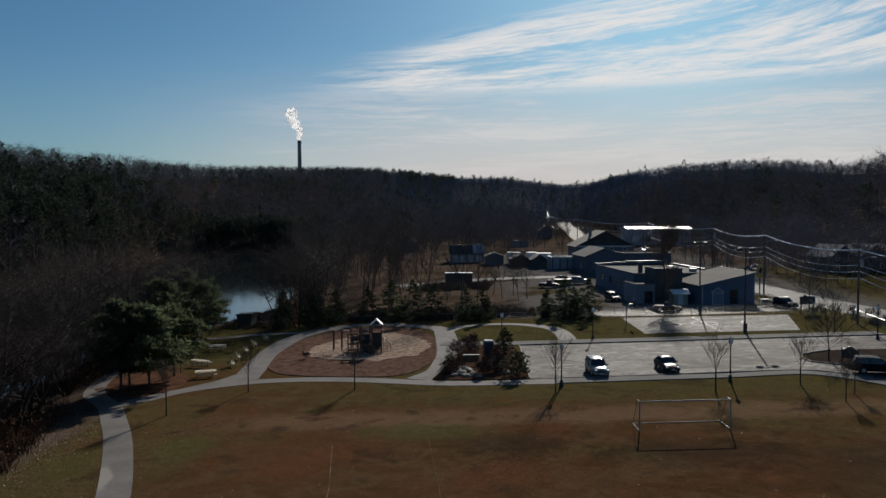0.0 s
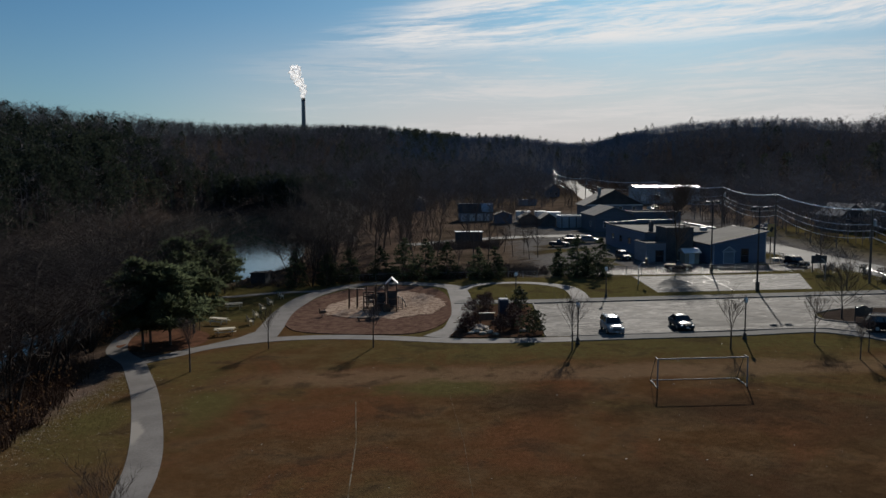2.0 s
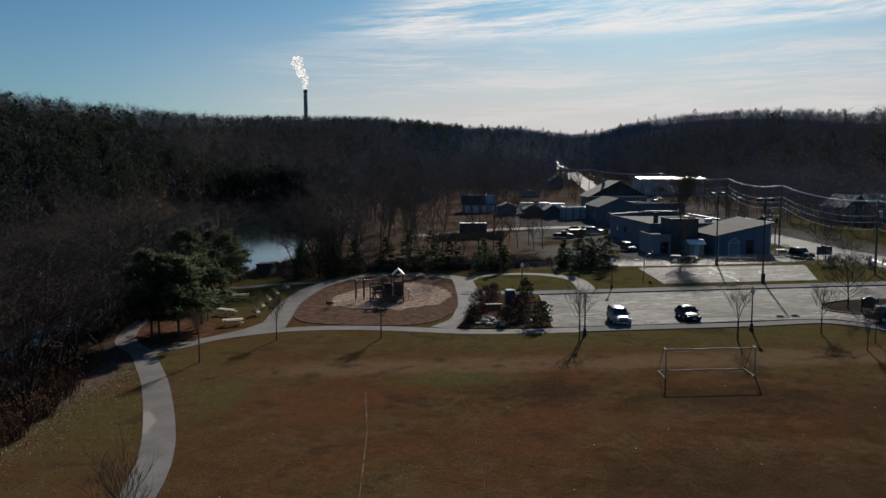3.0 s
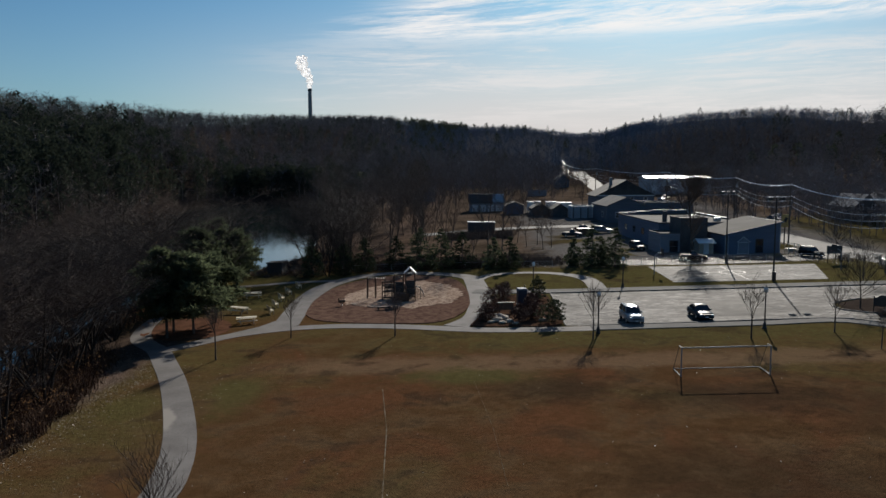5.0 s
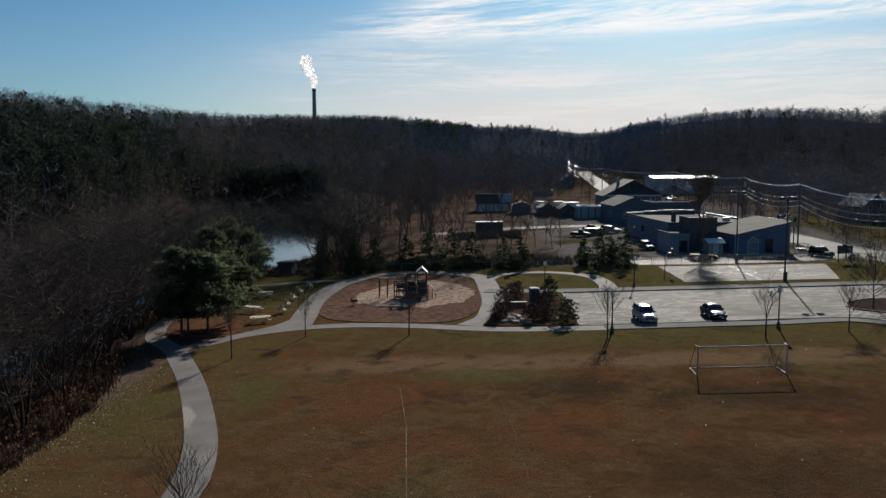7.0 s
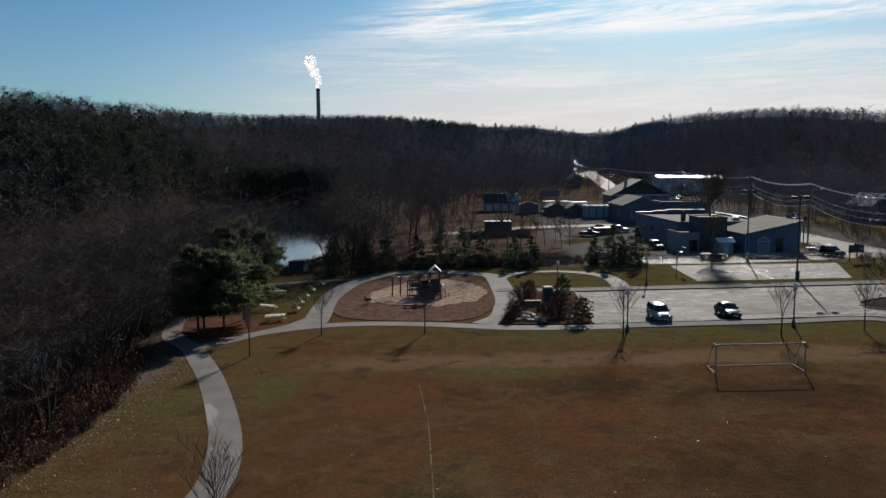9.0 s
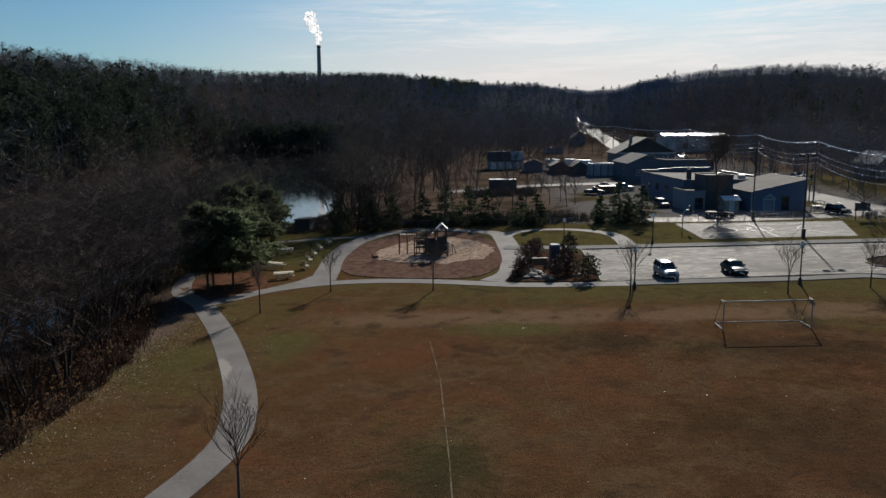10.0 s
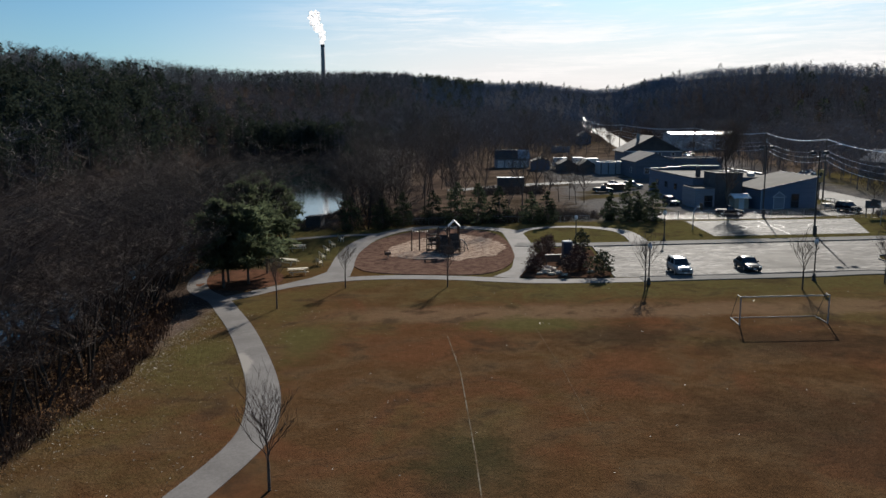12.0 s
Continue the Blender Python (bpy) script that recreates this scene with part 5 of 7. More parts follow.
def building(name, x, y, rz, w, d, h, roof, rise, wall, roofing, label, category="house", over=0.35, h2=None, ridge="y", base=0.6, fascia=None, z=None):
    """Front-left corner at x, y; front along local x, depth along local y. roof: gable, shed or flat."""
    t = thing(name, x, y, rz, label, category, z=(min(gz(x, y), gz(x + w * 0.9, y + d * 0.2)) + 0.05) if z is None else z)
    th = 0.18
    fr = fascia or M["trim_white"]
    if roof == "shed":
        hl, hr = h, h2
        prof = [(0, -base), (w, -base), (w, hr), (0, hl)]
        for nm, y0, y1 in (("wall", 0, th), ("wall", d - th, d)):
            mb = MB()
            mb.add([(px, y0, pz) for px, pz in prof] + [(px, y1, pz) for px, pz in prof], [(0, 1, 2, 3), (7, 6, 5, 4)] + [(k, (k + 1) % 4 + 0, (k + 1) % 4 + 4, k + 4) for k in range(4)])
            part(nm, mb, wall, t)
        part("wall", MB().box((th / 2, d / 2, (hl - base) / 2), (th, d - 2 * th, hl + base)), wall, t)
        part("wall", MB().box((w - th / 2, d / 2, (hr - base) / 2), (th, d - 2 * th, hr + base)), wall, t)
        s = (hr - hl) / w
        q = [(-over, hl - s * over), (w + over, hr + s * over)]
        mb = MB()
        mb.add([(px, py, pz + dz) for dz in (0.02, 0.2) for py in (-over, d + over) for px, pz in q], [(0, 2, 3, 1), (4, 5, 7, 6), (0, 1, 5, 4), (2, 6, 7, 3), (0, 4, 6, 2), (1, 3, 7, 5)])
        part("roof", mb, roofing, t)
        mb = MB()
        mb.add([(px, py, pz + dz) for dz in (-0.02, 0.23) for py in (-over - 0.05, -over - 0.003) for px, pz in q], [(0, 2, 3, 1), (4, 5, 7, 6), (0, 1, 5, 4), (2, 6, 7, 3), (0, 4, 6, 2), (1, 3, 7, 5)])
        part("fascia", mb, wall, t)
        part("fascia", MB().box((w + over + 0.04, d / 2, hr + s * over + 0.13), (0.07, d + 2 * over, 0.26)), fr, t)
        return t
    for cx, cy, sx, sy in ((w / 2, th / 2, w, th), (w / 2, d - th / 2, w, th), (th / 2, d / 2, th, d - 2 * th), (w - th / 2, d / 2, th, d - 2 * th)):
        part("wall", MB().box((cx, cy, (h - base) / 2), (sx, sy, h + base)), wall, t)
    if roof == "flat":
        part("roof", MB().box((w / 2, d / 2, h - 0.12), (w - 2 * th - 0.01, d - 2 * th - 0.01, 0.2)), roofing, t)
        for cx, cy, sx, sy in ((w / 2, 0.1, w + 0.2, 0.3), (w / 2, d - 0.1, w + 0.2, 0.3), (0.1, d / 2, 0.3, d - 0.52), (w - 0.1, d / 2, 0.3, d - 0.52)):
            part("parapet", MB().box((cx, cy, h + rise / 2 + 0.003), (sx, sy, max(rise, 0.12))), fr, t)
        return t
    if ridge == "y":
        a, b, c = (-over, h - rise * over / (w / 2)), (w / 2, h + rise), (w + over, h - rise * over / (w / 2))
        for y0, y1 in ((0, th), (d - th, d)):
            mb = MB()
            mb.add([(0, y0, h), (w, y0, h), (w / 2, y0, h + rise), (0, y1, h), (w, y1, h), (w / 2, y1, h + rise)], [(0, 1, 2), (5, 4, 3), (0, 2, 5, 3), (1, 4, 5, 2), (0, 3, 4, 1)])
            part("gable", mb, wall, t)
        for p, q in ((a, b), (b, c)):
            mb = MB()
            mb.add([(px, py, pz + dz) for dz in (0.02, 0.18) for py in (-over, d + over) for px, pz in (p, q)], [(0, 2, 3, 1), (4, 5, 7, 6), (0, 1, 5, 4), (2, 6, 7, 3), (0, 4, 6, 2), (1, 3, 7, 5)])
            part("roof", mb, roofing, t)
    else:
        a, b, c = (-over, h - rise * over / (d / 2)), (d / 2, h + rise), (d + over, h - rise * over / (d / 2))
        for x0, x1 in ((0, th), (w - th, w)):
            mb = MB()
            mb.add([(x0, 0, h), (x0, d, h), (x0, d / 2, h + rise), (x1, 0, h), (x1, d, h), (x1, d / 2, h + rise)], [(2, 1, 0), (3, 4, 5), (3, 5, 2, 0), (2, 5, 4, 1), (1, 4, 3, 0)])
            part("gable", mb, wall, t)
        for p, q in ((a, b), (b, c)):
            mb = MB()
            mb.add([(px, py, pz + dz) for dz in (0.02, 0.18) for px in (-over, w + over) for py, pz in (p, q)], [(0, 2, 3, 1), (4, 5, 7, 6), (0, 1, 5, 4), (2, 6, 7, 3), (0, 4, 6, 2), (1, 3, 7, 5)])
            part("roof", mb, roofing, t)
        part("ridge_cap", MB().box((w / 2, d / 2, h + rise + 0.19), (w + 2 * over, 0.3, 0.08)), fr, t)
    return t


# blue workshop with a single-pitch roof
b = building("blue_workshop", 44.5, 147.0, 6.0, 10.3, 14.8, 3.5, "shed", 0, M["blue_siding"], M["roof_pale"], "blue-sided workshop with a pale single-pitch roof", "workshop", h2=5.7)
dw = window(b, 3.4, 0.0, 1.15, 2.0, 2.1, door=True, pane=M["garage_wall"])
mb = MB()
mb.add([(2.15, -0.07, 2.25), (4.65, -0.07, 2.25), (3.4, -0.07, 3.15), (2.15, -0.005, 2.25), (4.65, -0.005, 2.25), (3.4, -0.005, 3.15)], [(0, 1, 2), (5, 4, 3), (0, 2, 5, 3), (1, 4, 5, 2), (0, 3, 4, 1)])
part("door_gable", mb, M["garage_wall"], b, "pale gabled door surround")
for sx in (-1, 1):
    part("gable_trim", MB().tube((3.4 + sx * 1.3, -0.09, 2.2), (3.4, -0.09, 3.2), 0.06, 0.06, 6), M["trim_white"], b)
    part("corner_board", MB().box((5.15 + sx * 5.12, -0.03, 1.7 + (1.1 if sx > 0 else 0)), (0.16, 0.06, 4.6 + (1.6 if sx > 0 else -1.0))), M["pale_siding"], b)
part("gutter_pipe", MB().tube((0.5, -0.1, 0.1), (0.5, -0.1, 3.6), 0.05, 0.05, 6), M["trim_white"], b)
window(b, 6.4, 0.0, 1.5, 1.5, 2.6, pane=M["pane"], trim=M["slate_siding"])
# long flat-roofed workshop with its lean-to
b = building("flat_workshop", 35.4, 159.6, 5.5, 18.5, 28, 4.9, "flat", 0.25, M["blue_siding"], M["roof_pale"], "long blue workshop with a flat grey roof", "workshop", fascia=M["roof_grey"])
part("chimney", MB().box((3.4, 6.5, 5.9), (0.8, 0.8, 2.0), bevel=0.05), M["dark_wall"], b)
part("vent", MB().lathe([(0.25, 0), (0.25, 0.5), (0.4, 0.55), (0.4, 0.7), (0.05, 0.85)], 10, (9.5, 4.0, 4.85)), M["galv"], b)
for cx, wd, cz in ((2.0, 4.2, 5.35), (5.6, 3.4, 5.6), (11.6, 8.8, 5.85)):
    part("wall", MB().box((cx, 27.7, cz - 0.35), (wd, 0.3, 0.7)), M["slate_siding"], b)
    part("parapet_cap", MB().box((cx, 27.7, cz + 0.05), (wd + 0.1, 0.4, 0.10)), M["trim_white"], b)
part("parapet_cap", MB().box((18.5, 19.0, 5.24), (0.36, 17.6, 0.10)), M["trim_white"], b)
for cx, cy in ((7.5, 9.0), (12.5, 14.0), (14.5, 6.5)):
    part("roof_unit", MB().box((cx, cy, 5.2), (1.3, 1.0, 0.8), bevel=0.06), M["galv"], b)
blk = building("stair_block", 37.95, 153.2, 5.5, 5.3, 5.9, 6.3, "flat", 0.15, M["dark_wall"], M["roof_dark"], "tall dark-walled block before the flat workshop", "workshop", fascia=M["dark_wall"])
for k in range(3):
    window(b, 6.2 + 4.0 * k, 0.0, 2.4, 1.6, 1.3, trim=M["slate_siding"])
for k in range(4):
    window(b, 4.0 + 6.0 * k, 0.0, 2.6, 1.8, 1.3, face="side", trim=M["slate_siding"])
b = building("lean_to", 34.0, 152.2, 5.5, 3.8, 7.0, 3.6, "flat", 0.12, M["garage_wall"], M["roof_pale"], "low grey-blue annex with a flat roof", "shed", fascia=M["roof_grey"])
window(b, 2.6, 0.0, 1.2, 1.6, 2.2, pane=M["pane"], trim=M["slate_siding"])
b = building("garden_shed", 40.2, 148.2, 8, 2.7, 2.4, 2.1, "gable", 0.5, M["tan_wall"], M["roof_metal"], "small tan shed with a bright metal roof", "shed", ridge="x")
window(b, 1.3, 0.0, 0.95, 0.9, 1.8, door=True)
# barns and houses further up the valley
b = building("barn", 34.4, 213, 5, 10.2, 15, 4.4, "gable", 2.2, M["slate_siding"], M["roof_grey"], "slate-blue gabled barn with a grey roof", "barn")
for k in range(2):
    window(b, 3.0 + 4.0 * k, 0.0, 2.0, 1.4, 1.5)
annex = building("workshop_annex", 45.2, 216.5, 5, 13.0, 9, 4.6, "flat", 0.3, M["slate_siding"], M["roof_pale"], "long low slate-coloured annex behind the barn", "shed", fascia=M["slate_siding"])
for k in range(4):
    window(annex, 2.0 + 3.0 * k, 0.0, 2.2, 1.2, 1.3)
window(b, 4.5, 0.0, 2.0, 1.4, 1.5, face="side")
b = building("gabled_house", 35.8, 238, 4, 17.0, 12, 5.6, "gable", 4.4, M["slate_siding"], M["roof_dark"], "broad two-storey house with a dark gabled roof", "house", over=0.6)
for k in range(4):
    for fl in range(2):
        window(b, 2.4 + 4.0 * k, 0.0, 1.6 + 2.8 * fl, 1.1, 1.5)
part("gable_board", MB().add([(0.3, -0.03, 5.75), (16.7, -0.03, 5.75), (8.5, -0.03, 9.8), (0.3, 0.0, 5.75), (16.7, 0.0, 5.75), (8.5, 0.0, 9.8)], [(0, 1, 2), (5, 4, 3), (0, 2, 5, 3), (1, 4, 5, 2), (0, 3, 4, 1)]), M["roof_dark"], b, "dark shingled gable")
part("eave_trim", MB().box((8.5, -0.12, 5.6), (17.6, 0.2, 0.28)), M["trim_white"], b)
part("chimney", MB().box((5.2, 5.0, 9.2), (0.8, 0.8, 3.0), bevel=0.04), M["concrete_wall"], b)
b = building("long_shed", 68, 318, 3, 25, 12, 6.5, "gable", 0.7, M["pale_siding"], M["roof_metal"], "long pale shed with a bright metal roof", "shed", ridge="x", over=0.5)
for k in range(5):
    window(b, 3.0 + 5.2 * k, 0.0, 2.6, 2.6, 2.4, door=k % 2 == 0)
b = building("garage", -1.5, 260, 2, 10.9, 8.5, 3.0, "gable", 2.5, M["garage_wall"], M["roof_dark"], "grey-blue garage with four white doors and a dark roof", "garage", ridge="x", over=0.3)
for k in range(4):
    window(b, 1.6 + 2.55 * k, 0.0, 1.25, 1.8, 2.1, door=True)
part("roof_patch", MB().add([(7.3, -0.25, 3.1), (11.1, -0.25, 3.1), (11.1, 4.1, 5.66), (7.3, 4.1, 5.66)], [(0, 1, 2, 3)]).add([(7.3, -0.25, 3.14), (11.1, -0.25, 3.14), (11.1, 4.1, 5.72), (7.3, 4.1, 5.72)], [(0, 1, 2, 3)]), M["pale_siding"], b, "pale replaced section of roof")
b = building("lean_shed", 9.6, 249, 2, 5.4, 6, 2.6, "gable", 1.0, M["blue_siding"], M["roof_dark"], "low blue shed beside the garage", "shed")
b = building("store_shed", 17.0, 240, 3, 5.0, 7, 2.2, "gable", 1.3, M["dark_wall"], M["roof_dark"], "dark timber shed in the yard", "shed")
window(b, 2.5, 0.0, 1.1, 2.2, 1.9, door=True, pane=M["dark_wall"], trim=M["dark_wall"])
b = building("store_shed", 22.4, 234, 3, 4.4, 7, 2.3, "gable", 1.4, M["dark_wall"], M["roof_dark"], "low dark timber shed beside the pale open shed", "shed")
window(b, 1.6, 0.0, 1.1, 1.8, 1.9, door=True, pane=M["dark_wall"], trim=M["dark_wall"])
b = building("open_shed", 27.2, 228, 4, 7.0, 6, 3.3, "flat", 0.2, M["pale_siding"], M["roof_pale"], "pale open-fronted shed with dark posts", "shed")
for k in range(4):
    part("post", MB().box((0.4 + 2.05 * k, -0.12, 1.4), (0.22, 0.2, 3.4)), M["dark_wall"], b)
M["roof_shingle"] = surf("roof_shingle", (0.13, 0.137, 0.15), (0.20, 0.207, 0.22), 0.5, 0.8, 0.01, 14, spec=0.1)
for x, y, w, d, h, rise, rz in ((92.5, 200, 7.5, 9, 3.8, 2.8, 14), (101.5, 203, 8, 9, 3.8, 2.8, 12), (111, 208, 8, 9, 3.6, 2.6, 10)):
    b = building("small_house", x, y, rz, w, d, h, "gable", rise, M["dark_wall"], M["roof_shingle"], "small dark house with a pale grey shingled gable roof", "house")
    for k in range(2):
        for fl in range(2):
            window(b, 2.0 + (w - 4.0) * k, 0.0, 1.3 + 2.3 * fl, 1.0, 1.3)
for x, y, w, d, h, rise in ((40.5, 388, 6, 7, 3.6, 2.4), (-24, 318, 9, 8, 4.0, 2.5)):
    b = building("valley_house", x, y, 4, w, d, h, "gable", rise, M["slate_siding"], M["roof_dark"], "slate-grey house half hidden among bare trees", "house")
    for k in range(2):
        window(b, 1.6 + 2.6 * k, 0.0, 1.6, 1.0, 1.4)
b = building("garden_store", 22.9, 330, 3, 7.2, 4, 2.4, "flat", 0.1, M["garage_wall"], M["roof_dark"], "low pale grey garden store by the street", "shed", fascia=M["garage_wall"])
b = building("boat_shed", -37.2, 137.5, -8, 2.6, 2.4, 1.7, "shed", 0, M["dark_wall"], M["roof_dark"], "dark low shed on the pond shore", "shed", h2=1.85, over=0.15, fascia=M["dark_wall"])


def container(x, y, rz, label):
    t = thing("shipping_container", x, y, rz, label, "container")
    body = MB().box((0, 0, 1.35), (6.6, 2.4, 2.4))
    part("body", body, M["dark_wall"], t)
    for k in range(22):
        part("rib", MB().box((-3.15 + 0.3 * k, -1.225, 1.3), (0.14, 0.05, 2.2)), M["dark_wall"], t)
    part("roof", MB().box((0, 0, 2.62), (6.8, 2.6, 0.14), bevel=0.03), M["roof_metal"], t, "bright metal roof")
    for sx in (-2.8, 2.8):
        part("skid", MB().box((sx, 0, 0.06), (0.3, 2.2, 0.18)), M["dark_wall"], t)
    return t


def trailer(x, y, rz, ln):
    t = thing("trailer", x, y, rz, "white flat-topped trailer parked behind the sheds", "trailer", "trailers behind the sheds")
    part("body", MB().box((0, 0, 2.0), (ln, 2.3, 2.6), bevel=0.06), M["trim_white"], t)
    part("roof", MB().box((0, 0, 3.34), (ln + 0.1, 2.4, 0.1), bevel=0.03), M["roof_metal"], t)
    part("chassis", MB().box((0, 0, 0.6), (ln - 0.4, 1.2, 0.2)), M["black_metal"] if "black_metal" in M else M["dark_wall"], t)
    for sx in (-0.6, 0.5):
        for sy in (-1.0, 1.0):
            part("wheel", MB().tube((sx + ln * 0.2, sy - 0.12, 0.4), (sx + ln * 0.2, sy + 0.12, 0.4), 0.42, 0.42, 14), M["dark_wall"], t)


for x, y, ln in ((18.5, 253, 4.2), (23.6, 251, 3.0), (27.0, 246, 4.6)):
    trailer(x, y, 4, ln)
container(1.0, 198.5, 3, "dark storage container with a bright metal roof")


# ---------------------------------------------------------------- distant stack and its building
def stack():
    x, y = -427, 2190
    t = thing("smokestack", x, y, 0, "tall slender concrete smokestack on the far ridge", "smokestack", z=80)
    part("shaft", MB().lathe([(6.2, 0), (5.6, 60), (5.2, 128)], 16), M["concrete_wall"], t, smooth_shade=True)
    part("crown", MB().lathe([(5.2, 128), (5.7, 128.3), (5.7, 131), (5.0, 131.4), (4.9, 134.8), (4.2, 134.8)], 16), M["dark_wall"], t, "dark rim")
    rng = random.Random(4)
    m, nt, bs = principled("steam")
    bs.inputs["Base Color"].default_value = (0.99, 0.99, 0.99, 1)
    bs.inputs["Roughness"].default_value = 1.0
    tr, tl, mx, mx2 = (nt.nodes.new(k) for k in ("ShaderNodeBsdfTransparent", "ShaderNodeBsdfTranslucent", "ShaderNodeMixShader", "ShaderNodeMixShader"))
    tl.inputs[0].default_value = (0.99, 0.99, 1.0, 1)
    mx.inputs[0].default_value, mx2.inputs[0].default_value = 0.62, 0.85
    bs.inputs["Specular IOR Level"].default_value = 0.0
    link_all(nt, [(bs.outputs[0], mx2.inputs[1]), (tl.outputs[0], mx2.inputs[2]), (tr.outputs[0], mx.inputs[1]), (mx2.outputs[0], mx.inputs[2]), (mx.outputs[0], nt.nodes["Material Output"].inputs[0])])
    bm = bmesh.new()
    for k in range(130):
        u = (k / 129) ** 0.8
        wide = 3.5 + 15 * u
        r = rng.uniform(2.2, 4.2) + 2.6 * u
        a, q = rng.uniform(0, 6.283), wide * math.sqrt(rng.random()) * 0.75
        drift = -19 * u + 5 * math.sin(6.0 * u)
        c = (drift + q * math.cos(a), q * math.sin(a), 3 + 74 * u + rng.gauss(0, 3))
        mm = Matrix.Translation(c) @ Matrix.Diagonal((r, r, r * rng.uniform(0.9, 1.6), 1))
        bmesh.ops.create_icosphere(bm, subdivisions=2, radius=1.0, matrix=mm)
    for v in bm.verts:
        d = noise.noise_vector(v.co * 0.09) * 4.5 + noise.noise_vector(v.co * 0.3) * 2.2
        v.co += d
    me = bpy.data.meshes.new("steam_plume")
    bm.to_mesh(me)
    bm.free()
    me.polygons.foreach_set("use_smooth", [True] * len(me.polygons))
    me.materials.append(m)
    pl = new("steam_plume", me)
    rm = pl.modifiers.new("merge", "REMESH")
    rm.mode, rm.voxel_size, rm.use_smooth_shade = "VOXEL", 1.1, True
    pl.location = (x, y, 80 + 135)
    tagged(pl, "white billowing steam rising from the smokestack", "steam", kind="stuff")


stack()
b = building("ridge_building", -231, 1480, 2, 26, 14, 9, "flat", 0.6, M["pale_siding"], M["roof_metal"], "pale flat-roofed building on the far ridge", "building", z=88, base=12)
for k in range(5):
    window(b, 3 + 5 * k, 0.0, 5.0, 2.4, 2.2)
part("annex", MB().box((33, 6, 0.0), (13, 10, 12.0)), M["pale_siding"], b)
part("annex_roof", MB().box((33, 6, 6.2), (13.6, 10.6, 0.4)), M["roof_metal"], b)
# ---------------------------------------------------------------- things in the park


def soccer_goal():
    """Free-standing goal, open towards the field, with sloping stays and no net."""
    t = thing("soccer_goal", 15.27, 65.9, 0.2, "white metal soccer goal frame without a net on the turf", "soccer goal")
    w, h, d, r = 7.32, 2.44, 2.45, 0.055
    lift = lambda px, py: gz(15.27 + px, 65.9 + py) - gz(15.27, 65.9)
    a, b = lift(0, 0), lift(w, 0)
    part("post", MB().tube((0, 0, a - 0.02), (0, 0, a + h), r, r, 12), M["goal_white"], t)
    part("post", MB().tube((w, 0, b - 0.02), (w, 0, b + h), r, r, 12), M["goal_white"], t)
    part("crossbar", MB().tube((-r, 0, a + h), (w + r, 0, b + h), r, r, 12), M["goal_white"], t)
    c, e = lift(0, d), lift(w, d)
    part("ground_bar", MB().tube((0, d, c + 0.05), (w, d, e + 0.05), 0.032, 0.032, 10), M["goal_white"], t)
    for x, z0, z1 in ((0, a, c), (w, b, e)):
        part("side_bar", MB().tube((x, 0, z0 + 0.05), (x, d, z1 + 0.05), 0.036, 0.036, 10), M["goal_white"], t)
        part("top_bar", MB().tube((x, 0, z0 + h), (x, 0.75, z0 + h), 0.04, 0.04, 10), M["goal_white"], t)
        part("stay", MB().tube((x, 0.75, z0 + h), (x, d, z1 + 0.05), 0.022, 0.022, 8), M["black_metal"], t, "thin dark metal stay")


soccer_goal()


def street_lamp(x, y, h=4.5):
    t = thing("street_lamp", x, y, 0, "black post lamp with a pale acorn globe", "lamp", "post lamps of the park")
    part("base", MB().lathe([(0.24, -0.05), (0.24, 0.12), (0.19, 0.18), (0.17, 0.55), (0.11, 0.72)], 12), M["black_metal"], t)
    part("post", MB().lathe([(0.085, 0.7), (0.075, 1.6), (0.06, h - 0.85), (0.10, h - 0.82), (0.10, h - 0.74), (0.07, h - 0.70)], 10), M["black_metal"], t)
    part("globe", MB().lathe([(0.11, h - 0.70), (0.20, h - 0.58), (0.23, h - 0.40), (0.19, h - 0.20), (0.10, h - 0.08)], 14), M["globe"], t, "pale translucent acorn globe", True)
    part("cap", MB().lathe([(0.13, h - 0.10), (0.10, h - 0.03), (0.03, h + 0.03), (0.02, h + 0.12)], 10), M["black_metal"], t)
    return t


lamp = street_lamp(11.25, 83.4)
for x, y in ((28.6, 83.7), (19.4, 112.6), (6.6, 109.6), (55.2, 106.0)):
    copy_thing(lamp, pose(x, y, gz(x, y)))


def flood_pole(x, y, h=12.0):
    t = thing("floodlight_pole", x, y, 0, "tall dark floodlight pole with two lamp heads", "floodlight", "floodlight poles of the court")
    part("pole", MB().lathe([(0.15, -0.1), (0.13, 2), (0.09, h)], 10), M["black_metal"], t)
    part("control_box", MB().box((0, -0.2, 0.7), (0.5, 0.35, 1.3), bevel=0.04), M["black_metal"], t)
    part("crossarm", MB().tube((-0.9, 0, h - 0.1), (0.9, 0, h - 0.1), 0.05), M["black_metal"], t)
    for sx in (-0.85, 0.85):
        hd = part("lamp_head", MB().box((sx, 0.1, h - 0.25), (0.75, 0.6, 0.45), bevel=0.08), M["black_metal"], t)
        part("lens", MB().box((sx, 0.1, h - 0.49), (0.6, 0.45, 0.03)), M["globe"], hd)
    return t


fp = flood_pole(41.3, 115.2)
copy_thing(fp, pose(41.5, 137.0, gz(41.5, 137.0)))


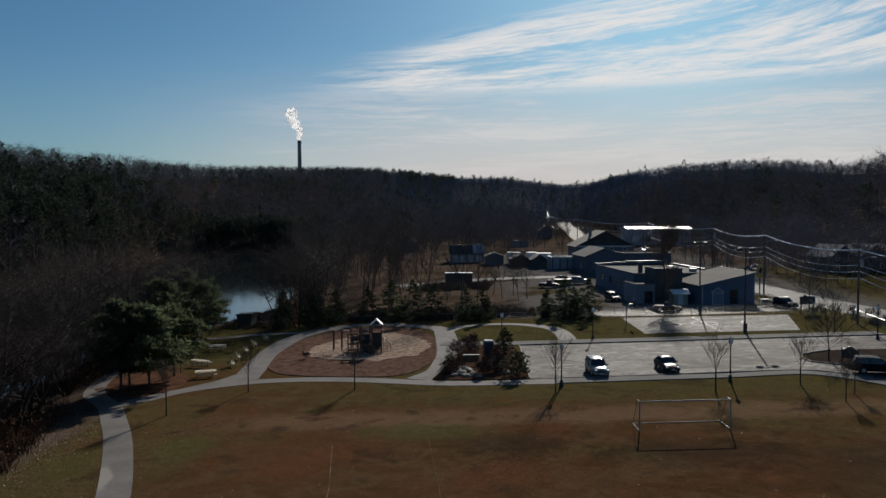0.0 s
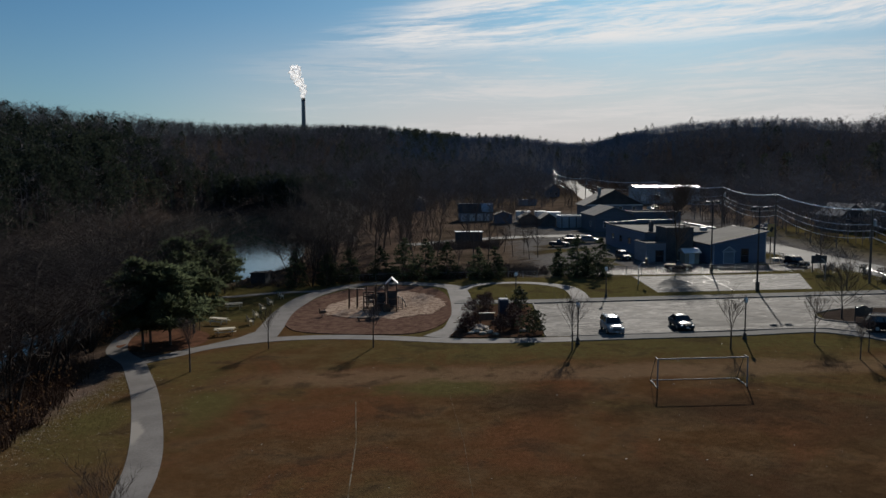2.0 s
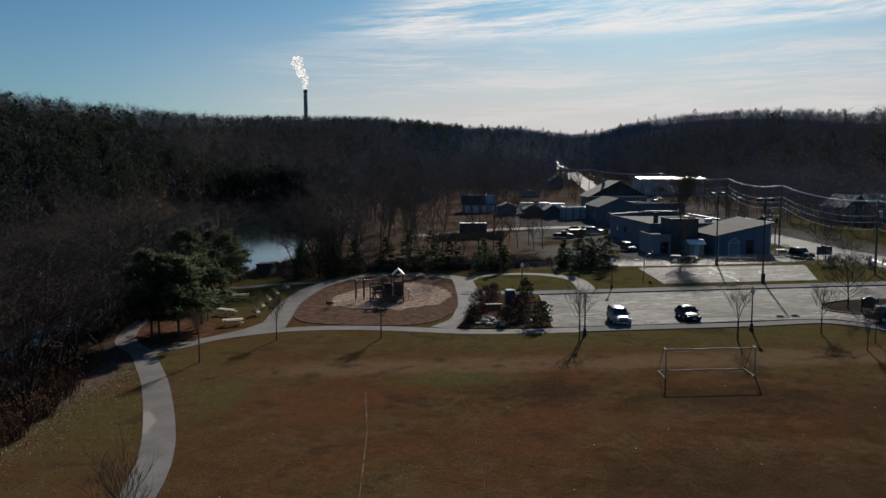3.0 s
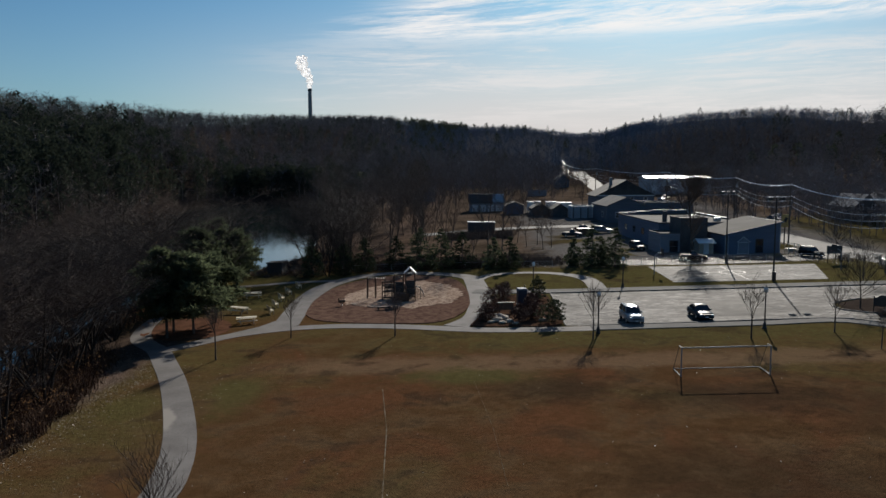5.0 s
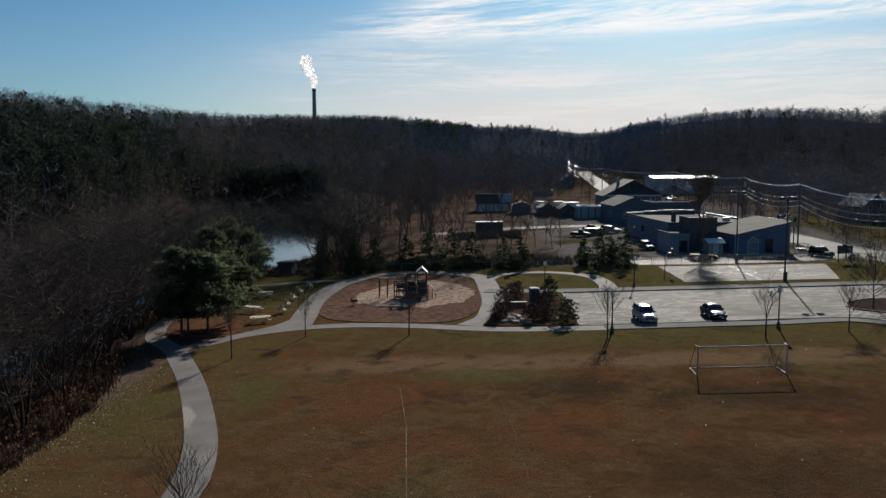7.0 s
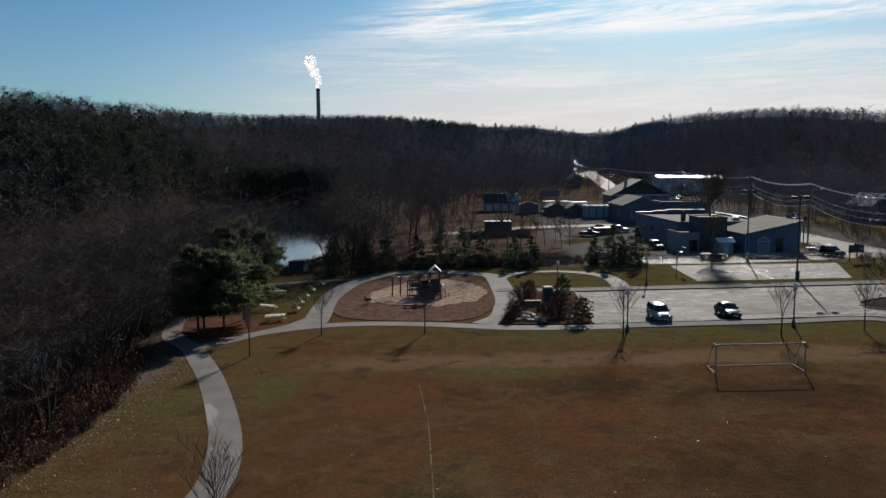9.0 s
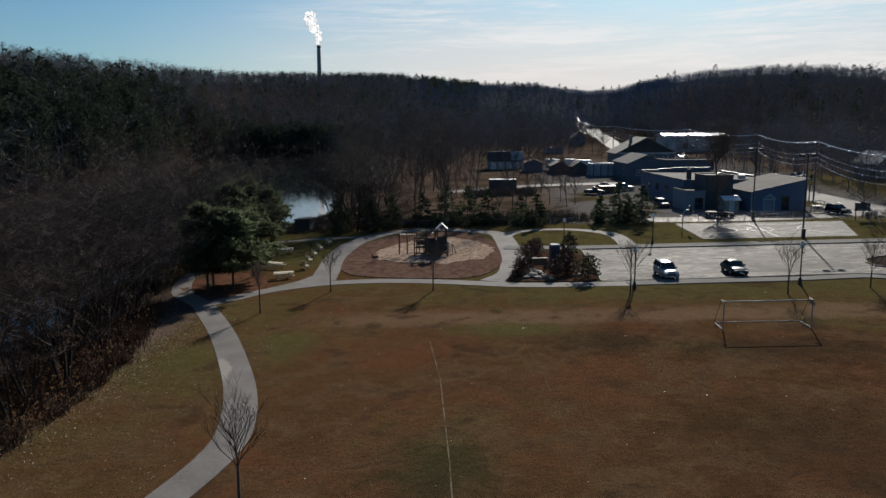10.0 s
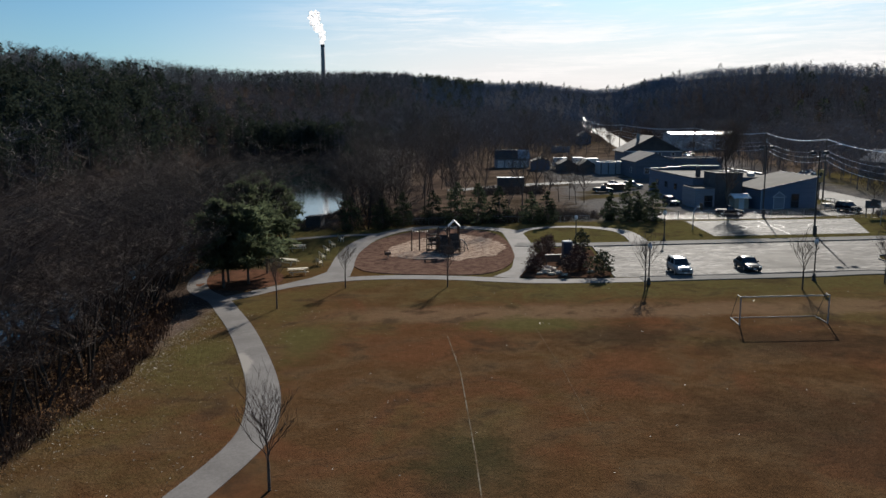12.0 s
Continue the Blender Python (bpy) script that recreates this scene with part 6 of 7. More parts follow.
def picnic_table(x, y, rz):
    t = thing("picnic_table", x, y, rz, "weathered pale timber picnic table with bench seats", "picnic table", "picnic tables by the path")
    for k in range(5):
        part("plank", MB().box((0, -0.34 + 0.17 * k, 0.75), (2.4, 0.155, 0.045), bevel=0.01), M["wood_light"], t)
    for sy in (-0.78, 0.78):
        for k in range(2):
            part("seat_plank", MB().box((0, sy + (k - 0.5) * 0.15, 0.44), (2.4, 0.14, 0.045), bevel=0.01), M["wood_light"], t)
    for sx in (-0.8, 0.8):
        part("beam", MB().box((sx, 0, 0.40), (0.045, 1.7, 0.10)), M["wood_light"], t)
        for s in (-1, 1):
            part("leg", MB().add([(sx - 0.03, s * 0.28 - 0.05, 0.72), (sx - 0.03, s * 0.28 + 0.05, 0.72), (sx - 0.03, s * 0.66 + 0.05, -0.02), (sx - 0.03, s * 0.66 - 0.05, -0.02), (sx + 0.03, s * 0.28 - 0.05, 0.72), (sx + 0.03, s * 0.28 + 0.05, 0.72), (sx + 0.03, s * 0.66 + 0.05, -0.02), (sx + 0.03, s * 0.66 - 0.05, -0.02)], [(0, 1, 2, 3), (7, 6, 5, 4), (0, 4, 5, 1), (1, 5, 6, 2), (2, 6, 7, 3), (3, 7, 4, 0)]), M["wood_light"], t)
    return t


pt = picnic_table(-28.7, 93.4, 22)
for x, y, r in ((-31.6, 100.4, -20), (-33.0, 112.2, 15)):
    copy_thing(pt, pose(x, y, gz(x, y), 0, 0, r))


def park_bench(x, y, rz):
    t = thing("park_bench", x, y, rz, "pale slatted park bench with a back beside the footpath", "bench", "row of benches by the play area")
    for k in range(4):
        part("seat_slat", MB().box((0, -0.2 + 0.12 * k, 0.44), (1.5, 0.10, 0.04), bevel=0.01), M["wood_light"], t)
    for k in range(4):
        part("back_slat", MB().box((0, 0.27 + 0.03 * k, 0.56 + 0.125 * k), (1.5, 0.035, 0.10), bevel=0.01), M["wood_light"], t)
    for sx in (-0.68, 0.68):
        part("leg", MB().box((sx, -0.18, 0.2), (0.07, 0.07, 0.44)), M["wood_light"], t)
        part("leg", MB().tube((sx, 0.24, -0.02), (sx, 0.40, 0.98), 0.035), M["wood_light"], t)
        part("armrest", MB().box((sx, 0.02, 0.66), (0.08, 0.55, 0.04), bevel=0.01), M["wood_light"], t)
        part("arm_post", MB().box((sx, -0.2, 0.54), (0.06, 0.06, 0.22)), M["wood_light"], t)
    return t


bn = park_bench(-27.3, 99.6, 115)
for x, y in ((-27.8, 104.2), (-28.1, 109.2), (-28.3, 114.4), (-28.0, 120.0)):
    copy_thing(bn, pose(x, y, gz(x, y), 0, 0, 115))


def playground():
    """Timber-posted play structure: roofed tower, decks with guard panels, climbing frames and an overhead ladder."""
    t = thing("play_structure", -10.6, 108.0, 4, "dark timber play structure with a small gabled roof and climbing bars", "play structure")
    W, K = M["wood_brown"], M["black_metal"]

    def post(x, y, h, w=0.15):
        part("tower_post", MB().box((x, y, h / 2 - 0.05), (w, w, h + 0.1), bevel=0.02), W, t)

    def panel(x, y, z, w, h, turned=False):
        part("guard_panel", MB().box((x, y, z), (0.06, w, h) if turned else (w, 0.06, h), bevel=0.012), K, t)

    # roofed tower
    for px in (-0.28, 1.0):
        for py in (-0.65, 0.65):
            post(px, py, 3.65)
    part("deck", MB().box((0.36, 0, 1.55), (1.5, 1.5, 0.12), bevel=0.02), W, t)
    for s in (-1, 1):
        mb = MB()
        x0, x1 = 0.36, 0.36 + s * 0.82
        mb.add([(x0, -0.85, 4.38), (x0, 0.85, 4.38), (x1, 0.85, 3.60), (x1, -0.85, 3.60), (x0, -0.85, 4.26), (x0, 0.85, 4.26), (x1, 0.85, 3.48), (x1, -0.85, 3.48)], [(0, 1, 2, 3), (7, 6, 5, 4), (0, 3, 7, 4), (1, 5, 6, 2), (2, 6, 7, 3), (0, 4, 5, 1)])
        part("roof_panel", mb, M["trim_white"], t, "white plastic roof panel")
        panel(0.36, s * 0.68, 2.0, 1.15, 0.8)
    panel(0.36, 0.68, 0.85, 1.15, 1.2)
    panel(1.02, 0.0, 2.0, 1.15, 0.8, True)
    panel(-0.28, 0.2, 0.8, 0.8, 1.3, True)
    # decks stepping down from the tower, each with posts, panels and rails
    for k, (x, y, z, h) in enumerate(((-1.15, 0.2, 1.35, 3.5), (-1.15, 1.6, 1.1, 3.3), (0.36, 1.6, 1.3, 3.5), (-2.5, 0.9, 1.0, 3.1), (-1.05, -1.5, 1.0, 2.4), (0.45, -1.9, 0.75, 2.1))):
        part("deck", MB().box((x, y, z), (1.25, 1.25, 0.12), bevel=0.02), W, t)
        for sx in (-0.6, 0.6):
            post(x + sx, y - 0.58, h, 0.14)
            post(x + sx, y + 0.58, h - 0.2, 0.14)
        panel(x, y + 0.62, z + 0.5, 1.05, 0.7)
        part("handrail", MB().tube((x - 0.6, y - 0.62, z + 0.95), (x + 0.6, y - 0.62, z + 0.95), 0.035), K, t)
        for j in range(5):
            part("baluster", MB().tube((x - 0.4 + 0.2 * j, y - 0.62, z), (x - 0.4 + 0.2 * j, y - 0.62, z + 0.95), 0.025), K, t)
        if k % 2 == 0:
            panel(x, y - 0.2, z * 0.5, 0.9, z * 0.75)
    part("arched_rail", MB().bent([(-1.15 + 0.6 * math.cos(a), -0.42, 2.35 + 0.6 * math.sin(a)) for a in np.linspace(0, math.pi, 9)], 0.04), K, t)
    part("arched_rail", MB().bent([(-1.15 + 0.6 * math.cos(a), 2.2, 2.2 + 0.6 * math.sin(a)) for a in np.linspace(0, math.pi, 9)], 0.04), K, t)
    part("crawl_tube", MB().tube((-1.9, 0.6, 1.45), (-1.2, 0.4, 1.6), 0.40, 0.40, 14, cap=False), K, t, "dark plastic crawl tube")
    # climbing frame with square openings
    for x in (-3.4, -2.1):
        post(x, -0.9, 2.55, 0.16)
    for z in (0.35, 1.15, 1.95, 2.45):
        part("climbing_bar", MB().box((-2.75, -0.9, z), (1.3, 0.12, 0.2), bevel=0.02), W, t)
    part("climbing_bar", MB().box((-2.75, -0.9, 1.5), (0.14, 0.10, 1.9), bevel=0.02), W, t)
    part("climbing_wall", MB().box((-0.3, -2.75, 0.6), (1.0, 0.08, 1.25), tilt=Matrix.Rotation(radians(18), 4, "X")), W, t)
    # ladder to the tower
    for k in range(6):
        part("ladder_rung", MB().tube((1.25, -1.25 + 0.08 * k, 0.2 + 0.24 * k), (1.77, -1.25 + 0.08 * k, 0.2 + 0.24 * k), 0.028), K, t)
    for sx in (1.25, 1.77):
        part("ladder_side", MB().tube((sx, -1.32, 0.0), (sx, -0.72, 1.9), 0.035), K, t)
    # overhead ladder
    for px in (-5.5, -4.4):
        for py in (0.9, 2.3):
            part("bar_post", MB().tube((px, py, -0.05), (px, py, 2.75), 0.085), W, t)
    for py in (0.9, 2.3):
        part("ladder_rail", MB().tube((-5.6, py, 2.62), (-3.1, py, 2.62), 0.045), K, t)
    for k in range(7):
        part("rung", MB().tube((-5.4 + 0.36 * k, 0.9, 2.62), (-5.4 + 0.36 * k, 2.3, 2.62), 0.028), K, t)
    # curved climbing bars beside the tower
    for off in (-0.3, 0.3):
        part("climbing_arch", MB().bent([(1.1 + 1.15 * math.sin(a), off, 1.65 * math.cos(a) + 0.05) for a in np.linspace(0, 1.55, 9)], 0.035), K, t)
    for k in range(5):
        a = 0.25 + 0.28 * k
        part("arch_rung", MB().tube((1.1 + 1.15 * math.sin(a), -0.3, 1.65 * math.cos(a) + 0.05), (1.1 + 1.15 * math.sin(a), 0.3, 1.65 * math.cos(a) + 0.05), 0.028), M["galv"], t)
    part("ship_wheel", MB().bent([(1.12, 0.28 * math.cos(a), 2.6 + 0.28 * math.sin(a)) for a in np.linspace(0, 6.283, 13)], 0.03), K, t)
    return t


playground()


def spring_rider(x, y):
    t = thing("spring_rider", x, y, 30, "small dark spring rider on the mulch", "spring rider")
    part("spring", MB().bent([(0.14 * math.cos(a), 0.14 * math.sin(a), 0.05 + 0.4 * a / 25) for a in np.linspace(0, 25, 33)], 0.02, 5), M["black_metal"], t)
    part("body", MB().box((0, 0, 0.66), (0.95, 0.26, 0.4), bevel=0.1), M["wood_brown"], t)
    part("backrest", MB().box((-0.4, 0, 0.98), (0.12, 0.24, 0.4), bevel=0.05), M["wood_brown"], t)
    part("handle", MB().tube((0.25, -0.3, 1.0), (0.25, 0.3, 1.0), 0.025), M["black_metal"], t)
    part("handle_post", MB().tube((0.25, 0, 0.8), (0.25, 0, 1.0), 0.025), M["black_metal"], t)


spring_rider(-18.9, 103.4)
tr = thing("spring_rider", -13.0, 99.8, 10, "low dark balance beam on the wood chips", "balance beam")
tr.name = "balance_beam"
part("beam", MB().box((0, 0, 0.38), (1.8, 0.3, 0.2), bevel=0.04), M["wood_brown"], tr)
for sx in (-0.7, 0.7):
    part("foot", MB().box((sx, 0, 0.14), (0.2, 0.3, 0.32)), M["wood_brown"], tr)


def portable_toilet(x, y, rz):
    M["toilet_blue"] = surf("toilet_blue", (0.020, 0.030, 0.050), (0.030, 0.044, 0.070), 1.0, 0.45, 0, 8)
    t = thing("portable_toilet", x, y, rz, "dark blue portable toilet with a pale domed roof", "toilet")
    part("base", MB().box((0, 0, 0.1), (1.25, 1.3, 0.24), bevel=0.03), M["black_metal"], t)
    part("body", MB().box((0, 0, 1.15), (1.15, 1.2, 1.95), bevel=0.05), M["toilet_blue"], t)
    d = part("door", MB().box((0, -0.62, 1.1), (0.75, 0.04, 1.75), bevel=0.02), M["toilet_blue"], t)
    part("handle", MB().box((0.28, -0.66, 1.1), (0.06, 0.04, 0.16)), M["black_metal"], d)
    for k in range(4):
        part("louvre", MB().box((0.59, 0, 1.72 + 0.07 * k), (0.03, 0.7, 0.03)), M["black_metal"], t)
    part("roof", MB().box((0, 0, 2.2), (1.22, 1.27, 0.22), bevel=0.09), M["garage_wall"], t, "pale translucent roof")
    part("vent_pipe", MB().tube((0.4, 0.4, 2.2), (0.4, 0.4, 2.6), 0.05), M["black_metal"], t)


portable_toilet(4.4, 100.2, 8)


def rock(x, y, s, seed):
    bm = bmesh.new()
    bmesh.ops.create_icosphere(bm, subdivisions=2, radius=1.0)
    for v in bm.verts:
        v.co += noise.noise_vector(v.co * 1.3 + Vector((seed, 0, 0))) * 0.6
        v.co = Vector((v.co.x * s, v.co.y * s * 0.8, v.co.z * s * 0.5))
    me = bpy.data.meshes.new("boulder")
    bm.to_mesh(me)
    bm.free()
    me.materials.append(M["boulder"])
    ob = new("boulder", me)
    ob.location = (x, y, gz(x, y) + 0.09 + s * 0.22)
    tagged(ob, "weathered tan boulder in the planting bed", "boulder", "boulders in the planting bed")


M["boulder"] = surf("boulder", (0.24, 0.19, 0.145), (0.44, 0.37, 0.29), 1.2, 0.85, 0.05, 6)
for k, (x, y, s) in enumerate(((0.9, 90.6, 0.62), (1.7, 91.6, 0.7), (0.6, 92.6, 0.5), (1.4, 93.2, 0.55), (2.3, 90.0, 0.5), (4.6, 94.0, 0.5), (6.1, 90.2, 0.45), (2.9, 88.8, 0.35), (0.2, 89.8, 0.4), (1.5, 89.4, 0.42), (2.0, 92.6, 0.4), (0.9, 94.0, 0.36))):
    rock(x, y, s, k * 3.1)
sg = thing("park_sign", 2.2, 95.4, 6, "brown timber park sign with a pale capping board", "sign")
for sx in (-1.0, 1.0):
    part("post", MB().box((sx, 0, 0.85), (0.16, 0.16, 1.9), bevel=0.02), M["wood_brown"], sg)
part("board", MB().box((0, 0, 1.2), (1.85, 0.10, 1.1), bevel=0.02), M["wood_brown"], sg)
part("capping", MB().box((0, 0, 1.85), (2.5, 0.34, 0.10), bevel=0.02), M["wood_light"], sg, "pale weathered capping board")
sg.scale = (0.8, 0.9, 0.75)

sg = thing("entrance_sign", 44.3, 90.9, -20, "dark arched entrance sign on two posts", "sign")
for sx in (-1.0, 1.0):
    part("post", MB().box((sx, 0, 1.05), (0.16, 0.16, 2.3), bevel=0.02), M["black_metal"], sg)
arch = [(-0.95, 0.75), (0.95, 0.75), (0.95, 1.95), (0.6, 2.05), (0.35, 2.28), (0, 2.36), (-0.35, 2.28), (-0.6, 2.05), (-0.95, 1.95)]
mb = MB()
n = len(arch)
mb.add([(px, -0.06, pz) for px, pz in arch] + [(px, 0.06, pz) for px, pz in arch], [tuple(range(n)), tuple(range(2 * n - 1, n - 1, -1))] + [(k, (k + 1) % n, n + (k + 1) % n, n + k) for k in range(n)])
part("board", mb, M["black_metal"], sg)
sg.scale = (0.82, 0.82, 0.82)


# ---------------------------------------------------------------- vehicles


def car(x, y, rz, paint, label, suv=False, length=4.6, width=1.84, pickup=False):
    """A car along local -y: lofted body, glasshouse, wheels, lights."""
    t = thing("car", x, y, rz, label, "car", z=gz(x, y) + 0.03)
    L, Wd = length / 2, width / 2
    H = 1.72 if suv else 1.44
    belt = 1.05 if suv else 0.92
    hood = 0.98 if suv else 0.82
    # body: sections along y (front at -L), each a rounded hoop
    sec = [(-L, 0.46, 0.66, 0.76), (-L + 0.06, 0.36, hood - 0.22, 0.86), (-L + 0.2, 0.28, hood - 0.10, 0.94), (-L + 0.6, 0.24, hood - 0.03, 0.99), (-0.28 * length, 0.24, hood + 0.04, 1.0), (-0.17 * length, 0.24, belt, 1.0), (0.28 * length, 0.24, belt + 0.02, 1.0), (L - 0.35, 0.26, belt + (0.02 if suv else -0.02), 0.98), (L - 0.08, 0.32, belt - 0.08, 0.93), (L, 0.45, belt - 0.22, 0.86)]
    hoop_ = ((-0.84, 0.0), (-0.97, 0.10), (-1.0, 0.35), (-0.99, 0.62), (-0.95, 0.86), (-0.86, 0.96), (-0.5, 1.0), (0.0, 1.03), (0.5, 1.0), (0.86, 0.96), (0.95, 0.86), (0.99, 0.62), (1.0, 0.35), (0.97, 0.10), (0.84, 0.0))
    mb, m = MB(), len(hoop_)
    pts = [(Wd * k * u, yy, z0 + v * (z1 - z0)) for yy, z0, z1, k in sec for u, v in hoop_]
    fs = [tuple(range(m)), tuple(range((len(sec) - 1) * m + m - 1, (len(sec) - 1) * m - 1, -1))]
    for j in range(len(sec) - 1):
        fs += [(j * m + k, j * m + m + k, j * m + m + (k + 1) % m, j * m + (k + 1) % m) for k in range(m)]
    part("body", mb.add(pts, fs), paint, t, smooth_shade=True)
    # glasshouse and roof
    yf, yr = -0.17 * length, (L - 0.12 if suv else 0.33 * length)
    rf, rr = -0.03 * length, (L - 0.45 if suv else 0.17 * length)
    if pickup:
        yr, rr = 0.10 * length, 0.07 * length
    wb, wt = Wd * 0.90, Wd * 0.74
    gl = MB().add([(-wb, yf, belt), (wb, yf, belt), (wb, yr, belt), (-wb, yr, belt), (-wt, rf, H - 0.06), (wt, rf, H - 0.06), (wt, rr, H - 0.06), (-wt, rr, H - 0.06)], [(0, 1, 5, 4), (1, 2, 6, 5), (2, 3, 7, 6), (3, 0, 4, 7), (4, 5, 6, 7)])
    part("glass", gl, M["pane"], t, "dark tinted windows")
    # domed roof skin
    nx, ny = 7, 7
    dome = [((2 * a / (nx - 1) - 1) * (wt + 0.03), rf - 0.07 + (rr - rf + 0.14) * b2 / (ny - 1), H - 0.085 + 0.10 * (1 - (2 * a / (nx - 1) - 1) ** 4) * (1 - (2 * b2 / (ny - 1) - 1) ** 4)) for b2 in range(ny) for a in range(nx)]
    skin = [(b2 * nx + a, b2 * nx + a + 1, b2 * nx + nx + a + 1, b2 * nx + nx + a) for b2 in range(ny - 1) for a in range(nx - 1)]
    under = [(x_, y_, H - 0.09) for x_, y_, _ in dome]
    part("roof", MB().add(dome, skin).add(under, [f[::-1] for f in skin]), paint, t, smooth_shade=True)
    for s in (-1, 1):
        for (a, b2) in (((yf, belt), (rf, H - 0.05)), ((yr, belt), (rr, H - 0.05))):
            part("pillar", MB().tube((s * wb, a[0], a[1]), (s * wt, b2[0], b2[1]), 0.05, 0.045, 6), paint, t)
        part("pillar", MB().tube((s * wb, (yf + yr) / 2, belt), (s * wt, (rf + rr) / 2, H - 0.05), 0.045, 0.045, 6), paint, t)
        part("mirror", MB().box((s * (Wd + 0.08), yf + 0.25, belt + 0.06), (0.2, 0.12, 0.15), bevel=0.04), paint, t)
        part("headlight", MB().box((s * Wd * 0.66, -L + 0.06, hood - 0.2), (0.36, 0.16, 0.14), bevel=0.04), M["globe"], t)
        part("tail_light", MB().box((s * Wd * 0.74, L - 0.06, belt - 0.22), (0.24, 0.12, 0.2), bevel=0.03), M["tail_red"], t)
        for yy in (-0.31 * length, 0.29 * length):
            wh = part("wheel", MB().tube((s * (Wd - 0.20), yy, 0.33), (s * (Wd + 0.012), yy, 0.33), 0.33, 0.33, 18), M["tyre"], t)
            part("rim", MB().tube((s * (Wd - 0.02), yy, 0.33), (s * (Wd + 0.022), yy, 0.33), 0.21, 0.19, 14), M["galv"], wh)
        if suv:
            part("roof_rail", MB().tube((s * wt * 0.92, rf + 0.1, H + 0.05), (s * wt * 0.92, rr - 0.1, H + 0.05), 0.022), M["galv"], t)
    part("grille", MB().box((0, -L - 0.005, 0.62), (Wd * 0.95, 0.06, 0.16), bevel=0.02), M["black_metal"], t)
    part("bumper", MB().box((0, -L + 0.02, 0.40), (Wd * 1.75, 0.18, 0.2), bevel=0.05), paint, t)
    part("number_plate", MB().box((0, -L - 0.08, 0.42), (0.32, 0.015, 0.15)), M["trim_white"], t)
    return t


def paint(name, c, rough=0.3, metal=0.0, spec=0.35):
    m, nt, b2 = principled(name)
    tc = nt.nodes.new("ShaderNodeTexCoord")
    n = noisen(nt, tc.outputs["Object"], 2.5, 4, 0.6)
    nt.links.new(mixc(nt, smooth(nt, n, 0.3, 0.7), tuple(v * 0.85 for v in c), c), b2.inputs["Base Color"])
    b2.inputs["Roughness"].default_value, b2.inputs["Metallic"].default_value = rough, metal
    b2.inputs["Specular IOR Level"].default_value = spec
    return m


M["tyre"] = surf("tyre", (0.015, 0.015, 0.015), (0.03, 0.03, 0.03), 3, 0.85, 0)
M["tail_red"] = surf("tail_red", (0.25, 0.01, 0.01), (0.35, 0.02, 0.02), 3, 0.3, 0)
M["car_white"] = paint("car_white", (0.22, 0.225, 0.235), 0.22)
M["car_teal"] = paint("car_teal", (0.012, 0.030, 0.042), spec=0.05)
M["car_black"] = paint("car_black", (0.012, 0.012, 0.014), 0.6, spec=0.04)
M["car_grey"] = paint("car_grey", (0.05, 0.054, 0.058), 0.5, spec=0.06)
car(15.9, 89.3, 3, M["car_white"], "silver sport utility car parked nose to the kerb", suv=True, length=4.7, width=1.88)
car(23.9, 90.6, 2, M["car_teal"], "dark teal saloon car parked nose to the kerb")
car(44.6, 85.7, 74, M["car_black"], "black people carrier on the entrance drive", suv=True, length=4.9, width=1.95)
for x, y, rz, p, lab, suv, pick in ((36.8, 140.0, 80, "car_black", "black pickup truck parked behind the court", True, True), (31.0, 158.5, 10, "car_grey", "dark grey sport utility car beside the annex", True, False),
                                    (29.5, 190, 85, "car_white", "silver van parked on the service road", True, False), (26.0, 196, 85, "car_black", "black car on the service road", False, False), (21.5, 184, 80, "car_grey", "grey pickup truck in the gravel yard", True, True),
                                    (66.0, 285, 5, "car_white", "silver car on the far street", False, False), (69.0, 292, 5, "car_grey", "grey car on the far street", False, False), (75.5, 206, 20, "car_grey", "grey car parked along the street", False, False), (78.0, 209, 20, "car_white", "silver car parked along the street", False, False),
                                    (66.0, 119.0, 8, "car_black", "black car on the street", True, False), (57.5, 141, 20, "car_black", "black car beside the workshop steps", True, False)):
    car(x, y, rz, M[p], lab, suv=suv, pickup=pick)
bn2 = thing("waste_skip", 25.0, 187.0, 12, "dark metal waste skip in the gravel yard", "skip")
part("body", MB().add([(-1.5, -0.8, 0.1), (1.5, -0.8, 0.1), (1.5, 0.8, 0.1), (-1.5, 0.8, 0.1), (-1.9, -0.95, 1.5), (1.9, -0.95, 1.5), (1.9, 0.95, 1.5), (-1.9, 0.95, 1.5)], [(3, 2, 1, 0), (0, 1, 5, 4), (1, 2, 6, 5), (2, 3, 7, 6), (3, 0, 4, 7), (4, 5, 6, 7)]), M["wood_brown"], bn2)
part("rim", MB().box((0, 0, 1.52), (3.95, 2.0, 0.08)), M["black_metal"], bn2)

# ---------------------------------------------------------------- fences, hoops, signs


def hoop(x, y, rz, label):
    t = thing("basketball_hoop", x, y, rz, label, "basketball hoop", "hoops of the ball court")
    part("pole", MB().bent([(0, 0, -0.05), (0, 0, 2.6), (0, -0.15, 3.0), (0, -0.5, 3.3), (0, -1.1, 3.35)], 0.07), M["galv"], t)
    part("backboard", MB().box((0, -1.15, 3.45), (1.8, 0.06, 1.1), bevel=0.02), M["black_metal"], t)
    part("rim", MB().bent([(0.23 * math.cos(a), -1.45 + 0.23 * math.sin(a), 3.05) for a in np.linspace(0, 6.283, 15)], 0.012, 5), M["tail_red"], t)
    return t


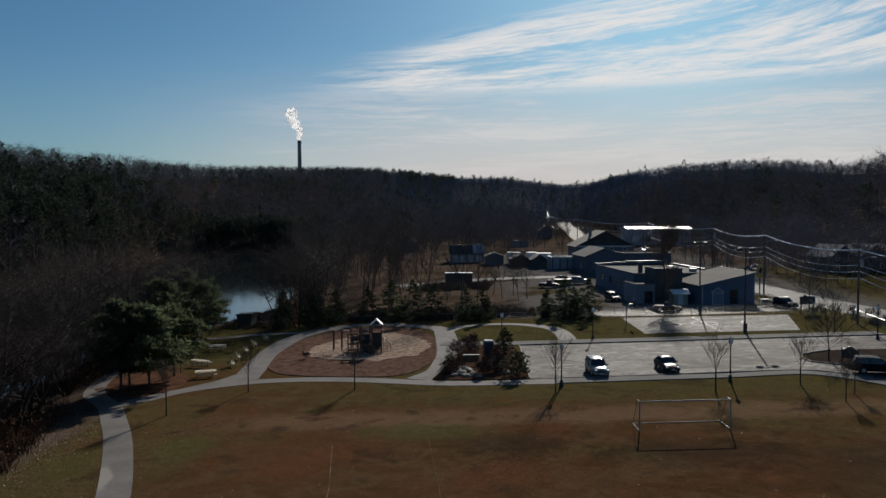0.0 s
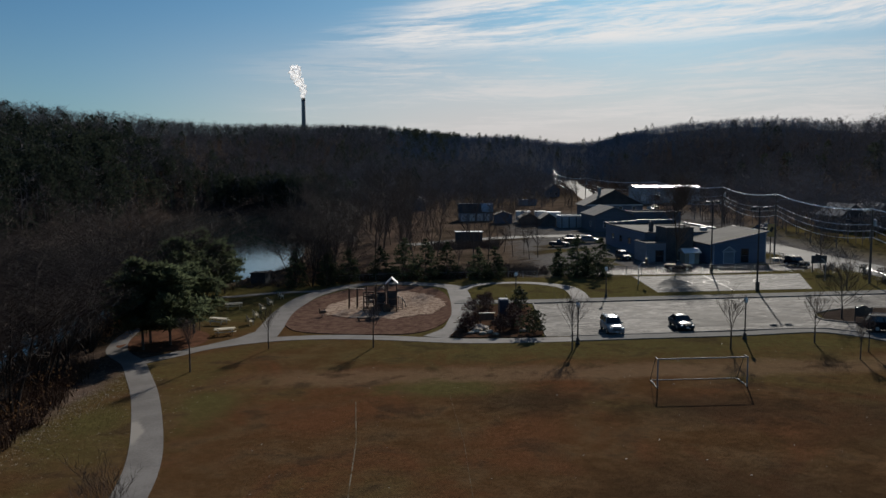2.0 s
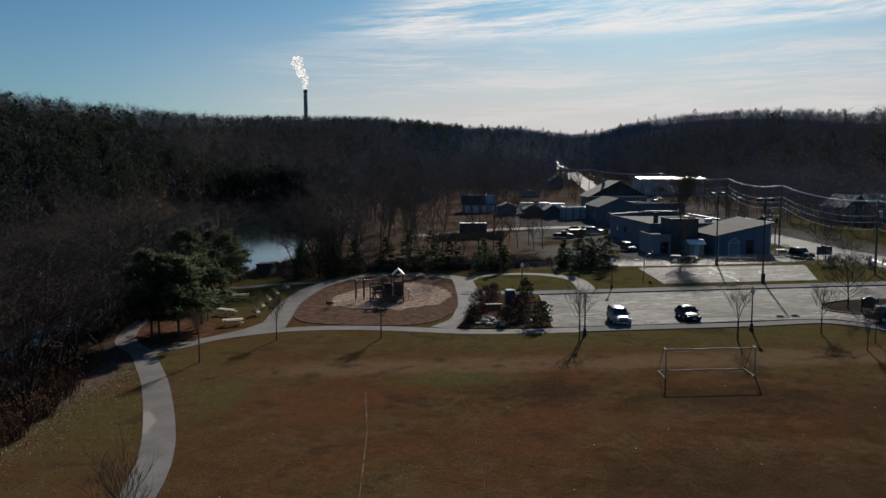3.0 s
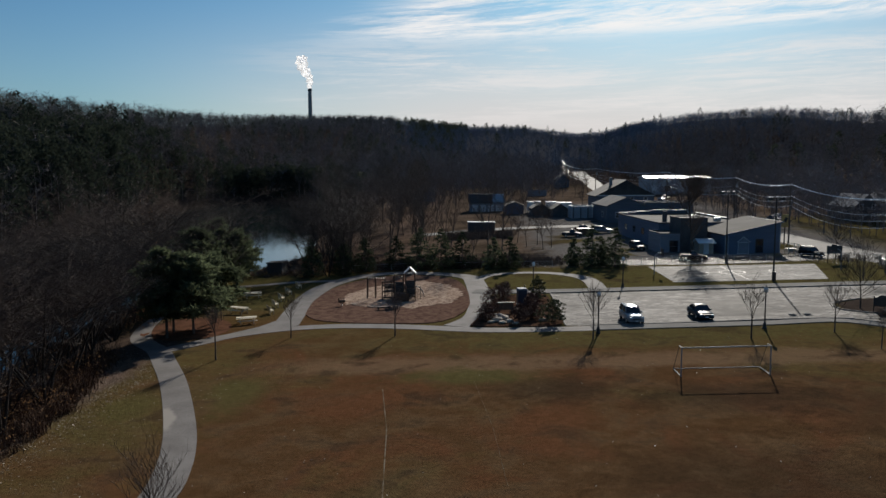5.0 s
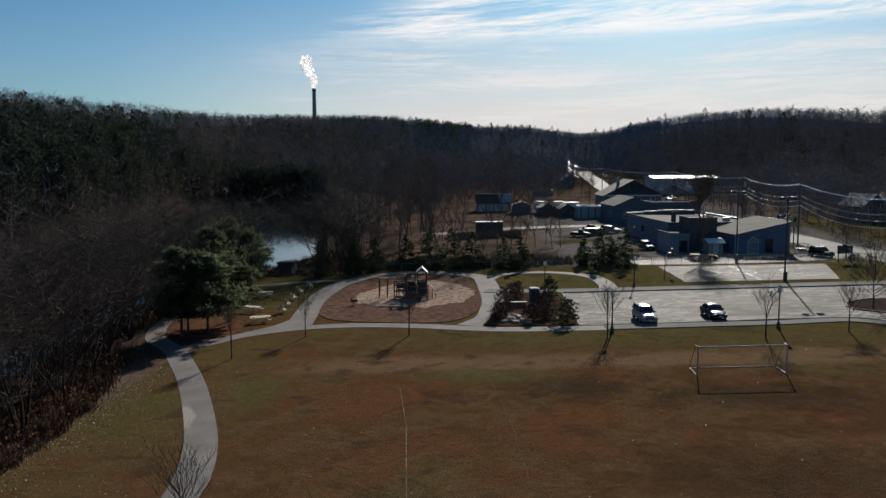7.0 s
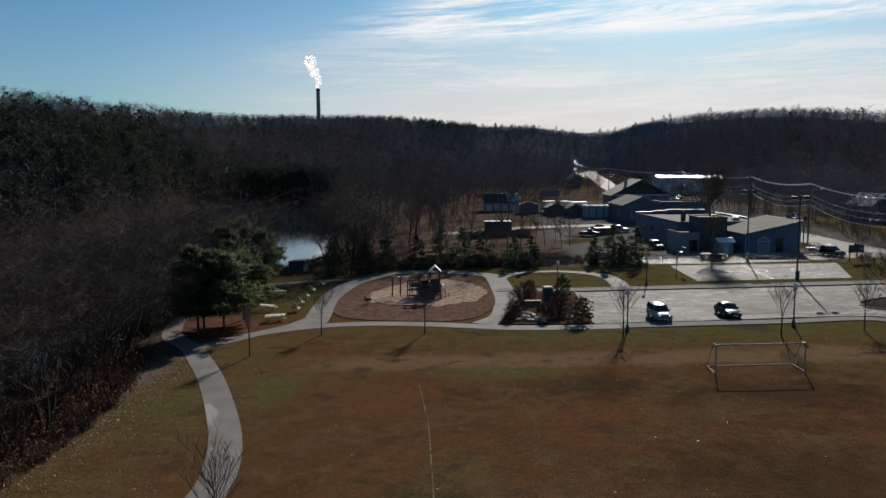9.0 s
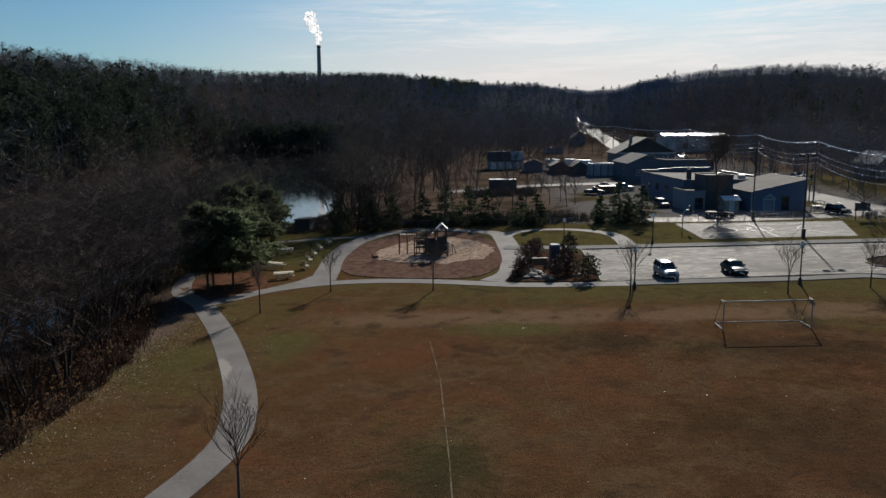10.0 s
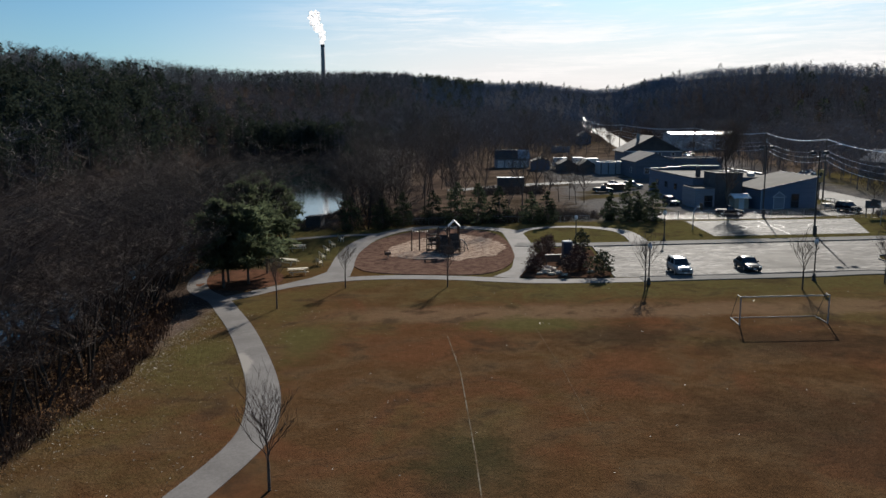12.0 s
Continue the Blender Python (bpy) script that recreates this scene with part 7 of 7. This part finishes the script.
hp = hoop(26.6, 124.8, 90, "dark basketball backboard on a curved steel pole")
copy_thing(hp, pose(54.6, 123.5, gz(54.6, 123.5), 0, 0, -90))
bd = thing("notice_board", 57.6, 132.5, 8, "broad dark board on two posts beside the yard", "board")
for sx in (-1.1, 1.1):
    part("post", MB().box((sx, 0, 1.2), (0.12, 0.12, 2.5)), M["black_metal"], bd)
part("board", MB().box((0, 0, 2.15), (2.7, 0.08, 1.3), bevel=0.02), M["dark_wall"], bd)


def chain_fence(pts, label, h=1.5, step=2.6, wires=5):
    t = thing("fence", *pts[0], 0, label, "fence")
    o = t.matrix_world.translation.copy()
    for (ax, ay), (bx, by) in zip(pts, pts[1:]):
        n = max(1, round(math.hypot(bx - ax, by - ay) / step))
        prev = None
        for k in range(n + 1):
            x, y = ax + (bx - ax) * k / n, ay + (by - ay) * k / n
            p = Vector((x, y, gz(x, y))) - o
            part("post", MB().tube(p - Vector((0, 0, 0.1)), p + Vector((0, 0, h)), 0.035, 0.035, 6), M["galv"], t)
            if prev is not None:
                part("rail", MB().tube(prev + Vector((0, 0, h - 0.03)), p + Vector((0, 0, h - 0.03)), 0.025, 0.025, 5), M["galv"], t)
                net = MB()
                for j in range(wires):
                    zz = Vector((0, 0, 0.1 + (h - 0.2) * j / wires))
                    net.tube(prev + zz, p + zz, 0.006, 0.006, 3, cap=False)
                for j in range(1, 12):
                    q = prev.lerp(p, j / 12)
                    net.tube(q + Vector((0, 0, 0.05)), q + Vector((0, 0, h - 0.05)), 0.005, 0.005, 3, cap=False)
                part("mesh_panel", net, M["galv"], t)
            prev = p
    return t


chain_fence([(22, 136.0), (37, 135.4), (50, 134.4), (55.5, 133.5)], "grey chain-link fence behind the ball court")
chain_fence([(55.5, 133.5), (62.5, 127.5)], "grey chain-link fence at the yard corner", h=1.8)
chain_fence([(62.5, 127.5), (60.5, 114), (59.8, 104)], "dark rail fence beside the street", h=1.3)
chain_fence([(-24, 137.0), (-10, 138.3), (0, 137.2), (12, 136.0)], "low dark fence behind the play area", h=1.1, wires=3)

st = thing("entry_steps", 55.6, 144.6, 6, "weathered timber steps and handrails beside the workshop", "steps")
for k in range(5):
    part("tread", MB().box((0.9 + 0.3 * k, 0, 1.05 - 0.2 * k), (0.32, 1.3, 0.06)), M["wood_light"], st)
part("landing", MB().box((-0.2, 0, 1.1), (1.9, 1.4, 0.08)), M["wood_light"], st)
for sx, sz in ((-1.0, 1.1), (0.7, 1.1), (2.2, 0.2)):
    for sy in (-0.65, 0.65):
        part("post", MB().box((sx, sy, (sz + 0.9) / 2), (0.09, 0.09, sz + 1.0)), M["wood_light"], st)
for sy in (-0.65, 0.65):
    part("handrail", MB().tube((-1.0, sy, 2.0), (0.7, sy, 2.0), 0.04), M["wood_light"], st)
    part("handrail", MB().tube((0.7, sy, 2.0), (2.2, sy, 1.1), 0.04), M["wood_light"], st)
M["sign_yellow"] = surf("sign_yellow", (0.45, 0.30, 0.10), (0.55, 0.38, 0.14), 1.5, 0.6, 0)
sg = thing("roadside_sign", 60.6, 161, 8, "tan yellow upright roadside sign with a dark emblem", "sign")
part("post", MB().box((0, 0.1, 2.2), (0.18, 0.18, 4.6)), M["black_metal"], sg)
part("board", MB().box((0, 0, 4.7), (1.5, 0.14, 2.5), bevel=0.03), M["sign_yellow"], sg)
part("emblem", MB().box((0.05, -0.08, 4.9), (0.6, 0.02, 1.0), tilt=Matrix.Rotation(radians(25), 4, "Y")), M["black_metal"], sg)

# ---------------------------------------------------------------- utility poles and wires


def utility_pole(x, y, h, rz, transformer=False):
    t = thing("utility_pole", x, y, rz, "weathered timber utility pole with crossarms", "utility pole", "utility poles along the street")
    part("pole", MB().lathe([(0.17, -0.2), (0.15, h * 0.5), (0.11, h)], 9), M["pole_wood"], t)
    part("crossarm", MB().box((0, 0.1, h - 0.5), (2.4, 0.1, 0.13)), M["pole_wood"], t)
    for sx in (-1.05, -0.45, 0.45, 1.05):
        part("insulator", MB().lathe([(0.04, 0), (0.07, 0.05), (0.05, 0.1), (0.07, 0.14), (0.02, 0.2)], 8, (sx, 0.1, h - 0.43)), M["galv"], t)
    part("lamp_arm", MB().bent([(0, -0.1, h - 1.6), (0.9, -0.2, h - 1.2), (1.9, -0.2, h - 1.1)], 0.03), M["galv"], t)
    part("lamp_head", MB().box((2.2, -0.2, h - 1.12), (0.6, 0.25, 0.14), bevel=0.05), M["galv"], t)
    if transformer:
        part("transformer", MB().lathe([(0.26, h - 2.6), (0.28, h - 2.5), (0.28, h - 1.7), (0.2, h - 1.6)], 12, (0.4, 0, 0)), M["galv"], t)
    return t


POLES = [(57.0, 70, 11), (59.3, 119.5, 11), (61, 160, 12), (68, 214, 11), (62, 262, 11), (48, 318, 11), (44, 378, 11), (54, 480, 11)]
for k, (x, y, h) in enumerate(POLES):
    utility_pole(x, y, h, 4, k % 2 == 1)


def cable(p, q, sag, r, label="sagging overhead cable catching the sun", material="wire"):
    pts = [Vector(p).lerp(Vector(q), u) - Vector((0, 0, sag * 4 * u * (1 - u))) for u in np.linspace(0, 1, 13)]
    mb = MB()
    mb.bent(pts, r, 5)
    tagged(part("cable", mb, M[material]), label, "cable", "overhead cables")


for (ax, ay, ah), (bx, by, bh) in zip(POLES, POLES[1:]):
    za, zb = gz(ax, ay) + ah, gz(bx, by) + bh
    for off, dz, r in ((0.6, -0.2, 0.022), (0.0, -0.05, 0.075), (0.15, -2.3, 0.03), (0.15, -3.2, 0.025), (0.15, -4.2, 0.035)):
        cable((ax + off, ay, za + dz), (bx + off, by, zb + dz), 0.9 + 0.15 * abs(dz), r)
for (ax, ay, ah), (bx, by) in ((POLES[2], (53.5, 152.0)), (POLES[4], (52.5, 244)), (POLES[3], (93, 203)), (POLES[2], (94, 202))):
    cable((ax, ay, gz(ax, ay) + ah - 2.5), (bx, by, gz(bx, by) + 4.6), 0.7, 0.014, "thin dark service cable to a building", "black_metal")
